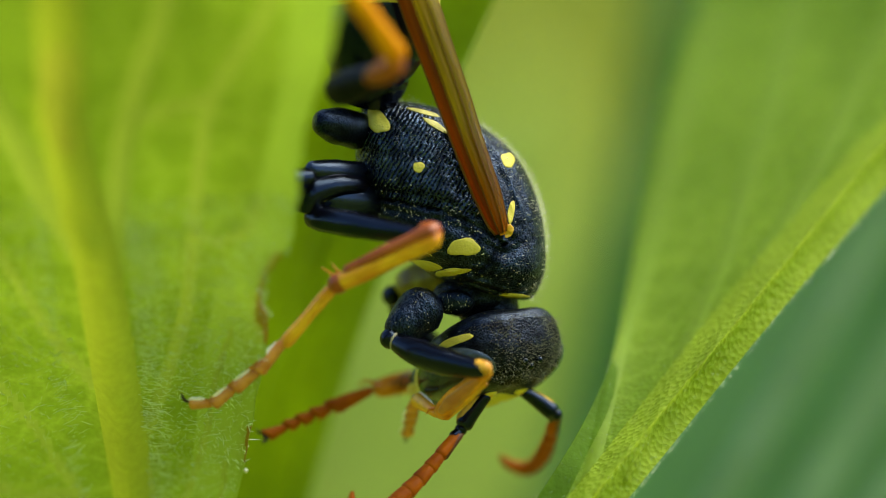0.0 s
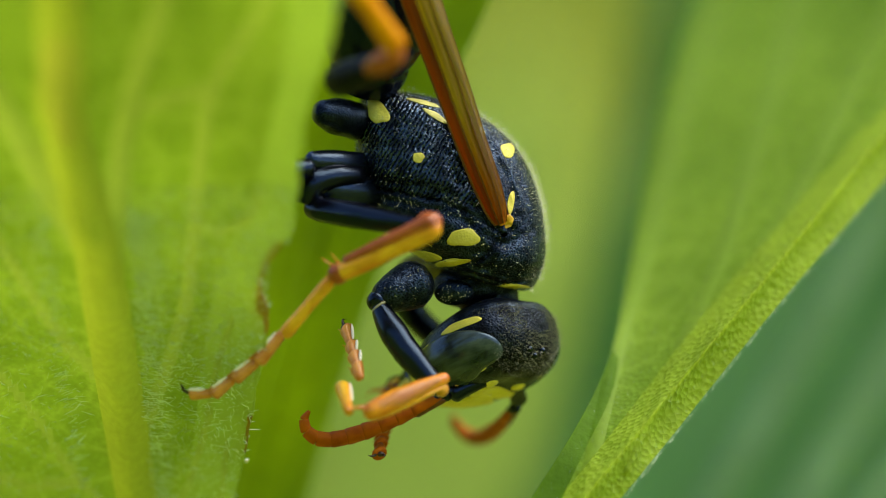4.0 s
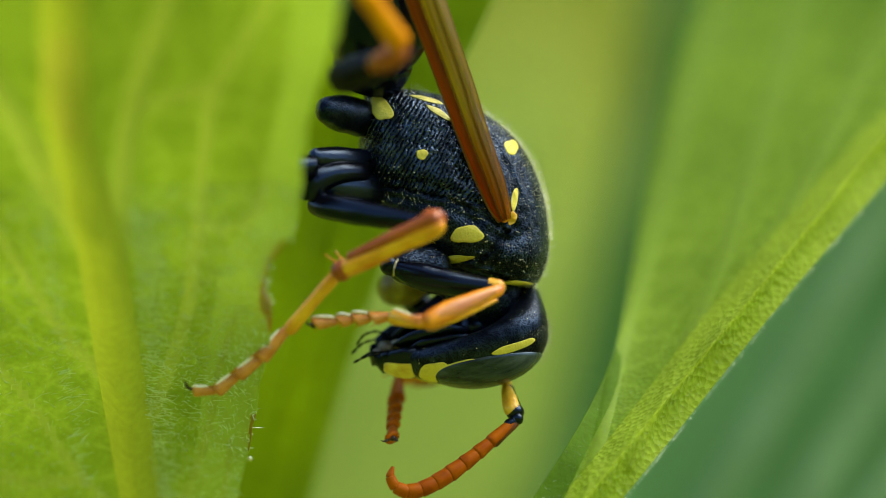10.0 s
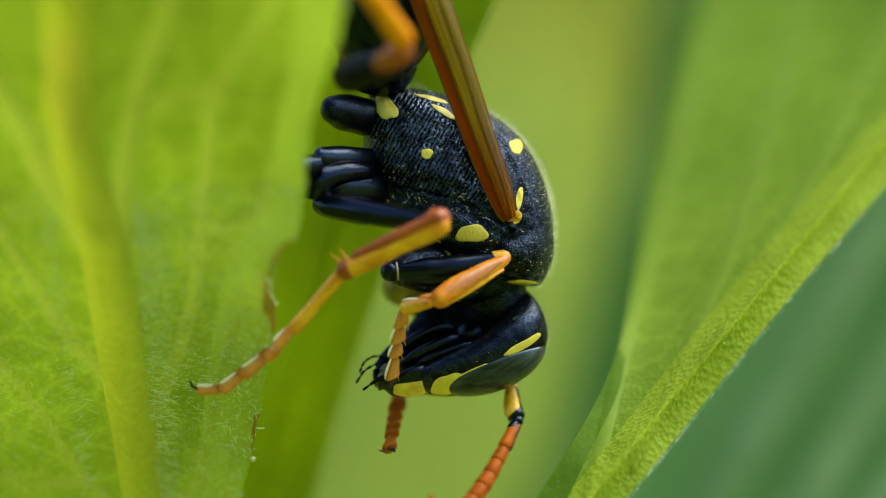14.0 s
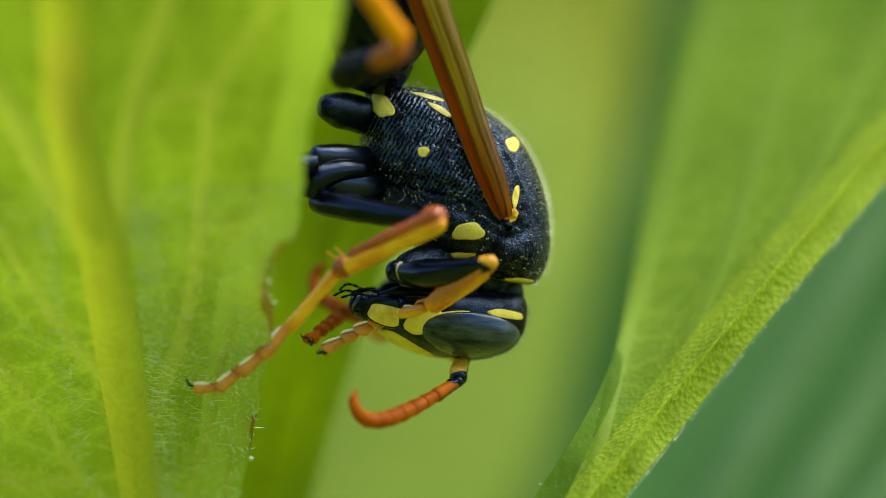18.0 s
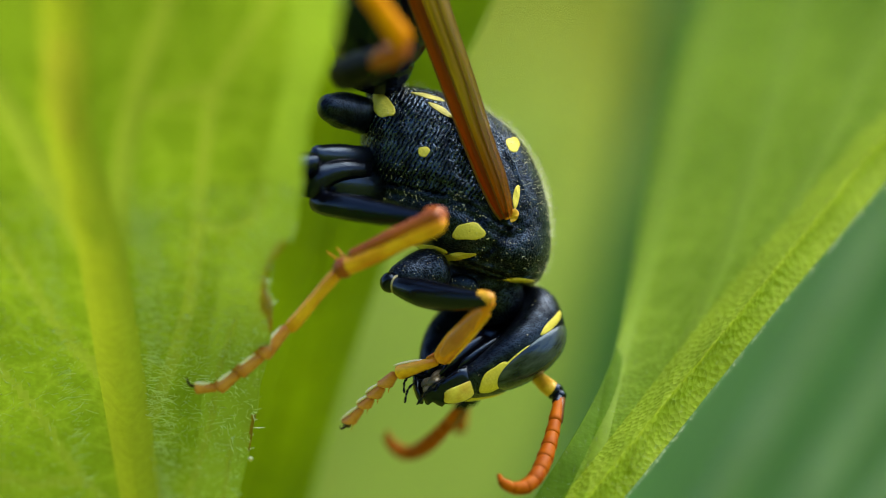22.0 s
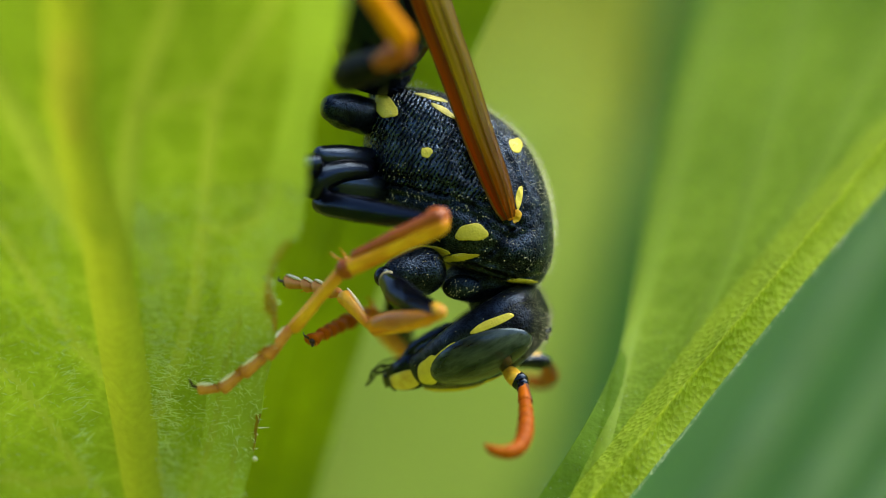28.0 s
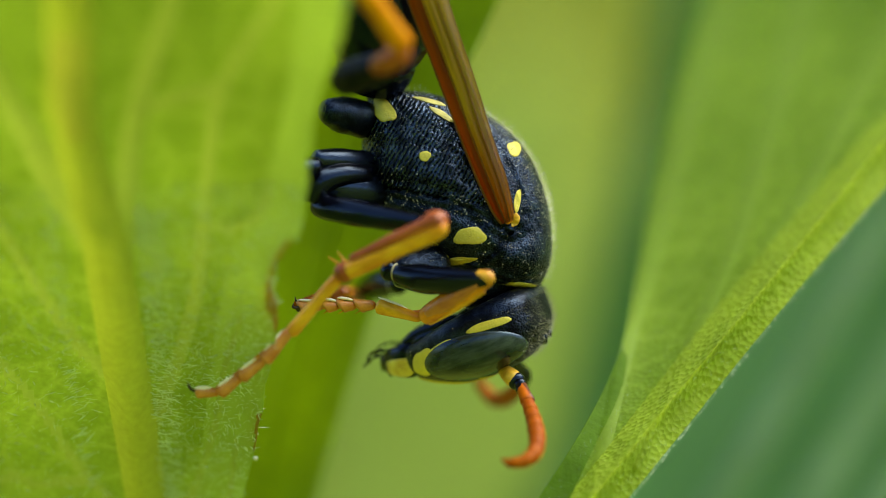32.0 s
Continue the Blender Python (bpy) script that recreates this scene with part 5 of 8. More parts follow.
def motions():
    walk(wasp, [
        (0, hang(-1.0, 5.0)), (0.5, hang(-3.0, 8.0)), (1, hang(-3.0, 9.0)), (1.5, hang(-2.5, 8.5)), (2, hang(-4.0, 8.5)), (2.5, hang(-4.5, 7.0)), 
        (3, hang(-5.0, 7.5)), (3.5, hang(-2.5, 6.0)), (5.5, hang(-2.5, 5.5)), (6, hang(-3.0, 7.0)), (6.5, hang(-3.0, 7.0)), (7, hang(-3.5, 5.5)), 
        (7.5, hang(-3.5, 4.5)), (8, hang(-1.5, 4.5)), (8.5, hang(-2.5, 3.0)), (9, hang(-1.5, 3.5)), (9.5, hang(-2.0, 3.5)), (10, hang(-2.0, 3.5)), 
        (10.5, hang(-2.0, 3.0)), (11, hang(-2.0, 3.5)), (11.5, hang(-1.5, 3.5)), (12, hang(-1.0, 1.0)), (12.5, hang(0.0, 0.0)), (13, hang(0.0, 0.0)), 
        (13.5, hang(1.5, 0.0)), (14, hang(1.0, 1.0)), (14.5, hang(1.5, -0.5)), (16.5, hang(0.0, 0.0)), (17, hang(-1.0, -1.0)), (17.5, hang(0.5, -2.5)), 
        (18, hang(-2.0, -1.5)), (18.5, hang(-2.5, -1.5)), (19, hang(-3.5, 0.0)), (19.5, hang(-3.5, 0.0)), (20, hang(-2.0, -0.5)), (20.5, hang(-0.5, -1.0)), 
        (21, hang(1.0, -1.0)), (21.5, hang(0.5, -2.0)), (22, hang(0.0, -2.0)), (22.5, hang(0.5, -2.0)), (23, hang(-1.0, -1.5)), (23.5, hang(0.0, -3.0)), 
        (24, hang(-1.0, -4.0)), (24.5, hang(-2.5, -2.5)), (25, hang(-2.5, -1.0)), (25.5, hang(-2.5, -1.0)), (27.5, hang(-3.5, -0.5)), (28, hang(-3.0, -0.5)), 
        (28.5, hang(-3.0, -0.5)), (29, hang(-2.5, 0.0)), (29.5, hang(-3.5, 1.5)), (30, hang(-6.0, 5.0)), (31, hang(-6.5, 7.0)), (32, hang(-7.0, 7.0)),
    ])
    walk(head, [
        (0, nod(0.77, 0.00, -3.14, 29.4, 18.4, 44)), (0.5, nod(0.50, 0.00, -3.22, 25.1, 15.2, 6.3)), (1, nod(0.28, 0.00, -3.10, 9.9, 1.2, -27.9)), 
        (1.5, nod(0.59, 0.00, -3.10, 39.1, -35.1, -51.4)), (2, nod(0.27, 0.00, -3.10, 24.6, -32.5, -13.7)), (2.5, nod(0.23, 0.00, -2.96, 16.1, -31.3, -13)), 
        (3, nod(0.16, 0.00, -2.88, 5.4, -25.9, -0.3)), (3.5, nod(0.64, 0.00, -3.05, 25.9, 18.5, 35.3)), (5.5, nod(0.79, 0.00, -3.40, 32.6, 26.8, 28.4)), 
        (6, nod(0.74, 0.00, -3.18, 28.2, 21, 27.2)), (6.5, nod(0.76, 0.00, -3.29, 35.5, 17.6, 15.9)), (7, nod(0.50, 0.00, -3.26, 20, 19.3, 15.6)), 
        (7.5, nod(0.74, 0.00, -2.96, 45.5, -54.2, -53.2)), (8, nod(0.76, 0.00, -3.15, 48.1, -37.1, -48.8)), (8.5, nod(0.97, 0.00, -3.11, 49.9, -38.3, -43.3)), 
        (9, nod(0.59, 0.00, -3.11, 29.6, -25.7, -14.6)), (9.5, nod(0.38, 0.00, -2.94, 21.1, -32.4, -5.4)), (10, nod(0.51, 0.00, -2.84, 14.8, -30.8, -2.6)), 
        (10.5, nod(0.29, 0.00, -2.77, 16.5, -33.5, -4.5)), (11, nod(0.68, 0.00, -3.00, 27.8, 8.1, 25.8)), (11.5, nod(0.58, 0.00, -3.27, 32.4, 9.9, 10.7)), 
        (12, nod(0.09, 0.00, -3.02, 5.7, -4.2, -31.4)), (12.5, nod(0.62, 0.00, -3.05, 42.6, -45.4, -48.2)), (13, nod(0.71, 0.00, -2.98, 40.7, -39.2, -33.6)), 
        (13.5, nod(0.77, 0.00, -2.92, 34.6, -37.5, -33)), (14, nod(0.34, 0.00, -3.00, 25.4, -33.7, -13.7)), (14.5, nod(0.24, 0.00, -2.81, 13.6, -33.3, -23.2)), 
        (16.5, nod(0.83, 0.00, -3.06, 34.1, 18.9, 26.6)), (17, nod(0.58, 0.00, -3.08, 24.1, 15.1, 11.2)), (17.5, nod(0.35, 0.00, -2.48, -9.9, -6.8, -2.9)), 
        (18, nod(-0.04, 0.00, -2.55, -6.4, -3.7, -27.7)), (18.5, nod(-0.06, 0.00, -2.36, -12.9, -4, -39.9)), (19, nod(0.34, 0.00, -2.85, 1.8, -1.1, 2.8)), 
        (19.5, nod(0.57, 0.00, -3.13, 25.8, 18.2, 13.4)), (20, nod(0.49, 0.00, -3.22, 29.6, 10.1, -0.1)), (20.5, nod(0.66, 0.00, -2.91, 35.9, -36.5, -58.4)), 
        (21, nod(0.79, 0.00, -3.20, 50.2, -42.6, -52)), (21.5, nod(0.99, 0.00, -3.07, 47.3, -36.2, -40.6)), (22, nod(0.73, 0.00, -3.11, 40.7, -33.8, -38.2)), 
        (22.5, nod(0.48, 0.00, -2.95, 34.2, -38.2, -19)), (23, nod(0.36, 0.00, -2.99, 22.8, -30.5, -9.4)), (23.5, nod(0.14, 0.00, -2.67, 0.9, -26.4, 6.7)), 
        (24, nod(0.56, 0.00, -2.86, 16.5, 4.6, 39.4)), (24.5, nod(0.56, 0.00, -2.90, 28.7, 21.3, 31.4)), (25, nod(0.70, 0.00, -3.07, 21.1, 14.3, 38.3)), 
        (25.5, nod(0.67, 0.00, -2.84, 0.9, -18.4, 60.1)), (27.5, nod(0.58, 0.00, -2.96, 16.4, 10.2, 24.7)), (28, nod(0.51, 0.00, -2.99, 25.9, -2.7, 11.9)), 
        (28.5, nod(0.46, 0.00, -2.80, 24.9, -9.1, 11.7)), (29, nod(0.55, 0.00, -2.91, 22.3, -2.4, 16.3)), (29.5, nod(0.58, 0.00, -2.84, 20.3, -5.9, 10.4)), 
        (30, nod(0.54, 0.00, -2.85, 19.6, -4.7, 16.4)), (31, nod(0.54, 0.00, -2.84, 19.1, -3.9, 16.6)), (32, nod(0.55, 0.00, -2.83, 19.1, -5, 16.9)),
    ])
    walk(near_leg[0], [
        (0.0, bone(-0.21, -0.87, -1.93, -1.09, -1.50, -2.74)), (0.5, bone(-0.18, -0.82, -1.75, -1.23, -1.50, -2.26)), 
        (1, bone(-0.27, -0.87, -1.81, -1.33, -1.50, -2.38)), (1.5, bone(-0.16, -0.80, -1.60, -1.32, -1.50, -1.68)), 
        (2, bone(-0.04, -0.74, -1.61, -1.14, -1.50, -1.77)), (2.5, bone(-0.27, -0.84, -1.59, -1.45, -1.50, -1.61)), 
        (3, bone(-0.05, -0.76, -1.66, -1.12, -1.50, -2.02)), (3.5, bone(-0.12, -0.80, -1.73, -1.15, -1.50, -2.25)), 
        (5.5, bone(-0.84, -1.00, -1.69, -2.09, -1.50, -1.83)), (6, bone(-0.14, -0.82, -1.80, -1.08, -1.50, -2.50)), 
        (6.5, bone(-0.18, -0.81, -1.66, -1.31, -1.50, -1.92)), (7, bone(-0.16, -0.80, -1.61, -1.30, -1.50, -1.74)), 
        (7.5, bone(-0.28, -0.87, -1.82, -1.32, -1.50, -2.39)), (8, bone(-0.10, -0.79, -1.72, -1.12, -1.50, -2.26)), 
        (8.5, bone(-0.07, -0.76, -1.62, -1.18, -1.50, -1.79)), (9, bone(-0.13, -0.79, -1.62, -1.26, -1.50, -1.76)), 
        (9.5, bone(-0.29, -0.85, -1.59, -1.47, -1.50, -1.60)), (10, bone(-0.04, -0.74, -1.57, -1.16, -1.50, -1.55)), 
        (10.5, bone(0.04, -0.69, -1.59, -1.03, -1.50, -1.71)), (11, bone(-0.03, -0.74, -1.58, -1.15, -1.50, -1.55)), 
        (11.5, bone(0.04, -0.69, -1.59, -1.03, -1.50, -1.71)), (12, bone(-0.08, -0.77, -1.64, -1.18, -1.50, -1.91)), 
        (12.5, bone(-0.27, -0.85, -1.75, -1.37, -1.50, -2.18)), (13, bone(-0.15, -0.80, -1.70, -1.23, -1.50, -2.13)), 
        (13.5, bone(-0.11, -0.78, -1.66, -1.21, -1.50, -1.99)), (14, bone(-0.11, -0.78, -1.60, -1.25, -1.50, -1.68)), 
        (14.5, bone(-0.04, -0.74, -1.62, -1.14, -1.50, -1.82)), (16.5, bone(-0.19, -0.81, -1.64, -1.34, -1.50, -1.82)), 
        (17, bone(-0.26, -0.85, -1.75, -1.35, -1.50, -2.20)), (17.5, bone(-0.20, -0.82, -1.64, -1.34, -1.50, -1.84)), 
        (18, bone(0.02, -0.71, -1.60, -1.07, -1.50, -1.71)), (18.5, bone(-0.10, -0.77, -1.61, -1.23, -1.50, -1.75)), 
        (19, bone(-0.16, -0.80, -1.65, -1.29, -1.50, -1.91)), (19.5, bone(-0.13, -0.79, -1.65, -1.25, -1.50, -1.91)), 
        (20, bone(-0.09, -0.77, -1.59, -1.23, -1.50, -1.64)), (20.5, bone(-0.17, -0.81, -1.68, -1.28, -1.50, -2.01)), 
        (21, bone(-0.32, -0.88, -1.83, -1.39, -1.50, -2.37)), (21.5, bone(-0.14, -0.79, -1.66, -1.25, -1.50, -1.93)), 
        (22, bone(-0.09, -0.77, -1.65, -1.19, -1.50, -1.94)), (22.5, bone(-0.08, -0.76, -1.63, -1.19, -1.50, -1.84)), 
        (23, bone(-0.02, -0.73, -1.60, -1.12, -1.50, -1.71)), (23.5, bone(-0.17, -0.80, -1.62, -1.32, -1.50, -1.76)), 
        (24, bone(0.00, -0.74, -1.69, -0.94, -1.50, -2.29)), (24.5, bone(-0.10, -0.79, -1.75, -1.06, -1.50, -2.38)), 
        (25, bone(-0.19, -0.84, -1.82, -1.16, -1.50, -2.48)), (25.5, bone(-0.20, -0.85, -1.85, -1.16, -1.50, -2.54)), 
        (27.5, bone(-0.45, -0.91, -1.63, -1.66, -1.50, -1.74)), (28, bone(-0.21, -0.82, -1.64, -1.36, -1.50, -1.81)), 
        (28.5, bone(-0.01, -0.73, -1.59, -1.12, -1.50, -1.65)), (29, bone(-0.08, -0.76, -1.60, -1.20, -1.50, -1.70)), 
        (29.5, bone(0.03, -0.70, -1.60, -1.05, -1.50, -1.73)), (30, bone(-0.03, -0.74, -1.59, -1.14, -1.50, -1.66)), 
        (31, bone(-0.06, -0.75, -1.59, -1.18, -1.50, -1.63)), (32, bone(-0.08, -0.76, -1.59, -1.21, -1.50, -1.63)),
    ])
    walk(near_leg[1], [
        (0.0, bone(-1.09, -1.50, -2.74, 0.85, -2.68, -3.33)), (0.5, bone(-1.23, -1.50, -2.26, 0.40, -2.90, -3.21)), 
        (1, bone(-1.33, -1.50, -2.38, 0.18, -3.24, -2.85)), (1.5, bone(-1.32, -1.50, -1.68, 0.71, -2.63, -2.02)), 
        (2, bone(-1.14, -1.50, -1.77, 0.97, -2.50, -1.49)), (2.5, bone(-1.45, -1.50, -1.61, 0.90, -1.50, -1.57)), 
        (3, bone(-1.12, -1.50, -2.02, 0.99, -2.45, -1.59)), (3.5, bone(-1.15, -1.50, -2.25, 0.53, -1.91, -3.84)), 
        (5.5, bone(-2.09, -1.50, -1.83, -1.55, -3.60, -2.73)), (6, bone(-1.08, -1.50, -2.50, 0.81, -2.90, -2.53)), 
        (6.5, bone(-1.31, -1.50, -1.92, 0.36, -3.06, -2.43)), (7, bone(-1.30, -1.50, -1.74, 0.64, -2.75, -1.29)), 
        (7.25, bone(-1.31, -1.50, -2.06, 0.48, -2.77, -2.90)), (7.5, bone(-1.32, -1.50, -2.39, -0.43, -2.78, -4.14)), 
        (8, bone(-1.12, -1.50, -2.26, 0.76, -2.88, -1.97)), (8.5, bone(-1.18, -1.50, -1.79, 0.85, -2.56, -2.31)), 
        (9, bone(-1.26, -1.50, -1.76, 0.79, -2.64, -1.64)), (9.5, bone(-1.47, -1.50, -1.60, 0.88, -1.50, -1.55)), 
        (10, bone(-1.16, -1.50, -1.55, 1.06, -2.12, -1.99)), (10.5, bone(-1.03, -1.50, -1.71, 1.09, -2.48, -1.97)), 
        (11, bone(-1.15, -1.50, -1.55, 0.80, -2.61, -2.27)), (11.5, bone(-1.03, -1.50, -1.71, 0.73, -3.02, -2.05)), 
        (12, bone(-1.18, -1.50, -1.91, 0.76, -2.78, -1.57)), (12.25, bone(-1.28, -1.50, -2.05, 0.41, -2.80, -3.04)), 
        (12.5, bone(-1.37, -1.50, -2.18, -0.74, -2.81, -4.02)), (13, bone(-1.23, -1.50, -2.13, 0.66, -2.81, -2.61)), 
        (13.5, bone(-1.21, -1.50, -1.99, 0.77, -2.76, -2.16)), (14, bone(-1.25, -1.50, -1.68, 1.08, -1.53, -1.40)), 
        (14.5, bone(-1.14, -1.50, -1.82, 0.98, -2.48, -2.08)), (16.5, bone(-1.34, -1.50, -1.82, 0.43, -3.05, -1.98)), 
        (17, bone(-1.35, -1.50, -2.20, 0.32, -3.12, -2.51)), (17.5, bone(-1.34, -1.50, -1.84, 0.74, -2.56, -2.10)), 
        (18, bone(-1.07, -1.50, -1.71, 0.87, -2.82, -1.54)), (18.5, bone(-1.23, -1.50, -1.75, 0.98, -2.28, -1.53)), 
        (19, bone(-1.29, -1.50, -1.91, 0.49, -2.99, -2.28)), (19.5, bone(-1.25, -1.50, -1.91, 0.61, -2.57, -2.87)), 
        (20, bone(-1.23, -1.50, -1.64, 0.66, -2.90, -1.74)), (20.5, bone(-1.28, -1.50, -2.01, 1.01, -1.50, -1.48)), 
        (20.75, bone(-1.33, -1.50, -2.19, 0.69, -2.09, -3.22)), (21, bone(-1.39, -1.50, -2.37, -0.59, -2.68, -4.24)), 
        (21.5, bone(-1.25, -1.50, -1.93, 0.52, -2.55, -3.07)), (22, bone(-1.19, -1.50, -1.94, 0.81, -2.69, -2.26)), 
        (22.5, bone(-1.19, -1.50, -1.84, 0.93, -2.50, -1.66)), (23, bone(-1.12, -1.50, -1.71, 1.10, -2.21, -1.43)), 
        (23.5, bone(-1.32, -1.50, -1.76, 0.98, -1.92, -1.49)), (24, bone(-0.94, -1.50, -2.29, 1.06, -2.51, -1.56)), 
        (24.5, bone(-1.06, -1.50, -2.38, 1.26, -1.50, -2.04)), (25, bone(-1.16, -1.50, -2.48, 1.19, -1.50, -2.43)), 
        (25.5, bone(-1.16, -1.50, -2.54, 1.19, -1.50, -2.54)), (26.5, bone(-1.41, -1.50, -2.14, 0.23, -2.43, -3.54)), 
        (27.5, bone(-1.66, -1.50, -1.74, -1.43, -3.37, -3.15)), (28, bone(-1.36, -1.50, -1.81, -0.22, -3.43, -2.52)), 
        (28.5, bone(-1.12, -1.50, -1.65, 0.51, -3.14, -2.09)), (29, bone(-1.20, -1.50, -1.70, 0.79, -2.72, -1.91)), 
        (29.5, bone(-1.05, -1.50, -1.73, 0.89, -2.83, -1.81)), (30, bone(-1.14, -1.50, -1.66, 0.85, -2.74, -1.76)), 
        (31, bone(-1.18, -1.50, -1.63, 0.82, -2.74, -1.74)), (32, bone(-1.21, -1.50, -1.63, 0.78, -2.73, -1.76)),
    ])
    walk(near_leg[2], [
        (0.0, bone(0.85, -2.68, -3.33, -0.13, -1.20, -4.24)), (0.5, bone(0.40, -2.90, -3.21, -0.68, -1.53, -4.19)), 
        (1, bone(0.18, -3.24, -2.85, -0.61, -1.67, -3.81)), (1.5, bone(0.71, -2.63, -2.02, -0.03, -1.25, -3.26)), 
        (2, bone(0.97, -2.50, -1.49, -0.19, -1.17, -2.44)), (2.25, bone(0.94, -2.00, -1.53, -0.76, -1.98, -2.59)), 
        (2.5, bone(0.90, -1.50, -1.57, -0.47, -2.80, -2.21)), (2.75, bone(0.95, -1.97, -1.58, 0.39, -1.99, -3.50)), 
        (3, bone(0.99, -2.45, -1.59, 1.82, -1.18, -2.90)), (3.25, bone(0.76, -2.18, -2.72, 0.28, -2.21, -4.66)), 
        (3.5, bone(0.53, -1.91, -3.84, -0.76, -3.25, -4.58)), (4.5, bone(-0.51, -2.76, -3.28, -2.33, -2.61, -4.09)), 
        (5.5, bone(-1.55, -3.60, -2.73, -2.65, -1.97, -3.08)), (6, bone(0.81, -2.90, -2.53, 0.21, -1.71, -4.02)), 
        (6.5, bone(0.36, -3.06, -2.43, -0.59, -1.67, -3.49)), (7, bone(0.64, -2.75, -1.29, 0.84, -2.74, -3.28)), 
        (7.5, bone(-0.43, -2.78, -4.14, 0.08, -1.91, -5.87)), (8, bone(0.76, -2.88, -1.97, 0.65, -2.16, -3.83)), 
        (8.5, bone(0.85, -2.56, -2.31, -0.29, -1.87, -3.80)), (9, bone(0.79, -2.64, -1.64, -0.15, -1.31, -2.81)), 
        (9.25, bone(0.83, -2.07, -1.60, -0.69, -2.07, -2.90)), (9.5, bone(0.88, -1.50, -1.55, -0.42, -2.83, -2.30)), 
        (10, bone(1.06, -2.12, -1.99, -0.51, -3.15, -2.67)), (10.5, bone(1.09, -2.48, -1.97, -0.32, -1.25, -2.68)), 
        (11, bone(0.80, -2.61, -2.27, -0.80, -1.50, -2.72)), (11.5, bone(0.73, -3.02, -2.05, -0.84, -2.00, -2.75)), 
        (12, bone(0.76, -2.78, -1.57, 0.92, -2.07, -3.43)), (12.5, bone(-0.74, -2.81, -4.02, -0.66, -1.81, -5.75)), 
        (13, bone(0.66, -2.81, -2.61, -0.21, -1.66, -4.00)), (13.5, bone(0.77, -2.76, -2.16, 0.04, -1.65, -3.65)), 
        (14, bone(1.08, -1.53, -1.40, -0.42, -2.51, -2.28)), (14.5, bone(0.98, -2.48, -2.08, -0.51, -1.31, -2.71)), 
        (16.5, bone(0.43, -3.05, -1.98, -0.18, -1.86, -3.47)), (17, bone(0.32, -3.12, -2.51, -0.67, -1.82, -3.67)), 
        (17.5, bone(0.74, -2.56, -2.10, -0.54, -1.20, -2.82)), (18, bone(0.87, -2.82, -1.54, -0.45, -1.60, -2.43)), 
        (18.5, bone(0.98, -2.28, -1.53, -0.42, -1.13, -2.37)), (19, bone(0.49, -2.99, -2.28, -0.61, -1.65, -3.28)), 
        (19.5, bone(0.61, -2.57, -2.87, -0.62, -1.06, -3.33)), (20, bone(0.66, -2.90, -1.74, -0.71, -1.74, -2.63)), 
        (20.25, bone(0.83, -2.20, -1.61, 0.28, -2.18, -3.53)), (20.5, bone(1.01, -1.50, -1.48, 1.71, -2.62, -2.98)), 
        (21, bone(-0.59, -2.68, -4.24, -0.12, -1.62, -5.88)), (21.5, bone(0.52, -2.55, -3.07, -0.45, -1.04, -3.97)), 
        (22, bone(0.81, -2.69, -2.26, -0.24, -1.50, -3.48)), (22.5, bone(0.93, -2.50, -1.66, -0.03, -1.26, -2.90)), 
        (23, bone(1.10, -2.21, -1.43, -0.39, -1.23, -2.33)), (23.25, bone(1.04, -2.07, -1.46, 0.17, -1.93, -3.26)), 
        (23.5, bone(0.98, -1.92, -1.49, 1.23, -2.64, -3.34)), (23.75, bone(1.02, -2.21, -1.53, 1.65, -1.78, -3.37)), 
        (24, bone(1.06, -2.51, -1.56, 1.68, -0.92, -2.62)), (24.25, bone(1.16, -2.00, -1.80, 1.84, -1.96, -3.68)), 
        (24.5, bone(1.26, -1.50, -2.04, 1.48, -3.00, -3.34)), (25, bone(1.19, -1.50, -2.43, 0.93, -2.94, -3.79)), 
        (25.5, bone(1.19, -1.50, -2.54, 1.11, -3.02, -3.84)), (26.5, bone(-0.12, -2.43, -2.85, -1.47, -2.38, -4.32)), 
        (27.5, bone(-1.43, -3.37, -3.15, -2.58, -1.74, -3.31)), (28, bone(-0.22, -3.43, -2.52, -1.63, -2.04, -2.77)), 
        (28.5, bone(0.51, -3.14, -2.09, -0.99, -1.97, -2.69)), (29, bone(0.79, -2.72, -1.91, -0.69, -1.56, -2.58)), 
        (29.5, bone(0.89, -2.83, -1.81, -0.51, -1.64, -2.61)), (30, bone(0.85, -2.74, -1.76, -0.52, -1.55, -2.60)), 
        (31, bone(0.82, -2.74, -1.74, -0.56, -1.55, -2.57)), (32, bone(0.78, -2.73, -1.76, -0.59, -1.52, -2.56)),
    ])
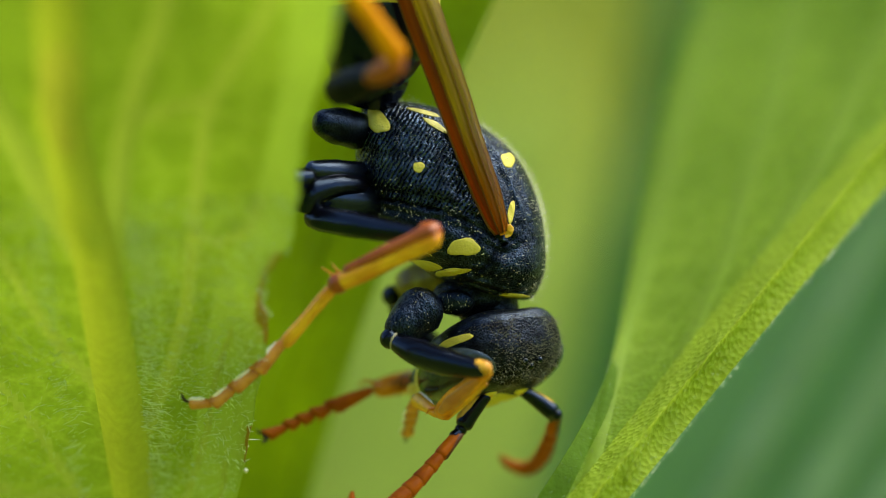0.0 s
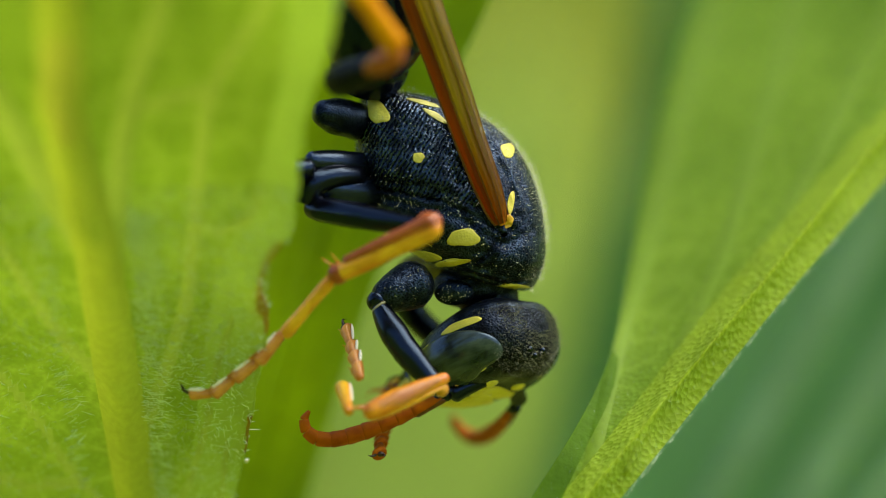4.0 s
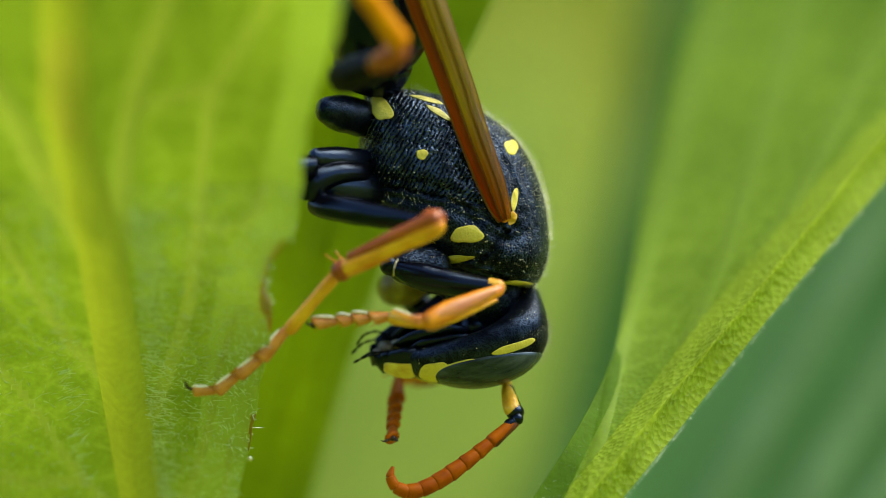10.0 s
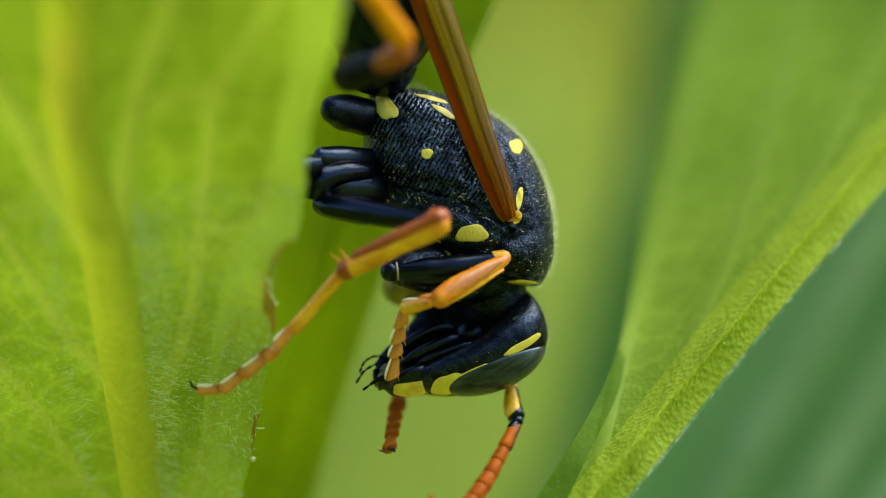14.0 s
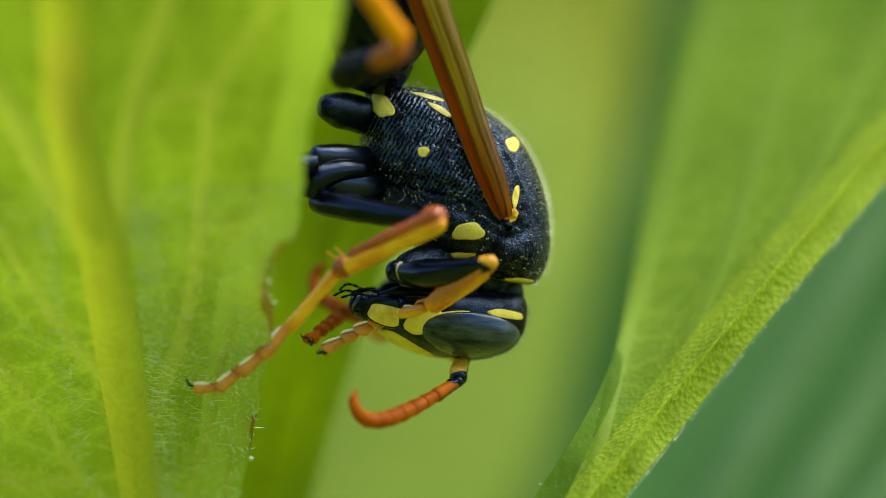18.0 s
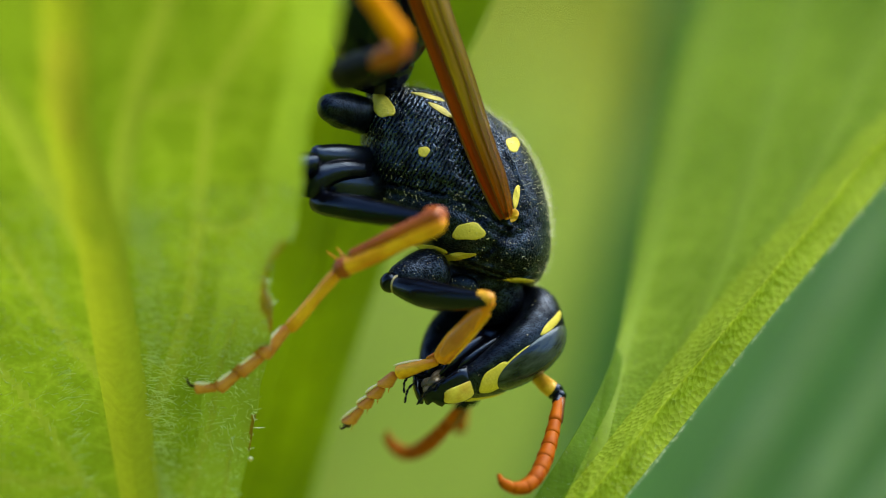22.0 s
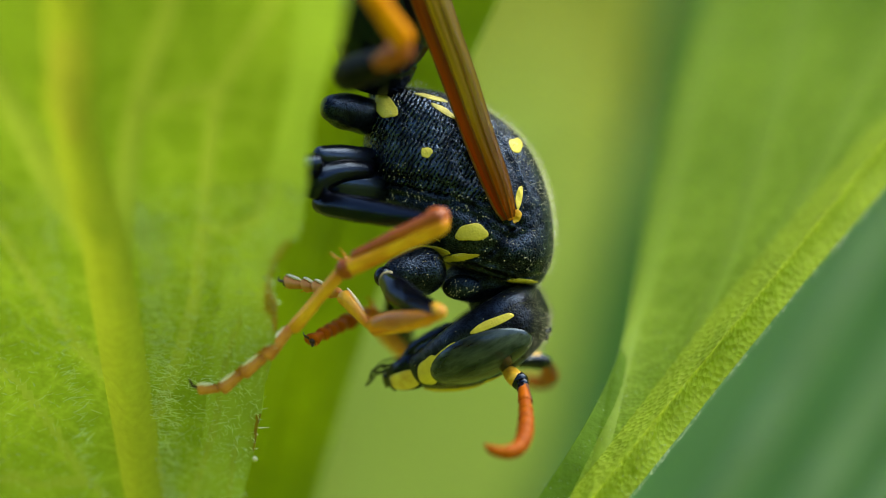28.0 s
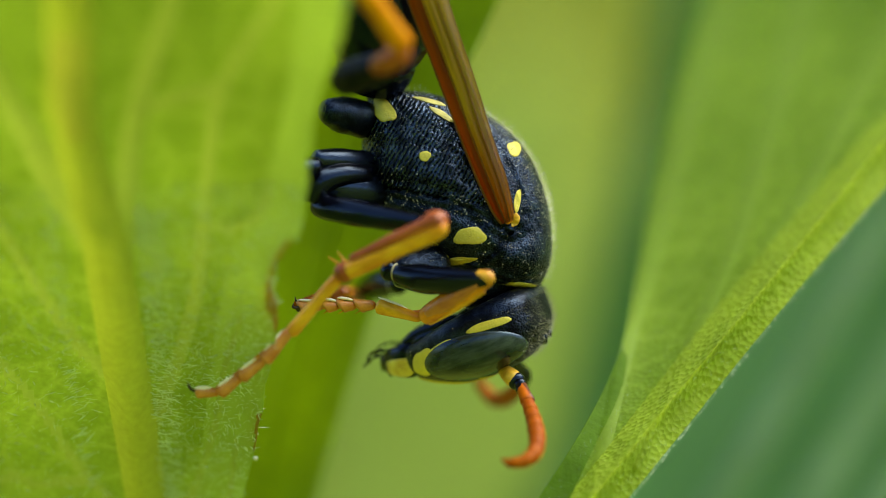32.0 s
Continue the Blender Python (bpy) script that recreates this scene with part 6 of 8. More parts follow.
    walk(near_leg[3], [
        (0.0, bone(-0.13, -1.20, -4.24, -0.59, -0.36, -3.95)), (0.25, bone(-0.41, -1.36, -4.21, -0.85, -0.48, -4.33)), 
        (0.5, bone(-0.68, -1.53, -4.19, -0.84, -0.60, -4.49)), (1, bone(-0.61, -1.67, -3.81, -0.71, -0.73, -4.15)), 
        (1.25, bone(-0.32, -1.46, -3.54, -0.95, -0.99, -4.15)), (1.5, bone(-0.03, -1.25, -3.26, -1.00, -1.24, -3.54)), 
        (2, bone(-0.19, -1.17, -2.44, -0.92, -0.71, -2.95)), (2.5, bone(-0.47, -2.80, -2.21, -0.99, -2.02, -2.57)), 
        (3, bone(1.82, -1.18, -2.90, 1.90, -0.76, -3.80)), (3.17, bone(0.96, -1.87, -3.46, 0.28, -1.36, -3.99)), 
        (3.33, bone(0.10, -2.56, -4.02, -0.66, -1.96, -3.77)), (3.5, bone(-0.76, -3.25, -4.58, -0.95, -2.56, -3.88)), 
        (5.5, bone(-2.65, -1.97, -3.08, -2.78, -1.02, -2.81)), (5.75, bone(-1.22, -1.84, -3.55, -1.63, -0.93, -3.60)), 
        (6, bone(0.21, -1.71, -4.02, 0.10, -0.84, -4.51)), (6.5, bone(-0.59, -1.67, -3.49, -1.39, -1.19, -3.87)), 
        (7, bone(0.84, -2.74, -3.28, 0.86, -2.09, -4.04)), (7.5, bone(0.08, -1.91, -5.87, 0.09, -1.01, -6.30)), 
        (8, bone(0.65, -2.16, -3.83, 0.53, -1.75, -4.73)), (8.5, bone(-0.29, -1.87, -3.80, -0.73, -1.34, -4.53)), 
        (9, bone(-0.15, -1.31, -2.81, -0.59, -0.67, -3.44)), (9.5, bone(-0.42, -2.83, -2.30, -1.02, -2.06, -2.13)), 
        (10, bone(-0.51, -3.15, -2.67, -1.12, -2.37, -2.54)), (10.5, bone(-0.32, -1.25, -2.68, -1.03, -0.55, -2.69)), 
        (11, bone(-0.80, -1.50, -2.72, -1.43, -0.76, -2.46)), (11.5, bone(-0.84, -2.00, -2.75, -1.64, -1.43, -2.94)), 
        (11.75, bone(0.04, -2.04, -3.09, -0.50, -1.54, -3.77)), (12, bone(0.92, -2.07, -3.43, 0.91, -1.64, -4.33)), 
        (12.5, bone(-0.66, -1.81, -5.75, -0.67, -0.91, -6.18)), (12.75, bone(-0.44, -1.74, -4.87, -0.87, -1.28, -5.65)), 
        (13, bone(-0.21, -1.66, -4.00, -1.06, -1.65, -4.53)), (13.5, bone(0.04, -1.65, -3.65, -0.57, -1.64, -4.45)), 
        (14, bone(-0.42, -2.51, -2.28, -0.97, -1.68, -2.40)), (14.5, bone(-0.51, -1.31, -2.71, -1.23, -0.63, -2.54)), 
        (16.5, bone(-0.18, -1.86, -3.47, -0.62, -1.01, -3.77)), (17, bone(-0.67, -1.82, -3.67, -1.07, -0.98, -4.04)), 
        (17.5, bone(-0.54, -1.20, -2.82, -1.52, -1.01, -2.83)), (18, bone(-0.45, -1.60, -2.43, -1.18, -0.94, -2.61)), 
        (18.5, bone(-0.42, -1.13, -2.37, -1.05, -0.37, -2.56)), (19, bone(-0.61, -1.65, -3.28, -1.39, -1.05, -3.42)), 
        (19.5, bone(-0.62, -1.06, -3.33, -1.08, -0.17, -3.35)), (20, bone(-0.71, -1.74, -2.63, -1.44, -1.07, -2.70)), 
        (20.5, bone(1.71, -2.62, -2.98, 1.54, -1.92, -3.67)), (21, bone(-0.12, -1.62, -5.88, -0.16, -0.71, -6.29)), 
        (21.5, bone(-0.45, -1.04, -3.97, -1.25, -0.58, -4.35)), (22, bone(-0.24, -1.50, -3.48, -1.07, -1.01, -3.73)), 
        (22.5, bone(-0.03, -1.26, -2.90, -0.56, -0.70, -3.54)), (23, bone(-0.39, -1.23, -2.33, -1.01, -0.46, -2.51)), 
        (23.25, bone(0.42, -1.93, -2.83, -0.19, -1.55, -3.53)), (23.5, bone(1.23, -2.64, -3.34, 1.08, -2.64, -4.33)), 
        (24, bone(1.68, -0.92, -2.62, 1.87, -0.09, -3.13)), (24.5, bone(1.48, -3.00, -3.34, 1.58, -2.07, -3.68)), 
        (25, bone(0.93, -2.94, -3.79, 0.78, -2.19, -4.44)), (25.5, bone(1.11, -3.02, -3.84, 0.70, -2.33, -4.44)), 
        (26.5, bone(-0.73, -2.38, -3.58, -1.29, -1.56, -3.47)), (27.5, bone(-2.58, -1.74, -3.31, -2.65, -0.78, -3.04)), 
        (28, bone(-1.63, -2.04, -2.77, -2.20, -1.52, -2.14)), (28.5, bone(-0.99, -1.97, -2.69, -1.64, -1.24, -2.46)), 
        (29, bone(-0.69, -1.56, -2.58, -1.43, -1.04, -2.15)), (29.5, bone(-0.51, -1.64, -2.61, -1.31, -1.07, -2.44)), 
        (30, bone(-0.52, -1.55, -2.60, -1.47, -1.54, -2.27)), (31, bone(-0.56, -1.55, -2.57, -1.46, -1.19, -2.30)), 
        (32, bone(-0.59, -1.52, -2.56, -1.49, -1.17, -2.30)),
    ])
    walk(near_leg[4], [
        (0.0, bone(-0.59, -0.36, -3.95, -0.75, 0.94, -4.69)), (0.5, bone(-0.84, -0.60, -4.49, -0.89, 0.85, -4.91)), 
        (1, bone(-0.71, -0.73, -4.15, -0.67, 0.71, -4.54)), (1.25, bone(-0.85, -0.99, -3.84, -1.40, -0.07, -4.90)), 
        (1.5, bone(-1.00, -1.24, -3.54, -2.26, -0.86, -4.26)), (2, bone(-0.92, -0.71, -2.95, -0.99, 0.42, -3.92)), 
        (2.5, bone(-0.99, -2.02, -2.57, -1.27, -0.79, -3.38)), (3, bone(1.90, -0.76, -3.80, 2.37, -0.75, -5.23)), 
        (3.25, bone(0.47, -1.66, -3.84, -0.56, -1.22, -4.83)), (3.5, bone(-0.95, -2.56, -3.88, -2.08, -1.69, -3.45)), 
        (4.5, bone(-1.86, -1.79, -3.34, -2.10, -0.66, -2.38)), (5.5, bone(-2.78, -1.02, -2.81, -2.39, 0.36, -2.37)), 
        (5.75, bone(-1.34, -0.93, -3.66, -0.88, 0.48, -3.87)), (6, bone(0.10, -0.84, -4.51, 0.04, 0.60, -4.91)), 
        (6.5, bone(-1.39, -1.19, -3.87, -2.29, -0.19, -4.52)), (7, bone(0.86, -2.09, -4.04, 0.92, -1.42, -5.38)), 
        (7.5, bone(0.09, -1.01, -6.30, 0.01, 0.36, -6.91)), (8, bone(0.53, -1.75, -4.73, 0.68, -0.85, -5.93)), 
        (8.5, bone(-0.73, -1.34, -4.53, -1.22, -0.54, -5.70)), (9, bone(-0.59, -0.67, -3.44, -1.16, 0.37, -4.36)), 
        (9.5, bone(-1.02, -2.06, -2.13, -1.74, -0.95, -2.84)), (10, bone(-1.12, -2.37, -2.54, -2.61, -2.34, -2.69)), 
        (10.5, bone(-1.03, -0.55, -2.69, -2.38, 0.08, -2.88)), (11, bone(-1.43, -0.76, -2.46, -2.18, 0.41, -1.91)), 
        (11.5, bone(-1.64, -1.43, -2.94, -3.07, -1.29, -3.39)), (11.75, bone(-0.37, -1.54, -3.64, -1.09, -0.99, -4.83)), 
        (12, bone(0.91, -1.64, -4.33, 1.10, -0.69, -5.47)), (12.5, bone(-0.67, -0.91, -6.18, -1.02, 0.33, -6.95)), 
        (13, bone(-1.06, -1.65, -4.53, -1.99, -1.64, -5.71)), (13.5, bone(-0.57, -1.64, -4.45, -0.77, -1.25, -5.88)), 
        (14, bone(-0.97, -1.68, -2.40, -1.20, -1.16, -3.78)), (14.25, bone(-1.10, -1.16, -2.47, -2.15, -0.49, -3.31)), 
        (14.5, bone(-1.23, -0.63, -2.54, -2.49, 0.18, -2.47)), (16.5, bone(-0.62, -1.01, -3.77, -1.43, 0.21, -4.08)), 
        (17, bone(-1.07, -0.98, -4.04, -1.31, 0.22, -4.91)), (17.5, bone(-1.52, -1.01, -2.83, -2.43, 0.12, -3.20)), 
        (18, bone(-1.18, -0.94, -2.61, -2.47, -0.59, -3.29)), (18.5, bone(-1.05, -0.37, -2.56, -2.14, 0.56, -3.02)), 
        (19, bone(-1.39, -1.05, -3.42, -2.13, -0.16, -4.38)), (19.5, bone(-1.08, -0.17, -3.35, -1.62, 0.59, -4.52)), 
        (20, bone(-1.44, -1.07, -2.70, -2.46, -0.07, -3.16)), (20.25, bone(0.05, -1.49, -3.18, -0.62, -0.99, -4.43)), 
        (20.5, bone(1.54, -1.92, -3.67, 1.79, -1.90, -5.15)), (21, bone(-0.16, -0.71, -6.29, -0.22, 0.53, -7.13)), 
        (21.5, bone(-1.25, -0.58, -4.35, -2.39, -0.57, -5.32)), (22, bone(-1.07, -1.01, -3.73, -2.03, -0.46, -4.74)), 
        (22.5, bone(-0.56, -0.70, -3.54, -0.93, 0.59, -4.20)), (23, bone(-1.01, -0.46, -2.51, -1.19, 0.36, -3.75)), 
        (23.5, bone(1.08, -2.64, -4.33, 0.89, -1.65, -5.45)), (24, bone(1.87, -0.09, -3.13, 2.89, 0.80, -3.78)), 
        (24.5, bone(1.58, -2.07, -3.68, 2.11, -1.16, -4.75)), (25, bone(0.78, -2.19, -4.44, 0.95, -1.02, -5.36)), 
        (25.5, bone(0.70, -2.33, -4.44, 0.12, -2.32, -5.83)), (26.17, bone(-0.42, -1.81, -3.98, 0.33, -1.33, -5.18)), 
        (26.83, bone(-1.53, -1.30, -3.51, -0.38, -0.34, -3.58)), (27.5, bone(-2.65, -0.78, -3.04, -2.36, 0.65, -2.70)), 
        (27.75, bone(-2.43, -1.15, -2.59, -2.73, 0.07, -1.77)), (28, bone(-2.20, -1.52, -2.14, -3.30, -0.52, -1.93)), 
        (28.5, bone(-1.64, -1.24, -2.46, -2.98, -0.83, -1.93)), (29, bone(-1.43, -1.04, -2.15, -2.56, -0.31, -1.49)), 
        (29.5, bone(-1.31, -1.07, -2.44, -2.74, -0.64, -2.62)), (30, bone(-1.47, -1.54, -2.27, -2.76, -0.78, -2.39)), 
        (31, bone(-1.46, -1.19, -2.30, -2.95, -1.19, -2.46)), (32, bone(-1.49, -1.17, -2.30, -2.99, -1.17, -2.35)),
    ])
    walk(far_leg[0], [
        (0.0, bone(0.35, 0.63, -1.50, -0.85, 1.20, -1.72)), (0.5, bone(0.35, 0.63, -1.50, -0.85, 1.20, -1.72)), 
        (1, bone(0.35, 0.63, -1.50, -0.85, 1.20, -1.72)), (1.5, bone(0.35, 0.63, -1.50, -0.85, 1.20, -1.72)), 
        (2, bone(-0.10, 0.63, -1.62, -1.48, 1.20, -2.18)), (2.5, bone(-0.10, 0.63, -1.62, -1.48, 1.20, -2.18)), 
        (3, bone(-0.10, 0.63, -1.62, -1.48, 1.20, -2.18)), (3.5, bone(0.35, 0.63, -1.50, -0.85, 1.20, -1.72)), 
        (5.5, bone(0.35, 0.63, -1.50, -0.85, 1.20, -1.72)), (6, bone(0.35, 0.63, -1.50, -0.85, 1.20, -1.72)), 
        (6.5, bone(0.35, 0.63, -1.50, -0.85, 1.20, -1.72)), (7, bone(0.35, 0.63, -1.50, -0.85, 1.20, -1.72)), 
        (7.5, bone(0.35, 0.63, -1.50, -0.85, 1.20, -1.72)), (8, bone(0.35, 0.63, -1.50, -0.85, 1.20, -1.72)), 
        (8.5, bone(0.35, 0.63, -1.50, -0.85, 1.20, -1.72)), (9, bone(-0.10, 0.63, -1.62, -1.48, 1.20, -2.18)), 
        (9.5, bone(-0.10, 0.63, -1.62, -1.48, 1.20, -2.18)), (10, bone(-0.10, 0.63, -1.62, -1.48, 1.20, -2.18)), 
        (10.5, bone(-0.10, 0.63, -1.62, -1.48, 1.20, -2.18)), (11, bone(-0.10, 0.63, -1.62, -1.48, 1.20, -2.18)), 
        (11.5, bone(-0.10, 0.63, -1.62, -1.48, 1.20, -2.18)), (12, bone(0.35, 0.63, -1.50, -0.85, 1.20, -1.72)), 
        (12.5, bone(0.35, 0.63, -1.50, -0.85, 1.20, -1.72)), (13, bone(0.35, 0.63, -1.50, -0.85, 1.20, -1.72)), 
        (13.5, bone(0.35, 0.63, -1.50, -0.85, 1.20, -1.72)), (14, bone(-0.10, 0.63, -1.62, -1.48, 1.20, -2.18)), 
        (14.5, bone(-0.10, 0.63, -1.62, -1.48, 1.20, -2.18)), (16.5, bone(0.35, 0.63, -1.50, -0.85, 1.20, -1.72)), 
        (17, bone(0.35, 0.63, -1.50, -0.85, 1.20, -1.72)), (17.5, bone(0.35, 0.63, -1.50, -0.85, 1.20, -1.72)), 
        (18, bone(0.35, 0.63, -1.50, -0.85, 1.20, -1.72)), (18.5, bone(0.35, 0.63, -1.50, -0.85, 1.20, -1.72)), 
        (19, bone(0.35, 0.63, -1.50, -0.85, 1.20, -1.72)), (19.5, bone(0.35, 0.63, -1.50, -0.85, 1.20, -1.72)), 
        (20, bone(0.35, 0.63, -1.50, -0.85, 1.20, -1.72)), (20.5, bone(0.35, 0.63, -1.50, -0.85, 1.20, -1.72)), 
        (21, bone(0.35, 0.63, -1.50, -0.85, 1.20, -1.72)), (21.5, bone(0.35, 0.63, -1.50, -0.85, 1.20, -1.72)), 
        (22, bone(0.35, 0.63, -1.50, -0.85, 1.20, -1.72)), (22.5, bone(0.35, 0.63, -1.50, -0.85, 1.20, -1.72)), 
        (23, bone(-0.10, 0.63, -1.62, -1.48, 1.20, -2.18)), (23.5, bone(-0.10, 0.63, -1.62, -1.48, 1.20, -2.18)), 
        (24, bone(0.35, 0.63, -1.50, -0.85, 1.20, -1.72)), (24.5, bone(0.35, 0.63, -1.50, -0.85, 1.20, -1.72)), 
        (25, bone(0.35, 0.63, -1.50, -0.85, 1.20, -1.72)), (25.5, bone(0.35, 0.63, -1.50, -0.85, 1.20, -1.72)), 
        (27.5, bone(0.35, 0.63, -1.50, -0.85, 1.20, -1.72)), (28, bone(0.35, 0.63, -1.50, -0.85, 1.20, -1.72)), 
        (28.5, bone(0.35, 0.63, -1.50, -0.85, 1.20, -1.72)), (29, bone(0.35, 0.63, -1.50, -0.85, 1.20, -1.72)), 
        (29.5, bone(0.35, 0.63, -1.50, -0.85, 1.20, -1.72)), (30, bone(0.35, 0.63, -1.50, -0.85, 1.20, -1.72)), 
        (31, bone(0.35, 0.63, -1.50, -0.85, 1.20, -1.72)), (32, bone(0.35, 0.63, -1.50, -0.85, 1.20, -1.72)),
    ])
    walk(far_leg[1], [
        (0.0, bone(-1.08, 1.20, -1.91, 0.28, 2.32, -3.46)), (0.5, bone(-1.08, 1.20, -1.91, 0.23, 2.52, -3.34)), 
        (1, bone(-1.08, 1.20, -1.91, -0.95, 2.98, -3.44)), (1.5, bone(-1.08, 1.20, -1.91, 0.74, 2.14, -3.05)), 
        (2, bone(-1.08, 1.20, -1.91, 0.93, 2.14, -2.66)), (2.5, bone(-1.08, 1.20, -1.91, 0.48, 2.18, -3.36)), 
        (3, bone(-1.08, 1.20, -1.91, 0.84, 2.19, -2.82)), (3.5, bone(-1.08, 1.20, -1.91, 0.34, 2.15, -3.51)), 
        (5.5, bone(-1.08, 1.20, -1.91, 0.75, 2.32, -2.86)), (6, bone(-1.08, 1.20, -1.91, 0.76, 2.19, -2.97)), 
        (6.5, bone(-1.08, 1.20, -1.91, 0.54, 2.15, -3.32)), (7, bone(-1.08, 1.20, -1.91, 0.73, 2.41, -2.79)), 
        (7.5, bone(-1.08, 1.20, -1.91, 0.63, 2.07, -3.26)), (8, bone(-1.08, 1.20, -1.91, -0.13, 2.60, -3.54)), 
        (8.5, bone(-1.08, 1.20, -1.91, 0.90, 2.09, -2.79)), (9, bone(-1.08, 1.20, -1.91, 0.93, 2.14, -2.65)), 
        (9.5, bone(-1.08, 1.20, -1.91, 0.39, 2.21, -3.43)), (10, bone(-1.08, 1.20, -1.91, 0.63, 2.26, -3.11)), 
        (10.5, bone(-1.08, 1.20, -1.91, 0.95, 2.20, -2.53)), (11, bone(-1.08, 1.20, -1.91, 0.68, 2.37, -2.93)), 
        (11.5, bone(-1.08, 1.20, -1.91, 0.93, 2.32, -1.47)), (12, bone(-1.08, 1.20, -1.91, 1.06, 2.16, -2.00)), 
        (12.5, bone(-1.08, 1.20, -1.91, 0.03, 2.51, -3.51)), (13, bone(-1.08, 1.20, -1.91, 0.21, 2.57, -3.31)), 
        (13.5, bone(-1.08, 1.20, -1.91, 0.59, 2.34, -3.10)), (14, bone(-1.08, 1.20, -1.91, 0.58, 2.24, -3.20)), 
        (14.5, bone(-1.08, 1.20, -1.91, 0.95, 2.27, -2.38)), (15.5, bone(-1.08, 1.20, -1.91, -0.13, 2.69, -3.45)), 
        (16.5, bone(-1.08, 1.20, -1.91, -1.41, 3.11, -3.24)), (17, bone(-1.08, 1.20, -1.91, -1.03, 3.01, -3.40)), 
        (17.5, bone(-1.08, 1.20, -1.91, -1.02, 2.95, -3.47)), (18, bone(-1.08, 1.20, -1.91, -1.40, 3.18, -3.14)), 
        (18.5, bone(-1.08, 1.20, -1.91, -0.97, 2.99, -3.43)), (19, bone(-1.08, 1.20, -1.91, -0.60, 2.71, -3.64)), 
        (19.5, bone(-1.08, 1.20, -1.91, 0.28, 2.33, -3.45)), (19.75, bone(-1.08, 1.20, -1.91, 0.51, 2.74, -1.13)), 
        (20, bone(-1.08, 1.20, -1.91, -1.32, 3.15, -0.61)), (20.25, bone(-1.08, 1.20, -1.91, 0.31, 2.64, -0.67)), 
        (20.5, bone(-1.08, 1.20, -1.91, 0.98, 2.13, -2.54)), (21, bone(-1.08, 1.20, -1.91, 0.57, 2.20, -3.24)), 
        (21.5, bone(-1.08, 1.20, -1.91, 0.74, 2.28, -2.92)), (22, bone(-1.08, 1.20, -1.91, 0.99, 2.17, -2.44)), 
        (22.5, bone(-1.08, 1.20, -1.91, 0.87, 2.21, -2.74)), (23, bone(-1.08, 1.20, -1.91, 0.56, 2.22, -3.25)), 
        (23.5, bone(-1.08, 1.20, -1.91, 0.78, 2.12, -3.01)), (24, bone(-1.08, 1.20, -1.91, 0.87, 2.26, -2.65)), 
        (24.5, bone(-1.08, 1.20, -1.91, 0.75, 2.36, -2.81)), (25, bone(-1.08, 1.20, -1.91, 0.92, 2.25, -2.55)), 
        (25.5, bone(-1.08, 1.20, -1.91, 0.86, 2.31, -2.63)), (26.5, bone(-1.08, 1.20, -1.91, -0.76, 2.83, -3.56)), 
        (27.5, bone(-1.08, 1.20, -1.91, -1.77, 3.36, -2.54)), (28, bone(-1.08, 1.20, -1.91, -0.90, 2.94, -3.48)), 
        (28.5, bone(-1.08, 1.20, -1.91, -0.12, 3.24, -2.57)), (28.75, bone(-1.08, 1.20, -1.91, -0.72, 3.23, -3.04)), 
        (29, bone(-1.08, 1.20, -1.91, -1.49, 3.22, -3.04)), (29.5, bone(-1.08, 1.20, -1.91, -1.90, 3.38, -2.22)), 
        (30, bone(-1.08, 1.20, -1.91, -1.91, 3.37, -2.28)), (31, bone(-1.08, 1.20, -1.91, -1.92, 3.37, -2.24)), 
        (32, bone(-1.08, 1.20, -1.91, -1.94, 3.37, -2.21)),
    ])
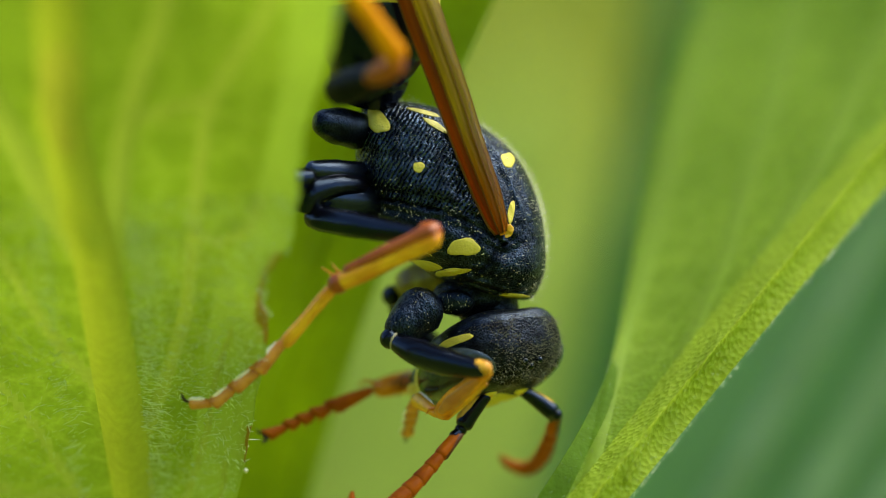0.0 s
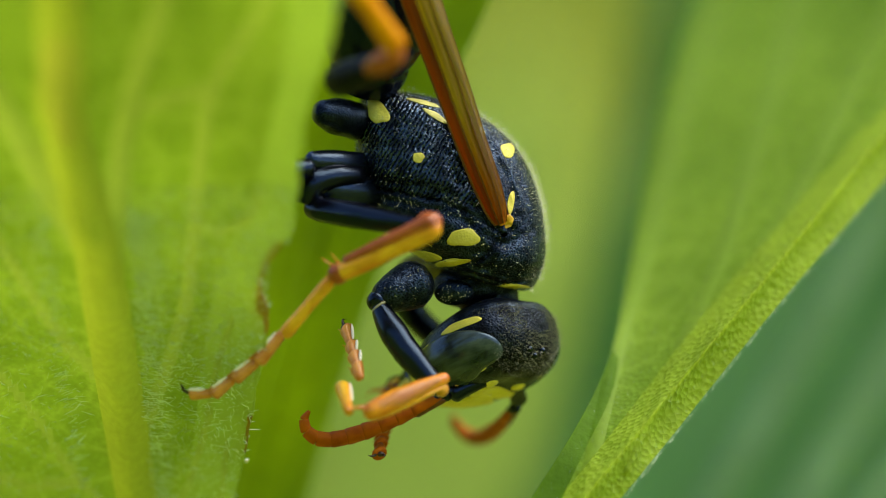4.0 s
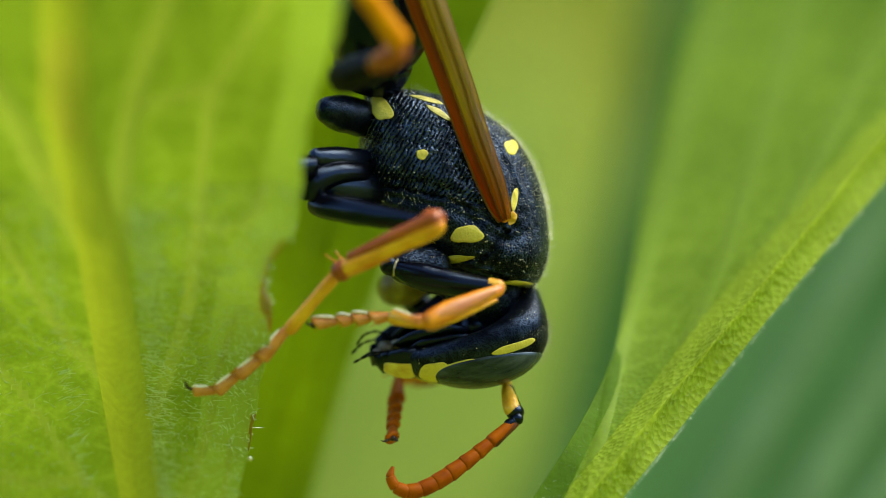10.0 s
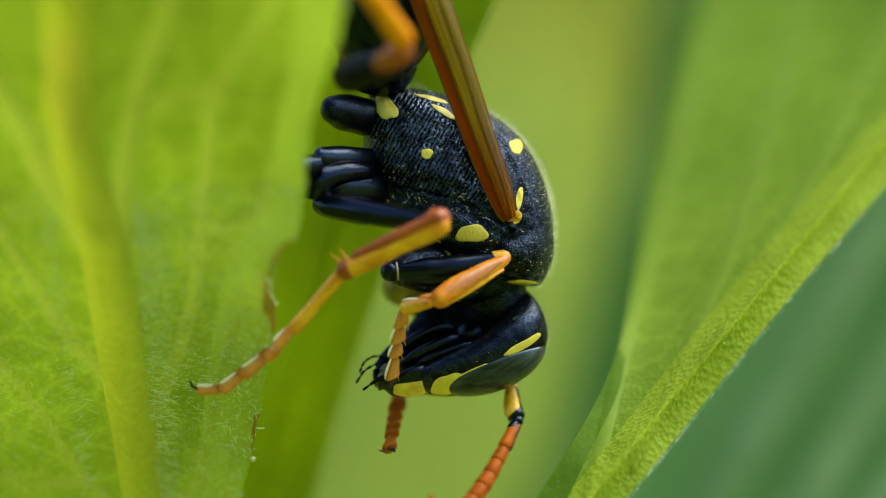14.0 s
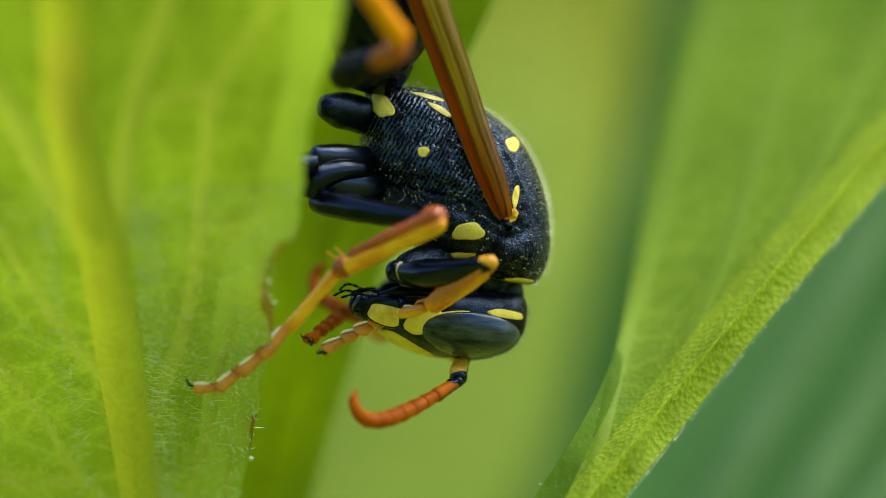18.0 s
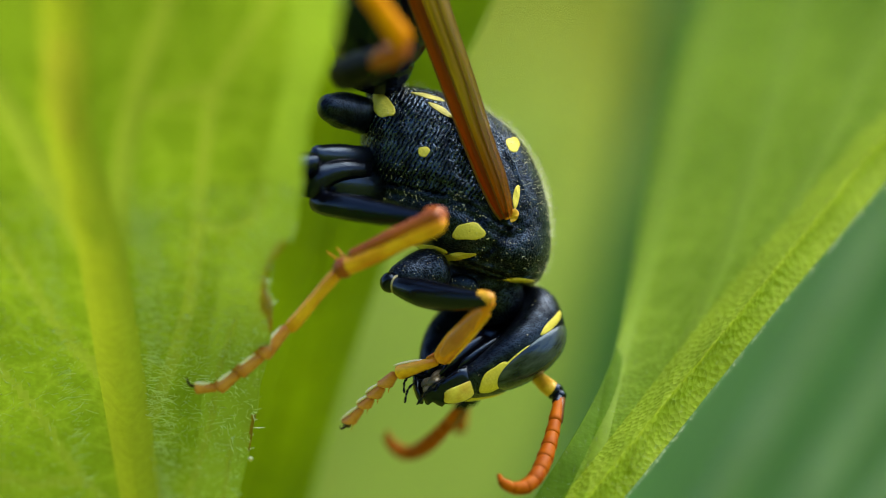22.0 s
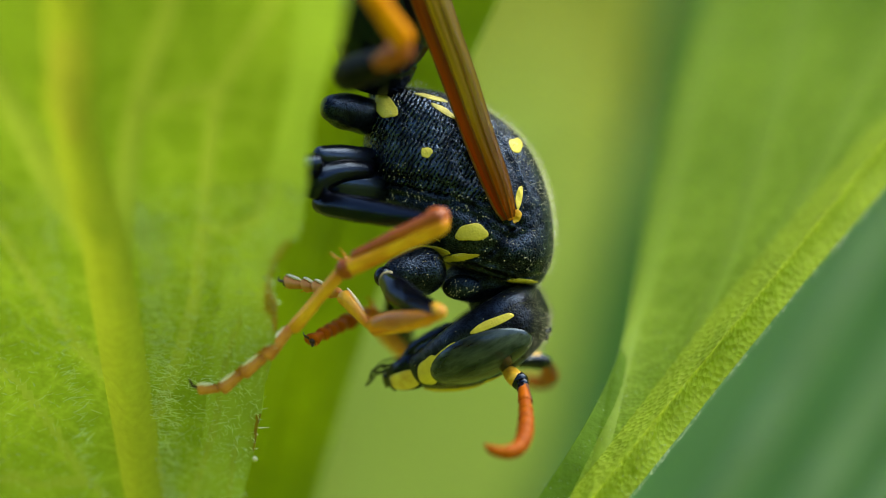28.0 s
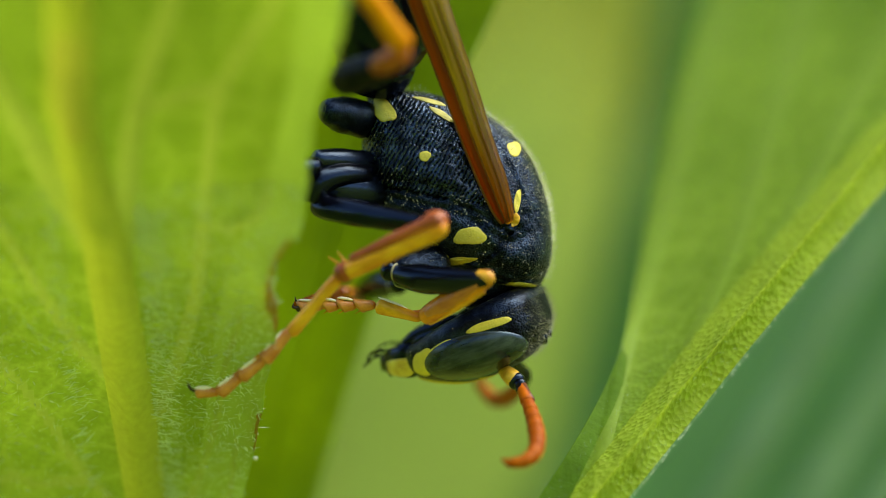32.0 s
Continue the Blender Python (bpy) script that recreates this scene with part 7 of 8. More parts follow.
    walk(far_leg[2], [
        (0.0, bone(0.28, 2.32, -3.46, -1.47, 1.40, -3.82)), (0.5, bone(0.23, 2.52, -3.34, -1.35, 1.40, -2.84)), 
        (1, bone(-0.95, 2.98, -3.44, -1.53, 1.40, -2.35)), (1.25, bone(-0.11, 2.56, -3.24, -1.72, 1.40, -3.05)), 
        (1.5, bone(0.74, 2.14, -3.05, -0.49, 1.40, -4.43)), (2, bone(0.93, 2.14, -2.66, 0.09, 1.40, -4.31)), 
        (2.5, bone(0.48, 2.18, -3.36, -1.07, 1.40, -4.36)), (3, bone(0.84, 2.19, -2.82, -0.46, 1.40, -4.11)), 
        (3.5, bone(0.34, 2.15, -3.51, -1.18, 1.40, -4.57)), (5.5, bone(0.75, 2.32, -2.86, -0.97, 1.40, -3.31)), 
        (6, bone(0.76, 2.19, -2.97, -0.65, 1.40, -4.14)), (6.5, bone(0.54, 2.15, -3.32, -0.89, 1.40, -4.50)), 
        (7, bone(0.73, 2.41, -2.79, -1.00, 1.40, -2.67)), (7.5, bone(0.63, 2.07, -3.26, -0.45, 1.40, -4.80)), 
        (7.75, bone(0.25, 2.33, -3.40, -1.45, 1.40, -3.89)), (8, bone(-0.13, 2.60, -3.54, -1.61, 1.40, -2.92)), 
        (8.25, bone(0.39, 2.34, -3.16, -1.23, 1.40, -3.86)), (8.5, bone(0.90, 2.09, -2.79, 0.25, 1.40, -4.55)), 
        (9, bone(0.93, 2.14, -2.65, 0.08, 1.40, -4.30)), (9.5, bone(0.39, 2.21, -3.43, -1.24, 1.40, -4.26)), 
        (10, bone(0.63, 2.26, -3.11, -1.02, 1.40, -3.85)), (10.5, bone(0.95, 2.20, -2.53, -0.15, 1.40, -4.00)), 
        (11, bone(0.68, 2.37, -2.93, -1.06, 1.40, -3.05)), (11.5, bone(0.93, 2.32, -1.47, -0.70, 1.40, -2.18)), 
        (11.75, bone(1.00, 2.24, -1.74, 0.37, 1.40, -3.44)), (12, bone(1.06, 2.16, -2.00, 1.88, 1.40, -3.65)), 
        (12.25, bone(0.54, 2.34, -2.75, -0.55, 1.40, -4.14)), (12.5, bone(0.03, 2.51, -3.51, -1.59, 1.40, -3.13)), 
        (13, bone(0.21, 2.57, -3.31, -1.26, 1.40, -2.62)), (13.5, bone(0.59, 2.34, -3.10, -1.15, 1.40, -3.39)), 
        (14, bone(0.58, 2.24, -3.20, -1.06, 1.40, -3.98)), (14.5, bone(0.95, 2.27, -2.38, -0.53, 1.40, -3.39)), 
        (15.5, bone(-0.23, 2.69, -2.81, -1.60, 1.40, -2.14)), (16.5, bone(-1.41, 3.11, -3.24, -1.46, 1.40, -2.20)), 
        (17, bone(-1.03, 3.01, -3.40, -1.56, 1.40, -2.34)), (17.5, bone(-1.02, 2.95, -3.47, -1.93, 1.40, -2.59)), 
        (18, bone(-1.40, 3.18, -3.14, -1.79, 1.40, -2.30)), (18.5, bone(-0.97, 2.99, -3.43, -1.62, 1.40, -2.40)), 
        (19, bone(-0.60, 2.71, -3.64, -1.95, 1.40, -2.96)), (19.5, bone(0.28, 2.33, -3.45, -1.46, 1.40, -3.75)), 
        (19.75, bone(-0.52, 2.74, -2.03, -1.52, 1.43, -3.16)), (20, bone(-1.32, 3.15, -0.61, -1.37, 1.40, -1.71)), 
        (20.5, bone(0.98, 2.13, -2.54, 0.42, 1.40, -4.32)), (21, bone(0.57, 2.20, -3.24, -0.97, 1.40, -4.24)), 
        (21.5, bone(0.74, 2.28, -2.92, -0.92, 1.40, -3.60)), (22, bone(0.99, 2.17, -2.44, 0.27, 1.40, -4.14)), 
        (22.5, bone(0.87, 2.21, -2.74, -0.49, 1.40, -3.96)), (23, bone(0.56, 2.22, -3.25, -1.04, 1.40, -4.14)), 
        (23.5, bone(0.78, 2.12, -3.01, -0.32, 1.40, -4.52)), (24, bone(0.87, 2.26, -2.65, -0.67, 1.40, -3.58)), 
        (24.5, bone(0.75, 2.36, -2.81, -1.00, 1.40, -2.97)), (25, bone(0.92, 2.25, -2.55, -0.51, 1.40, -3.67)), 
        (25.5, bone(0.86, 2.31, -2.63, -0.83, 1.40, -3.22)), (26.5, bone(-0.46, 2.83, -2.59, -1.33, 1.42, -1.47)), 
        (27.5, bone(-1.77, 3.36, -2.54, -1.44, 1.40, -2.03)), (27.75, bone(-1.33, 3.15, -3.01, -1.41, 1.38, -1.97)), 
        (28, bone(-0.90, 2.94, -3.48, -1.74, 1.40, -2.52)), (28.5, bone(-0.12, 3.24, -2.57, -1.15, 1.40, -2.03)), 
        (29, bone(-1.49, 3.22, -3.04, -1.69, 1.40, -2.23)), (29.5, bone(-1.90, 3.38, -2.22, -1.72, 1.40, -2.02)), 
        (29.75, bone(-1.90, 3.38, -2.25, -1.95, 1.40, -1.94)), (30, bone(-1.91, 3.37, -2.28, -2.21, 1.40, -2.11)), 
        (31, bone(-1.92, 3.37, -2.24, -2.25, 1.40, -2.10)), (32, bone(-1.94, 3.37, -2.21, -2.28, 1.40, -2.10)),
    ])
    walk(far_leg[3], [
        (0.0, bone(-1.47, 1.40, -3.82, -3.52, 0.46, -4.69)), (0.25, bone(-1.41, 1.40, -3.33, -2.18, -0.25, -4.88)), 
        (0.5, bone(-1.35, 1.40, -2.84, -1.12, -0.97, -3.50)), (0.75, bone(-1.44, 1.40, -2.60, -1.92, -0.77, -3.59)), 
        (1, bone(-1.53, 1.40, -2.35, -2.83, -0.57, -2.88)), (1.5, bone(-0.49, 1.40, -4.43, -0.61, 3.86, -4.85)), 
        (2, bone(0.09, 1.40, -4.31, 0.39, 3.48, -5.66)), (2.5, bone(-1.07, 1.40, -4.36, -1.15, 3.57, -5.59)), 
        (3, bone(-0.46, 1.40, -4.11, -0.47, 3.61, -5.29)), (3.5, bone(-1.18, 1.40, -4.57, -1.40, -0.80, -5.51)), 
        (5.5, bone(-0.97, 1.40, -3.31, -0.65, -0.96, -3.95)), (6, bone(-0.65, 1.40, -4.14, -1.85, 0.13, -5.76)), 
        (6.5, bone(-0.89, 1.40, -4.50, -1.03, -0.99, -5.02)), (7, bone(-1.00, 1.40, -2.67, -2.31, -0.38, -3.64)), 
        (7.5, bone(-0.45, 1.40, -4.80, -0.34, -0.99, -5.32)), (7.75, bone(-1.03, 1.40, -3.86, -1.68, -0.32, -5.37)), 
        (8, bone(-1.61, 1.40, -2.92, -3.38, 0.35, -4.18)), (8.5, bone(0.25, 1.40, -4.55, 0.10, -0.99, -5.07)), 
        (9, bone(0.08, 1.40, -4.30, 0.13, -0.72, -5.42)), (9.5, bone(-1.24, 1.40, -4.26, -1.41, -0.85, -5.14)), 
        (10, bone(-1.02, 1.40, -3.85, -1.12, -0.75, -4.94)), (10.5, bone(-0.15, 1.40, -4.00, -0.02, -0.82, -4.97)), 
        (10.75, bone(-0.61, 1.40, -3.53, -1.31, 0.29, -5.55)), (11, bone(-1.06, 1.40, -3.05, -2.83, 1.40, -4.82)), 
        (11.5, bone(-0.70, 1.40, -2.18, -1.13, -0.55, -3.57)), (12, bone(1.88, 1.40, -3.65, 2.41, 3.56, -4.79)), 
        (12.25, bone(0.15, 1.40, -3.39, -0.13, -0.78, -4.42)), (12.5, bone(-1.59, 1.40, -3.13, -2.40, -0.81, -3.74)), 
        (13, bone(-1.26, 1.40, -2.62, -3.18, -0.06, -2.70)), (13.5, bone(-1.15, 1.40, -3.39, -1.53, -1.01, -3.74)), 
        (14, bone(-1.06, 1.40, -3.98, -1.26, -0.69, -5.15)), (14.5, bone(-0.53, 1.40, -3.39, -1.48, -0.87, -3.54)), 
        (16.5, bone(-1.46, 1.40, -2.20, -2.66, -0.55, -2.98)), (17, bone(-1.56, 1.40, -2.34, -2.86, -0.47, -3.15)), 
        (17.5, bone(-1.93, 1.40, -2.59, -2.37, -0.92, -3.25)), (18, bone(-1.79, 1.40, -2.30, -2.75, -0.69, -3.06)), 
        (18.5, bone(-1.62, 1.40, -2.40, -1.89, -1.01, -2.88)), (19, bone(-1.95, 1.40, -2.96, -2.63, -0.51, -4.24)), 
        (19.5, bone(-1.46, 1.40, -3.75, -1.72, -0.91, -4.48)), (20, bone(-1.37, 1.40, -1.71, -2.68, -0.61, -2.14)), 
        (20.25, bone(-0.48, 1.40, -3.01, -1.17, -0.67, -4.08)), (20.5, bone(0.42, 1.40, -4.32, 0.58, -0.73, -5.42)), 
        (21, bone(-0.97, 1.40, -4.24, -1.30, -0.78, -5.22)), (21.5, bone(-0.92, 1.40, -3.60, -1.10, -0.99, -4.15)), 
        (22, bone(0.27, 1.40, -4.14, 0.21, 3.75, -5.00)), (22.5, bone(-0.49, 1.40, -3.96, -0.68, -0.99, -4.50)), 
        (23, bone(-1.04, 1.40, -4.14, -1.18, -0.72, -5.26)), (23.5, bone(-0.32, 1.40, -4.52, -0.39, -0.85, -5.39)), 
        (24, bone(-0.67, 1.40, -3.58, -0.66, -0.65, -4.85)), (24.25, bone(-0.84, 1.40, -3.27, -1.89, 0.38, -5.19)), 
        (24.5, bone(-1.00, 1.40, -2.97, -3.09, 1.40, -4.33)), (24.75, bone(-0.75, 1.40, -3.32, -1.95, 0.27, -5.08)), 
        (25, bone(-0.51, 1.40, -3.67, -0.68, -0.85, -4.57)), (25.5, bone(-0.83, 1.40, -3.22, -1.26, -0.70, -4.34)), 
        (27.5, bone(-1.44, 1.40, -2.03, -2.64, -0.62, -2.63)), (28, bone(-1.74, 1.40, -2.52, -2.78, -0.72, -3.06)), 
        (28.5, bone(-1.15, 1.40, -2.03, -2.90, 0.04, -2.99)), (29, bone(-1.69, 1.40, -2.23, -3.10, -0.45, -2.87)), 
        (29.5, bone(-1.72, 1.40, -2.02, -2.77, -0.73, -2.54)), (30, bone(-2.21, 1.40, -2.11, -2.77, -0.96, -2.49)), 
        (31, bone(-2.25, 1.40, -2.10, -2.94, -0.94, -2.33)), (32, bone(-2.28, 1.40, -2.10, -2.98, -0.94, -2.32)),
    ])
    walk(near_antenna[0], [
        (0.0, bone(0.87, -0.71, -3.83, 0.31, -0.71, -4.56, (-0.55, 0.54, 0.62))), (0.5, bone(1.01, -0.67, -3.75, 0.99, -1.21, -4.49, (-0.78, 0.28, 0.54))), 
        (1, bone(0.90, -0.26, -3.83, 1.25, -0.52, -4.64, (-0.59, -0.22, 0.76))), (1.5, bone(1.32, 0.22, -3.98, 1.61, -0.18, -4.75, (-0.51, -0.62, 0.58))), 
        (2, bone(1.10, -0.06, -4.11, 1.21, -0.46, -4.94, (-0.71, -0.39, 0.55))), (2.5, bone(0.93, -0.08, -4.07, 0.99, -0.58, -4.84, (-0.63, -0.37, 0.66))), 
        (3, bone(0.65, -0.24, -4.09, 0.04, -0.85, -4.44, (-0.57, -0.19, 0.78))), (3.5, bone(0.80, -0.74, -3.70, -0.07, -0.74, -4.01, (-0.58, 0.51, 0.61))), 
        (5.5, bone(1.01, -0.83, -3.91, 0.55, -1.37, -4.49, (-0.63, 0.57, 0.50))), (6, bone(0.93, -0.77, -3.78, 0.48, -0.91, -4.58, (-0.64, 0.50, 0.56))), 
        (6.5, bone(1.24, -0.73, -3.76, 1.11, -1.46, -4.32, (-0.80, 0.38, 0.42))), (7, bone(0.89, -0.75, -3.83, 0.22, -0.75, -4.47, (-0.66, 0.41, 0.61))), 
        (7.5, bone(1.27, 0.41, -3.89, 0.90, -0.07, -4.58, (-0.31, -0.76, 0.55))), (7.75, bone(1.43, 0.32, -3.84, 1.66, 0.03, -4.68, (-0.44, -0.69, 0.53))), 
        (8, bone(1.59, 0.23, -3.78, 2.37, 0.12, -4.26, (-0.56, -0.63, 0.51))), (8.5, bone(1.81, 0.22, -3.74, 2.34, -0.25, -4.32, (-0.61, -0.64, 0.45))), 
        (9, bone(1.53, -0.16, -4.03, 1.81, -0.92, -4.46, (-0.79, -0.31, 0.51))), (9.5, bone(1.17, -0.11, -4.00, 1.55, -0.63, -4.66, (-0.73, -0.33, 0.58))), 
        (10, bone(1.18, -0.15, -3.97, 1.36, -0.81, -4.59, (-0.68, -0.28, 0.66))), (10.5, bone(1.00, -0.09, -3.89, 1.28, -0.73, -4.49, (-0.68, -0.34, 0.63))), 
        (11, bone(0.94, -0.63, -3.77, 0.52, -1.14, -4.41, (-0.74, 0.33, 0.56))), (11.5, bone(1.15, -0.63, -3.80, 1.09, -1.34, -4.38, (-0.84, 0.24, 0.46))), 
        (12, bone(0.63, -0.16, -3.86, -0.07, -0.64, -4.22, (-0.48, -0.31, 0.80))), (12.5, bone(1.27, 0.32, -3.93, 1.03, -0.34, -4.53, (-0.44, -0.70, 0.53))), 
        (13, bone(1.55, 0.19, -3.76, 2.15, -0.17, -4.35, (-0.63, -0.62, 0.44))), (13.5, bone(1.54, 0.17, -3.79, 2.09, 0.17, -4.52, (-0.60, -0.60, 0.50))), 
        (14, bone(1.18, -0.04, -4.01, 1.26, -0.68, -4.66, (-0.72, -0.41, 0.54))), (14.5, bone(0.82, 0.01, -3.99, 0.45, -0.66, -4.51, (-0.52, -0.47, 0.69))), 
        (15.5, bone(0.99, -0.37, -3.80, 1.00, -1.14, -4.31, (-0.62, 0.00, 0.59))), (16.5, bone(1.17, -0.75, -3.61, 1.35, -1.63, -3.85, (-0.72, 0.47, 0.48))), 
        (17, bone(1.03, -0.69, -3.64, 1.20, -1.53, -3.98, (-0.74, 0.31, 0.57))), (17.5, bone(0.51, -0.32, -3.41, 0.64, -1.14, -3.81, (-0.34, -0.13, 0.92))), 
        (18, bone(0.30, -0.20, -3.47, 0.15, -0.99, -3.90, (-0.32, -0.28, 0.89))), (18.5, bone(0.20, -0.09, -3.35, -0.52, -0.66, -3.39, (-0.15, -0.37, 0.90))), 
        (19, bone(0.66, -0.44, -3.69, 0.00, -0.44, -4.33, (-0.53, 0.01, 0.83))), (19.5, bone(0.99, -0.73, -3.66, 0.87, -1.38, -4.31, (-0.73, 0.37, 0.54))), 
        (20, bone(1.13, -0.58, -3.72, 1.17, -1.32, -4.26, (-0.85, 0.15, 0.48))), (20.5, bone(1.29, 0.25, -3.86, 1.20, -0.61, -4.17, (-0.40, -0.62, 0.65))), 
        (21, bone(1.44, 0.29, -3.98, 1.13, -0.17, -4.71, (-0.50, -0.68, 0.52))), (21.5, bone(1.88, 0.18, -3.69, 2.41, -0.27, -4.29, (-0.65, -0.61, 0.42))), 
        (22, bone(1.62, 0.14, -3.76, 2.18, -0.44, -4.20, (-0.64, -0.58, 0.47))), (22.5, bone(1.40, 0.06, -3.87, 1.81, -0.40, -4.55, (-0.73, -0.50, 0.44))), 
        (23, bone(1.18, -0.11, -4.03, 1.34, -0.87, -4.52, (-0.73, -0.33, 0.57))), (23.25, bone(0.85, -0.19, -3.97, 0.39, -0.57, -4.67, (-0.63, -0.24, 0.70))), 
        (23.5, bone(0.52, -0.27, -3.92, -0.39, -0.27, -4.00, (-0.53, -0.14, 0.82))), (24, bone(0.71, -0.59, -3.65, 0.39, -1.27, -4.19, (-0.57, 0.37, 0.71))), 
        (24.5, bone(0.76, -0.77, -3.50, 0.79, -1.61, -3.89, (-0.61, 0.52, 0.57))), (25, bone(0.71, -0.69, -3.81, 0.00, -1.03, -4.28, (-0.54, 0.47, 0.67))), 
        (25.5, bone(0.78, -0.34, -3.84, -0.10, -0.49, -4.08, (-0.49, 0.30, 0.80))), (27.5, bone(0.83, -0.66, -3.66, -0.04, -0.66, -3.97, (-0.61, 0.35, 0.69))), 
        (27.75, bone(0.96, -0.56, -3.66, 0.79, -0.97, -4.47, (-0.72, 0.20, 0.62))), (28, bone(1.08, -0.46, -3.66, 1.37, -1.29, -3.93, (-0.82, 0.06, 0.55))), 
        (28.5, bone(1.13, -0.36, -3.57, 1.55, -1.12, -3.88, (-0.82, -0.03, 0.54))), (29, bone(1.05, -0.48, -3.63, 1.36, -1.29, -3.93, (-0.78, 0.11, 0.60))), 
        (29.5, bone(1.11, -0.40, -3.59, 1.53, -1.13, -3.96, (-0.77, 0.00, 0.62))), (30, bone(1.02, -0.44, -3.60, 1.37, -1.24, -3.89, (-0.75, 0.07, 0.63))), 
        (31, bone(1.00, -0.45, -3.60, 1.33, -1.27, -3.86, (-0.75, 0.09, 0.64))), (32, bone(1.02, -0.44, -3.59, 1.35, -1.26, -3.86, (-0.75, 0.07, 0.64))),
    ])
    walk(near_antenna[1], [
        (0.0, bone(0.31, -0.71, -4.56, -1.68, -2.13, -6.30)), (0.5, bone(0.99, -1.21, -4.49, -0.37, -3.36, -6.09)), 
        (1, bone(1.25, -0.52, -4.64, -0.30, -2.66, -6.07)), (1.5, bone(1.61, -0.18, -4.75, 0.63, -2.52, -6.35)), 
        (2, bone(1.21, -0.46, -4.94, -0.73, -2.19, -6.43)), (2.5, bone(0.99, -0.58, -4.84, -1.22, -2.01, -6.30)), 
        (3, bone(0.04, -0.85, -4.44, -2.95, -0.84, -4.54)), (3.5, bone(-0.07, -0.74, -4.01, -3.00, -0.74, -4.63)), 
        (5.5, bone(0.55, -1.37, -4.49, -1.67, -3.01, -5.67)), (6, bone(0.48, -0.91, -4.58, -1.21, -2.32, -6.61)), 
        (6.5, bone(1.11, -1.46, -4.32, -0.11, -3.69, -5.91)), (7, bone(0.22, -0.75, -4.47, -2.53, -0.75, -5.66)), 
        (7.5, bone(0.90, -0.07, -4.58, -0.64, -2.32, -5.83)), (8, bone(2.37, 0.12, -4.26, 1.64, -1.45, -6.71)), 
        (8.5, bone(2.34, -0.25, -4.32, 1.43, -2.39, -6.21)), (9, bone(1.81, -0.92, -4.46, 0.36, -2.54, -6.53)), 
        (9.5, bone(1.55, -0.63, -4.66, -0.88, -1.41, -6.22)), (10, bone(1.36, -0.81, -4.59, -1.07, -1.69, -6.11)), 
        (10.5, bone(1.28, -0.73, -4.49, -1.23, -1.41, -5.97)), (11, bone(0.52, -1.14, -4.41, -2.16, -1.42, -5.73)), 
        (11.5, bone(1.09, -1.34, -4.38, -1.49, -1.74, -5.86)), (12, bone(-0.07, -0.64, -4.22, -2.73, -0.64, -2.83)), 
        (12.5, bone(1.03, -0.34, -4.53, -1.23, -1.92, -5.72)), (13, bone(2.15, -0.17, -4.35, 1.42, -1.85, -6.73)), 
        (13.5, bone(2.09, 0.17, -4.52, 1.59, -2.17, -6.34)), (14, bone(1.26, -0.68, -4.66, -0.18, -2.51, -6.56)), 
        (14.5, bone(0.45, -0.66, -4.51, -2.39, -0.65, -5.46)), (16.5, bone(1.35, -1.63, -3.85, 0.49, -4.41, -4.55)), 
        (17, bone(1.20, -1.53, -3.98, 1.00, -4.20, -5.33)), (17.5, bone(0.64, -1.14, -3.81, -0.21, -3.31, -5.70)), 
        (18, bone(0.15, -0.99, -3.90, -1.85, -3.11, -4.61)), (18.5, bone(-0.52, -0.66, -3.39, -3.09, -2.05, -2.70)), 
        (19, bone(0.00, -0.44, -4.33, -2.55, -1.40, -5.60)), (19.5, bone(0.87, -1.38, -4.31, -0.66, -2.77, -6.48)), 
        (20, bone(1.17, -1.32, -4.26, 0.07, -3.34, -6.20)), (20.5, bone(1.20, -0.61, -4.17, -0.57, -3.01, -3.91)), 
        (21, bone(1.13, -0.17, -4.71, -0.59, -2.12, -6.20)), (21.5, bone(2.41, -0.27, -4.29, 1.71, -2.40, -6.27)), 
        (22, bone(2.18, -0.44, -4.20, 1.33, -2.61, -6.09)), (22.5, bone(1.81, -0.40, -4.55, -0.07, -2.07, -6.18)), 
        (23, bone(1.34, -0.87, -4.52, -0.93, -1.97, -6.16)), (23.5, bone(-0.39, -0.27, -4.00, -2.65, -1.69, -2.64)), 
        (23.75, bone(0.00, -0.77, -4.09, -2.32, -2.63, -4.48)), (24, bone(0.39, -1.27, -4.19, -0.84, -3.57, -5.67)), 
        (24.5, bone(0.79, -1.61, -3.89, 0.24, -4.24, -5.21)), (25, bone(0.00, -1.03, -4.28, -2.22, -2.78, -5.20, (-0.3, 1.0, 0.5))), 
        (25.5, bone(-0.10, -0.49, -4.08, -2.36, -1.29, -5.87)), (27.5, bone(-0.04, -0.66, -3.97, -2.64, -1.89, -3.14)), 
        (27.75, bone(0.67, -0.97, -3.95, -1.29, -2.93, -5.10)), (28, bone(1.37, -1.29, -3.93, 1.10, -3.96, -5.26)), 
        (28.5, bone(1.55, -1.12, -3.88, 1.49, -3.89, -5.02)), (29, bone(1.36, -1.29, -3.93, 1.53, -3.95, -5.31)), 
        (29.5, bone(1.53, -1.13, -3.96, 1.64, -3.86, -5.19)), (30, bone(1.37, -1.24, -3.89, 1.48, -3.85, -5.37)), 
        (31, bone(1.33, -1.27, -3.86, 1.45, -3.88, -5.34)), (32, bone(1.35, -1.26, -3.86, 1.52, -3.86, -5.33)),
    ])
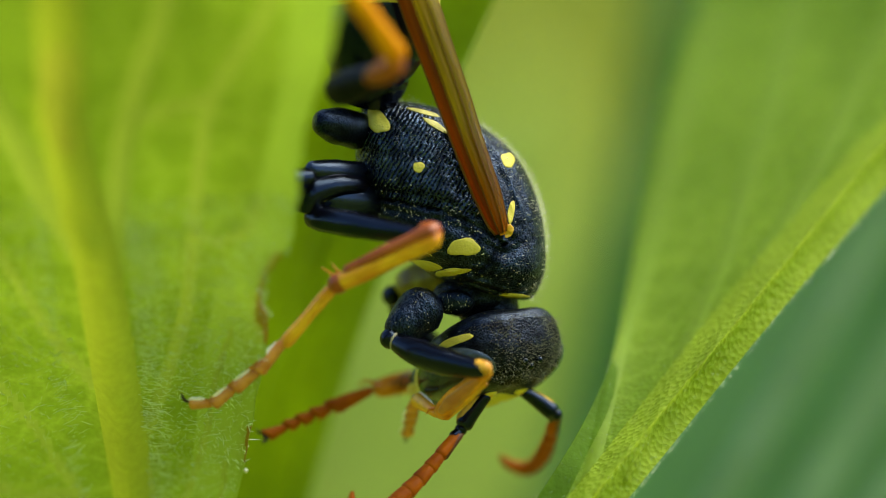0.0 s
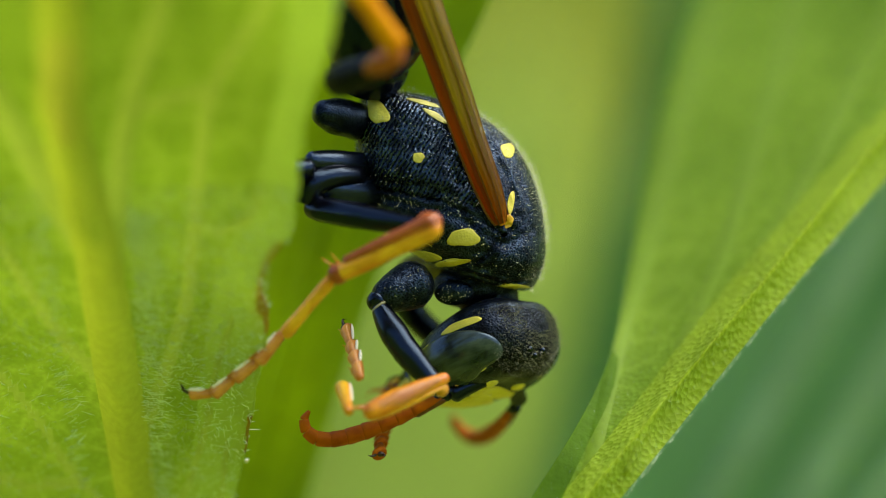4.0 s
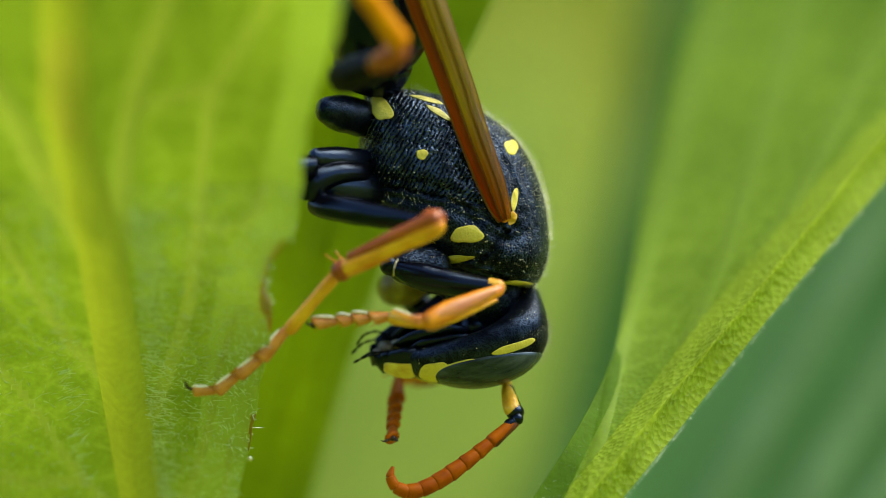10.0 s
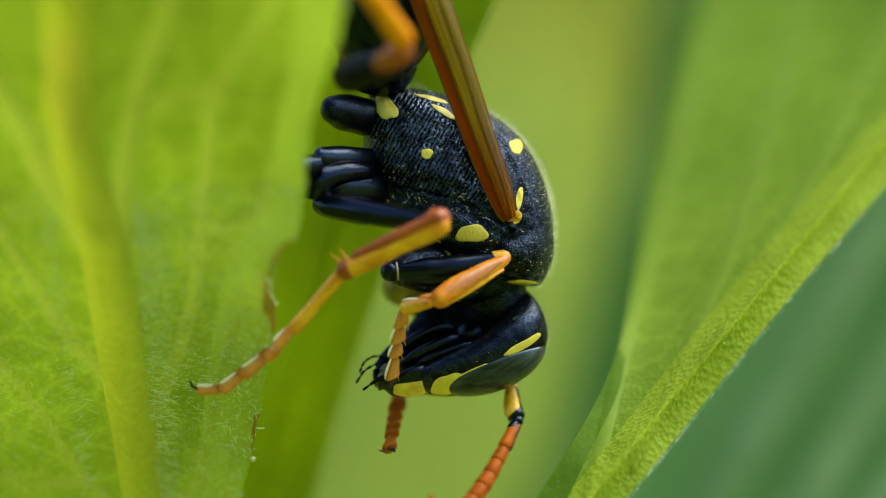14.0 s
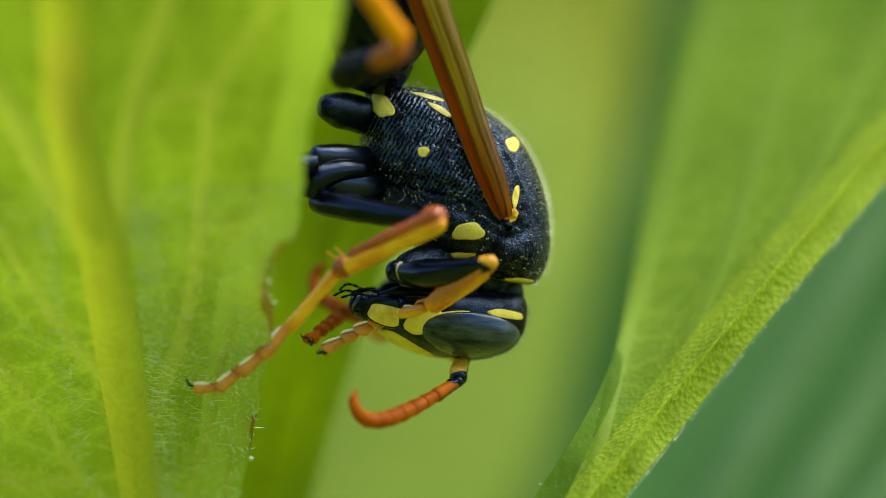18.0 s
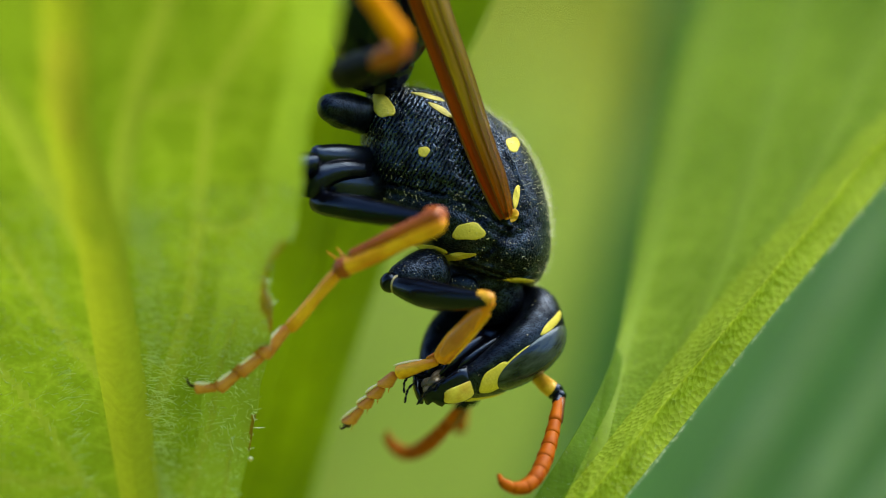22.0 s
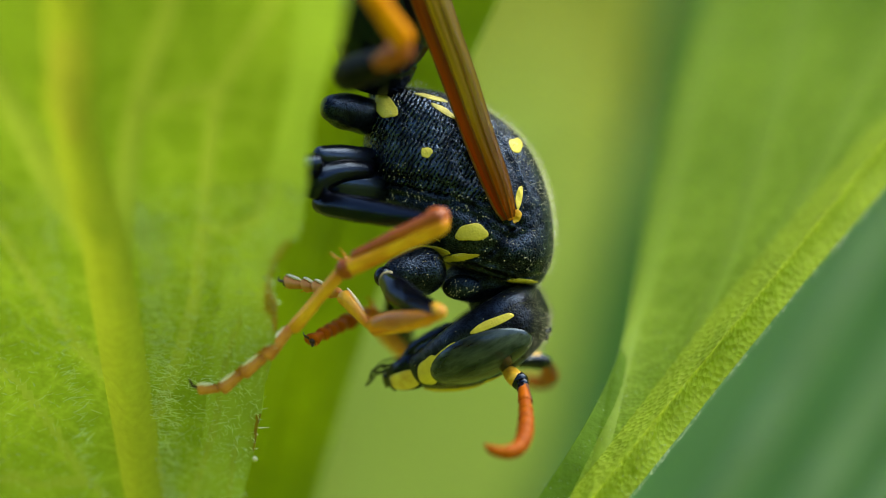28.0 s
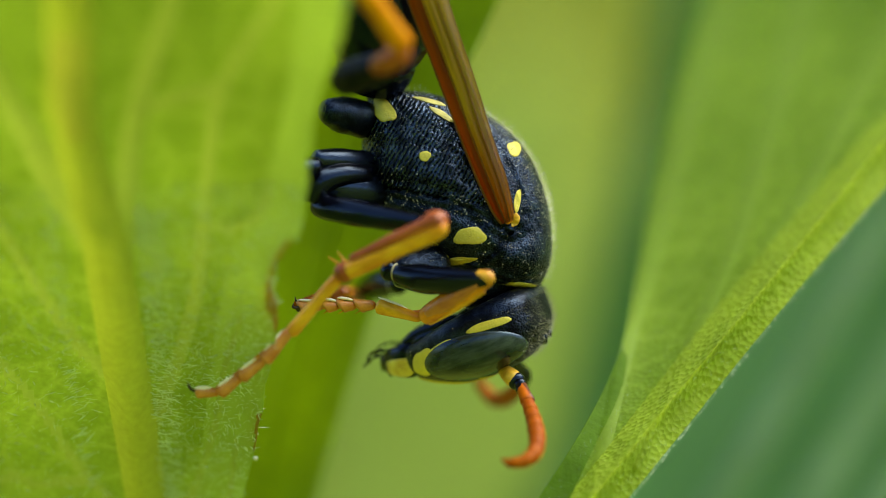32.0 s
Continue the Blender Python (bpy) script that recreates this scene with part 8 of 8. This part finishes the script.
    walk(far_antenna[0], [
        (0.0, bone(1.52, -0.11, -3.79, 2.22, 0.21, -4.29, (-0.55, 0.54, 0.62))), (0.5, bone(1.19, 0.17, -3.92, 1.37, 0.82, -4.54, (-0.78, 0.28, 0.54))), 
        (1, bone(0.50, 0.52, -3.92, 0.13, 1.21, -4.41, (-0.59, -0.22, 0.76))), (1.5, bone(0.60, 0.71, -4.08, 0.42, 1.58, -4.35, (-0.51, -0.62, 0.58))), 
        (2, bone(0.80, 0.75, -3.93, 0.44, 1.53, -4.26, (-0.71, -0.39, 0.55))), (2.5, bone(0.67, 0.73, -3.86, -0.25, 0.73, -3.81, (-0.63, -0.37, 0.66))), 
        (3, bone(0.62, 0.62, -3.90, -0.29, 0.62, -3.96, (-0.57, -0.19, 0.78))), (3.25, bone(0.99, 0.28, -3.82, 0.49, 0.68, -4.48, (-0.58, 0.16, 0.70))), 
        (3.5, bone(1.36, -0.06, -3.74, 1.45, 0.75, -4.18, (-0.58, 0.51, 0.61))), (5.5, bone(1.54, -0.14, -4.05, 1.21, 0.49, -4.64, (-0.63, 0.57, 0.50))), 
        (6, bone(1.41, -0.04, -3.88, 1.96, 0.10, -4.61, (-0.64, 0.50, 0.56))), (6.5, bone(1.58, 0.07, -3.85, 1.85, 0.61, -4.54, (-0.80, 0.38, 0.42))), 
        (6.75, bone(1.39, 0.06, -3.94, 1.06, 0.33, -4.76, (-0.73, 0.39, 0.52))), (7, bone(1.20, 0.05, -4.03, 0.36, 0.05, -4.42, (-0.66, 0.41, 0.61))), 
        (7.5, bone(0.48, 0.79, -3.82, -0.43, 0.79, -3.72, (-0.31, -0.76, 0.55))), (8, bone(0.89, 0.74, -3.92, 0.01, 0.74, -3.67, (-0.56, -0.63, 0.51))), 
        (8.5, bone(1.14, 0.78, -3.84, 0.24, 0.78, -4.03, (-0.61, -0.64, 0.45))), (9, bone(1.24, 0.67, -3.96, 0.65, 1.32, -4.24, (-0.79, -0.31, 0.51))), 
        (9.5, bone(0.99, 0.72, -3.76, 0.10, 0.72, -3.98, (-0.73, -0.33, 0.58))), (10, bone(1.08, 0.69, -3.72, 0.16, 0.69, -3.72, (-0.68, -0.28, 0.66))), 
        (10.5, bone(0.85, 0.73, -3.61, -0.02, 0.73, -3.91, (-0.68, -0.34, 0.63))), (10.75, bone(1.09, 0.44, -3.65, 1.09, 0.44, -4.57, (-0.71, -0.01, 0.59))), 
        (11, bone(1.33, 0.15, -3.70, 2.20, 0.15, -4.00, (-0.74, 0.33, 0.56))), (11.5, bone(1.37, 0.23, -3.84, 1.75, 0.95, -4.26, (-0.84, 0.24, 0.46))), 
        (11.75, bone(0.77, 0.41, -3.84, 0.68, 1.15, -4.38, (-0.66, -0.04, 0.63))), (12, bone(0.17, 0.59, -3.84, -0.29, 1.34, -4.11, (-0.48, -0.31, 0.80))), 
        (12.5, bone(0.53, 0.79, -3.92, -0.33, 0.79, -3.58, (-0.44, -0.70, 0.53))), (13, bone(0.95, 0.83, -3.71, 0.04, 0.83, -3.56, (-0.63, -0.62, 0.44))), 
        (13.5, bone(0.96, 0.82, -3.69, 0.07, 0.82, -3.91, (-0.60, -0.60, 0.50))), (14, bone(0.87, 0.76, -3.81, -0.03, 0.94, -3.74, (-0.72, -0.41, 0.54))), 
        (14.5, bone(0.43, 0.77, -3.77, -0.49, 0.77, -3.88, (-0.52, -0.47, 0.69))), (15.5, bone(1.03, 0.38, -3.71, 0.69, 0.78, -4.46, (-0.62, 0.00, 0.59))), 
        (16.5, bone(1.64, -0.01, -3.64, 1.89, 0.80, -4.00, (-0.72, 0.47, 0.48))), (17, bone(1.27, 0.14, -3.79, 1.63, 0.87, -4.21, (-0.74, 0.31, 0.57))), 
        (17.17, bone(1.01, 0.28, -3.62, 0.86, 0.77, -4.39, (-0.61, 0.17, 0.68))), (17.33, bone(0.75, 0.41, -3.46, -0.04, 0.66, -3.87, (-0.48, 0.02, 0.80))), 
        (17.5, bone(0.49, 0.55, -3.30, -0.35, 0.55, -2.93, (-0.34, -0.13, 0.92))), (18, bone(-0.10, 0.58, -3.37, -0.88, 0.58, -2.89, (-0.32, -0.28, 0.89))), 
        (18.5, bone(-0.34, 0.58, -3.16, -1.07, 0.58, -2.60, (-0.15, -0.37, 0.90))), (19, bone(0.70, 0.44, -3.67, -0.21, 0.44, -3.51, (-0.53, 0.01, 0.83))), 
        (19.25, bone(0.99, 0.26, -3.75, 0.30, 0.63, -4.23, (-0.63, 0.19, 0.69))), (19.5, bone(1.28, 0.08, -3.83, 1.17, 0.82, -4.37, (-0.73, 0.37, 0.54))), 
        (20, bone(1.21, 0.29, -3.86, 0.80, 0.82, -4.49, (-0.85, 0.15, 0.48))), (20.5, bone(0.52, 0.67, -3.94, -0.40, 0.67, -3.91, (-0.40, -0.62, 0.65))), 
        (21, bone(0.70, 0.75, -4.10, -0.11, 0.75, -3.66, (-0.50, -0.68, 0.52))), (21.5, bone(1.24, 0.78, -3.80, 0.33, 0.78, -3.94, (-0.65, -0.61, 0.42))), 
        (22, bone(1.01, 0.77, -3.82, 0.29, 0.77, -4.39, (-0.64, -0.58, 0.47))), (22.5, bone(0.98, 0.82, -3.71, 0.09, 0.82, -3.94, (-0.73, -0.50, 0.44))), 
        (23, bone(0.95, 0.71, -3.84, 0.03, 0.71, -3.78, (-0.73, -0.33, 0.57))), (23.5, bone(0.62, 0.58, -3.71, -0.30, 0.58, -3.75, (-0.53, -0.14, 0.82))), 
        (23.75, bone(0.94, 0.34, -3.64, 0.58, 0.78, -4.35, (-0.55, 0.12, 0.77))), (24, bone(1.26, 0.09, -3.56, 1.38, 0.98, -3.74, (-0.57, 0.37, 0.71))), 
        (24.25, bone(1.28, 0.01, -3.57, 1.23, 0.83, -3.98, (-0.59, 0.45, 0.64))), (24.5, bone(1.29, -0.07, -3.58, 0.91, 0.68, -3.95, (-0.61, 0.52, 0.57))), 
        (24.75, bone(1.29, -0.05, -3.70, 1.37, 0.68, -4.26, (-0.58, 0.50, 0.62))), (25, bone(1.29, -0.02, -3.82, 1.82, 0.68, -4.10, (-0.54, 0.47, 0.67))), 
        (25.5, bone(1.50, 0.07, -3.55, 2.24, 0.53, -3.83, (-0.49, 0.30, 0.80))), (27.5, bone(1.22, 0.13, -3.71, 1.73, 0.83, -4.02, (-0.61, 0.35, 0.69))), 
        (28, bone(1.23, 0.40, -3.55, 1.86, 1.08, -3.54, (-0.82, 0.06, 0.55))), (28.5, bone(1.23, 0.49, -3.37, 1.67, 1.15, -3.84, (-0.82, -0.03, 0.54))), 
        (29, bone(1.26, 0.37, -3.50, 1.68, 1.15, -3.77, (-0.78, 0.11, 0.60))), (29.5, bone(1.22, 0.46, -3.45, 1.47, 1.14, -4.01, (-0.77, 0.00, 0.62))), 
        (30, bone(1.23, 0.40, -3.45, 1.63, 1.13, -3.84, (-0.75, 0.07, 0.63))), (31, bone(1.21, 0.39, -3.46, 1.53, 1.18, -3.81, (-0.75, 0.09, 0.64))), 
        (32, bone(1.23, 0.40, -3.44, 1.50, 1.20, -3.81, (-0.75, 0.07, 0.64))),
    ])
    walk(far_antenna[1], [
        (0.0, bone(2.22, 0.21, -4.29, 1.55, 2.83, -5.59)), (0.5, bone(1.37, 0.82, -4.54, -0.96, 2.43, -5.52)), 
        (1, bone(0.13, 1.21, -4.41, -2.79, 1.22, -5.10)), (1.5, bone(0.42, 1.58, -4.35, -1.13, 3.90, -5.44)), 
        (2, bone(0.44, 1.53, -4.26, -0.72, 4.26, -4.70)), (2.5, bone(-0.25, 0.73, -3.81, -1.60, 3.41, -3.68)), 
        (3, bone(-0.29, 0.62, -3.96, -1.46, 3.38, -4.05)), (3.5, bone(1.45, 0.75, -4.18, 0.76, 3.60, -4.83)), 
        (5.5, bone(1.21, 0.49, -4.64, -1.13, 2.26, -5.26)), (6, bone(1.96, 0.10, -4.61, 0.53, 2.19, -6.22)), 
        (6.5, bone(1.85, 0.61, -4.54, 0.42, 2.44, -6.43)), (7, bone(0.36, 0.05, -4.42, -2.46, 1.00, -4.04)), 
        (7.5, bone(-0.43, 0.79, -3.72, -3.35, 1.37, -4.16)), (8, bone(0.01, 0.74, -3.67, -2.96, 0.74, -3.25)), 
        (8.5, bone(0.24, 0.78, -4.03, -1.04, 3.41, -4.71)), (9, bone(0.65, 1.32, -4.24, -0.03, 4.24, -4.27)), 
        (9.5, bone(0.10, 0.72, -3.98, -1.17, 3.44, -4.05)), (10, bone(0.16, 0.69, -3.72, -1.09, 3.42, -3.67)), 
        (10.5, bone(-0.02, 0.73, -3.91, -1.17, 3.50, -3.97)), (10.75, bone(1.09, 0.44, -3.96, 0.29, 3.21, -4.79)), 
        (11, bone(2.20, 0.15, -4.00, 2.19, 2.91, -5.17)), (11.5, bone(1.75, 0.95, -4.26, -0.39, 2.57, -5.59)), 
        (12, bone(-0.29, 1.34, -4.11, -2.94, 2.75, -4.15)), (12.5, bone(-0.33, 0.79, -3.58, -2.95, 2.10, -2.96)), 
        (13, bone(0.04, 0.83, -3.56, -1.16, 3.58, -3.59)), (13.5, bone(0.07, 0.82, -3.91, -1.26, 3.51, -4.00)), 
        (14, bone(-0.03, 0.94, -3.74, -1.19, 3.70, -3.70)), (14.5, bone(-0.49, 0.77, -3.88, -2.72, 2.74, -4.25)), 
        (16.5, bone(1.89, 0.80, -4.00, 1.04, 3.42, -5.19)), (17, bone(1.63, 0.87, -4.21, -0.39, 2.85, -5.20)), 
        (17.5, bone(-0.35, 0.55, -2.93, -2.92, 1.70, -1.88)), (18, bone(-0.88, 0.58, -2.89, -2.94, 2.56, -1.98)), 
        (18.5, bone(-1.07, 0.58, -2.60, -2.91, 2.57, -1.32)), (19, bone(-0.21, 0.44, -3.51, -2.47, 2.36, -3.10)), 
        (19.5, bone(1.17, 0.82, -4.37, -1.09, 2.69, -4.99)), (20, bone(0.80, 0.82, -4.49, -1.70, 2.20, -5.40)), 
        (20.5, bone(-0.40, 0.67, -3.91, -3.30, 1.42, -4.13)), (21, bone(-0.11, 0.75, -3.66, -3.10, 0.75, -3.43)), 
        (21.5, bone(0.33, 0.78, -3.94, -1.21, 3.35, -4.02)), (22, bone(0.29, 0.77, -4.39, -1.10, 3.15, -5.58)), 
        (22.5, bone(0.09, 0.82, -3.94, -1.24, 3.51, -4.03)), (23, bone(0.03, 0.71, -3.78, -1.17, 3.46, -3.73)), 
        (23.5, bone(-0.30, 0.58, -3.75, -2.37, 2.70, -3.27)), (23.67, bone(0.26, 0.72, -3.75, -1.12, 3.13, -4.88)), 
        (23.83, bone(0.82, 0.85, -3.74, 0.85, 3.55, -5.04)), (24, bone(1.38, 0.98, -3.74, 1.49, 3.98, -3.82)), 
        (24.25, bone(1.15, 0.83, -3.84, 1.15, 3.81, -4.17)), (24.5, bone(0.91, 0.68, -3.95, 0.57, 3.65, -4.22)), 
        (25, bone(1.82, 0.68, -4.10, 1.54, 3.57, -4.83)), (25.5, bone(2.24, 0.53, -3.83, 2.78, 3.37, -4.65)), 
        (27.5, bone(1.73, 0.83, -4.02, 1.62, 3.65, -5.03)), (28, bone(1.86, 1.08, -3.54, 1.75, 4.02, -4.08)), 
        (28.5, bone(1.67, 1.15, -3.84, 0.99, 4.02, -4.40)), (29, bone(1.68, 1.15, -3.77, 1.10, 4.01, -4.43)), 
        (29.5, bone(1.47, 1.14, -4.01, 0.68, 4.00, -4.48)), (30, bone(1.63, 1.13, -3.84, 0.93, 4.01, -4.33)), 
        (31, bone(1.53, 1.18, -3.81, 0.77, 4.03, -4.31)), (32, bone(1.50, 1.20, -3.81, 0.73, 4.06, -4.30)),
    ])


motions()
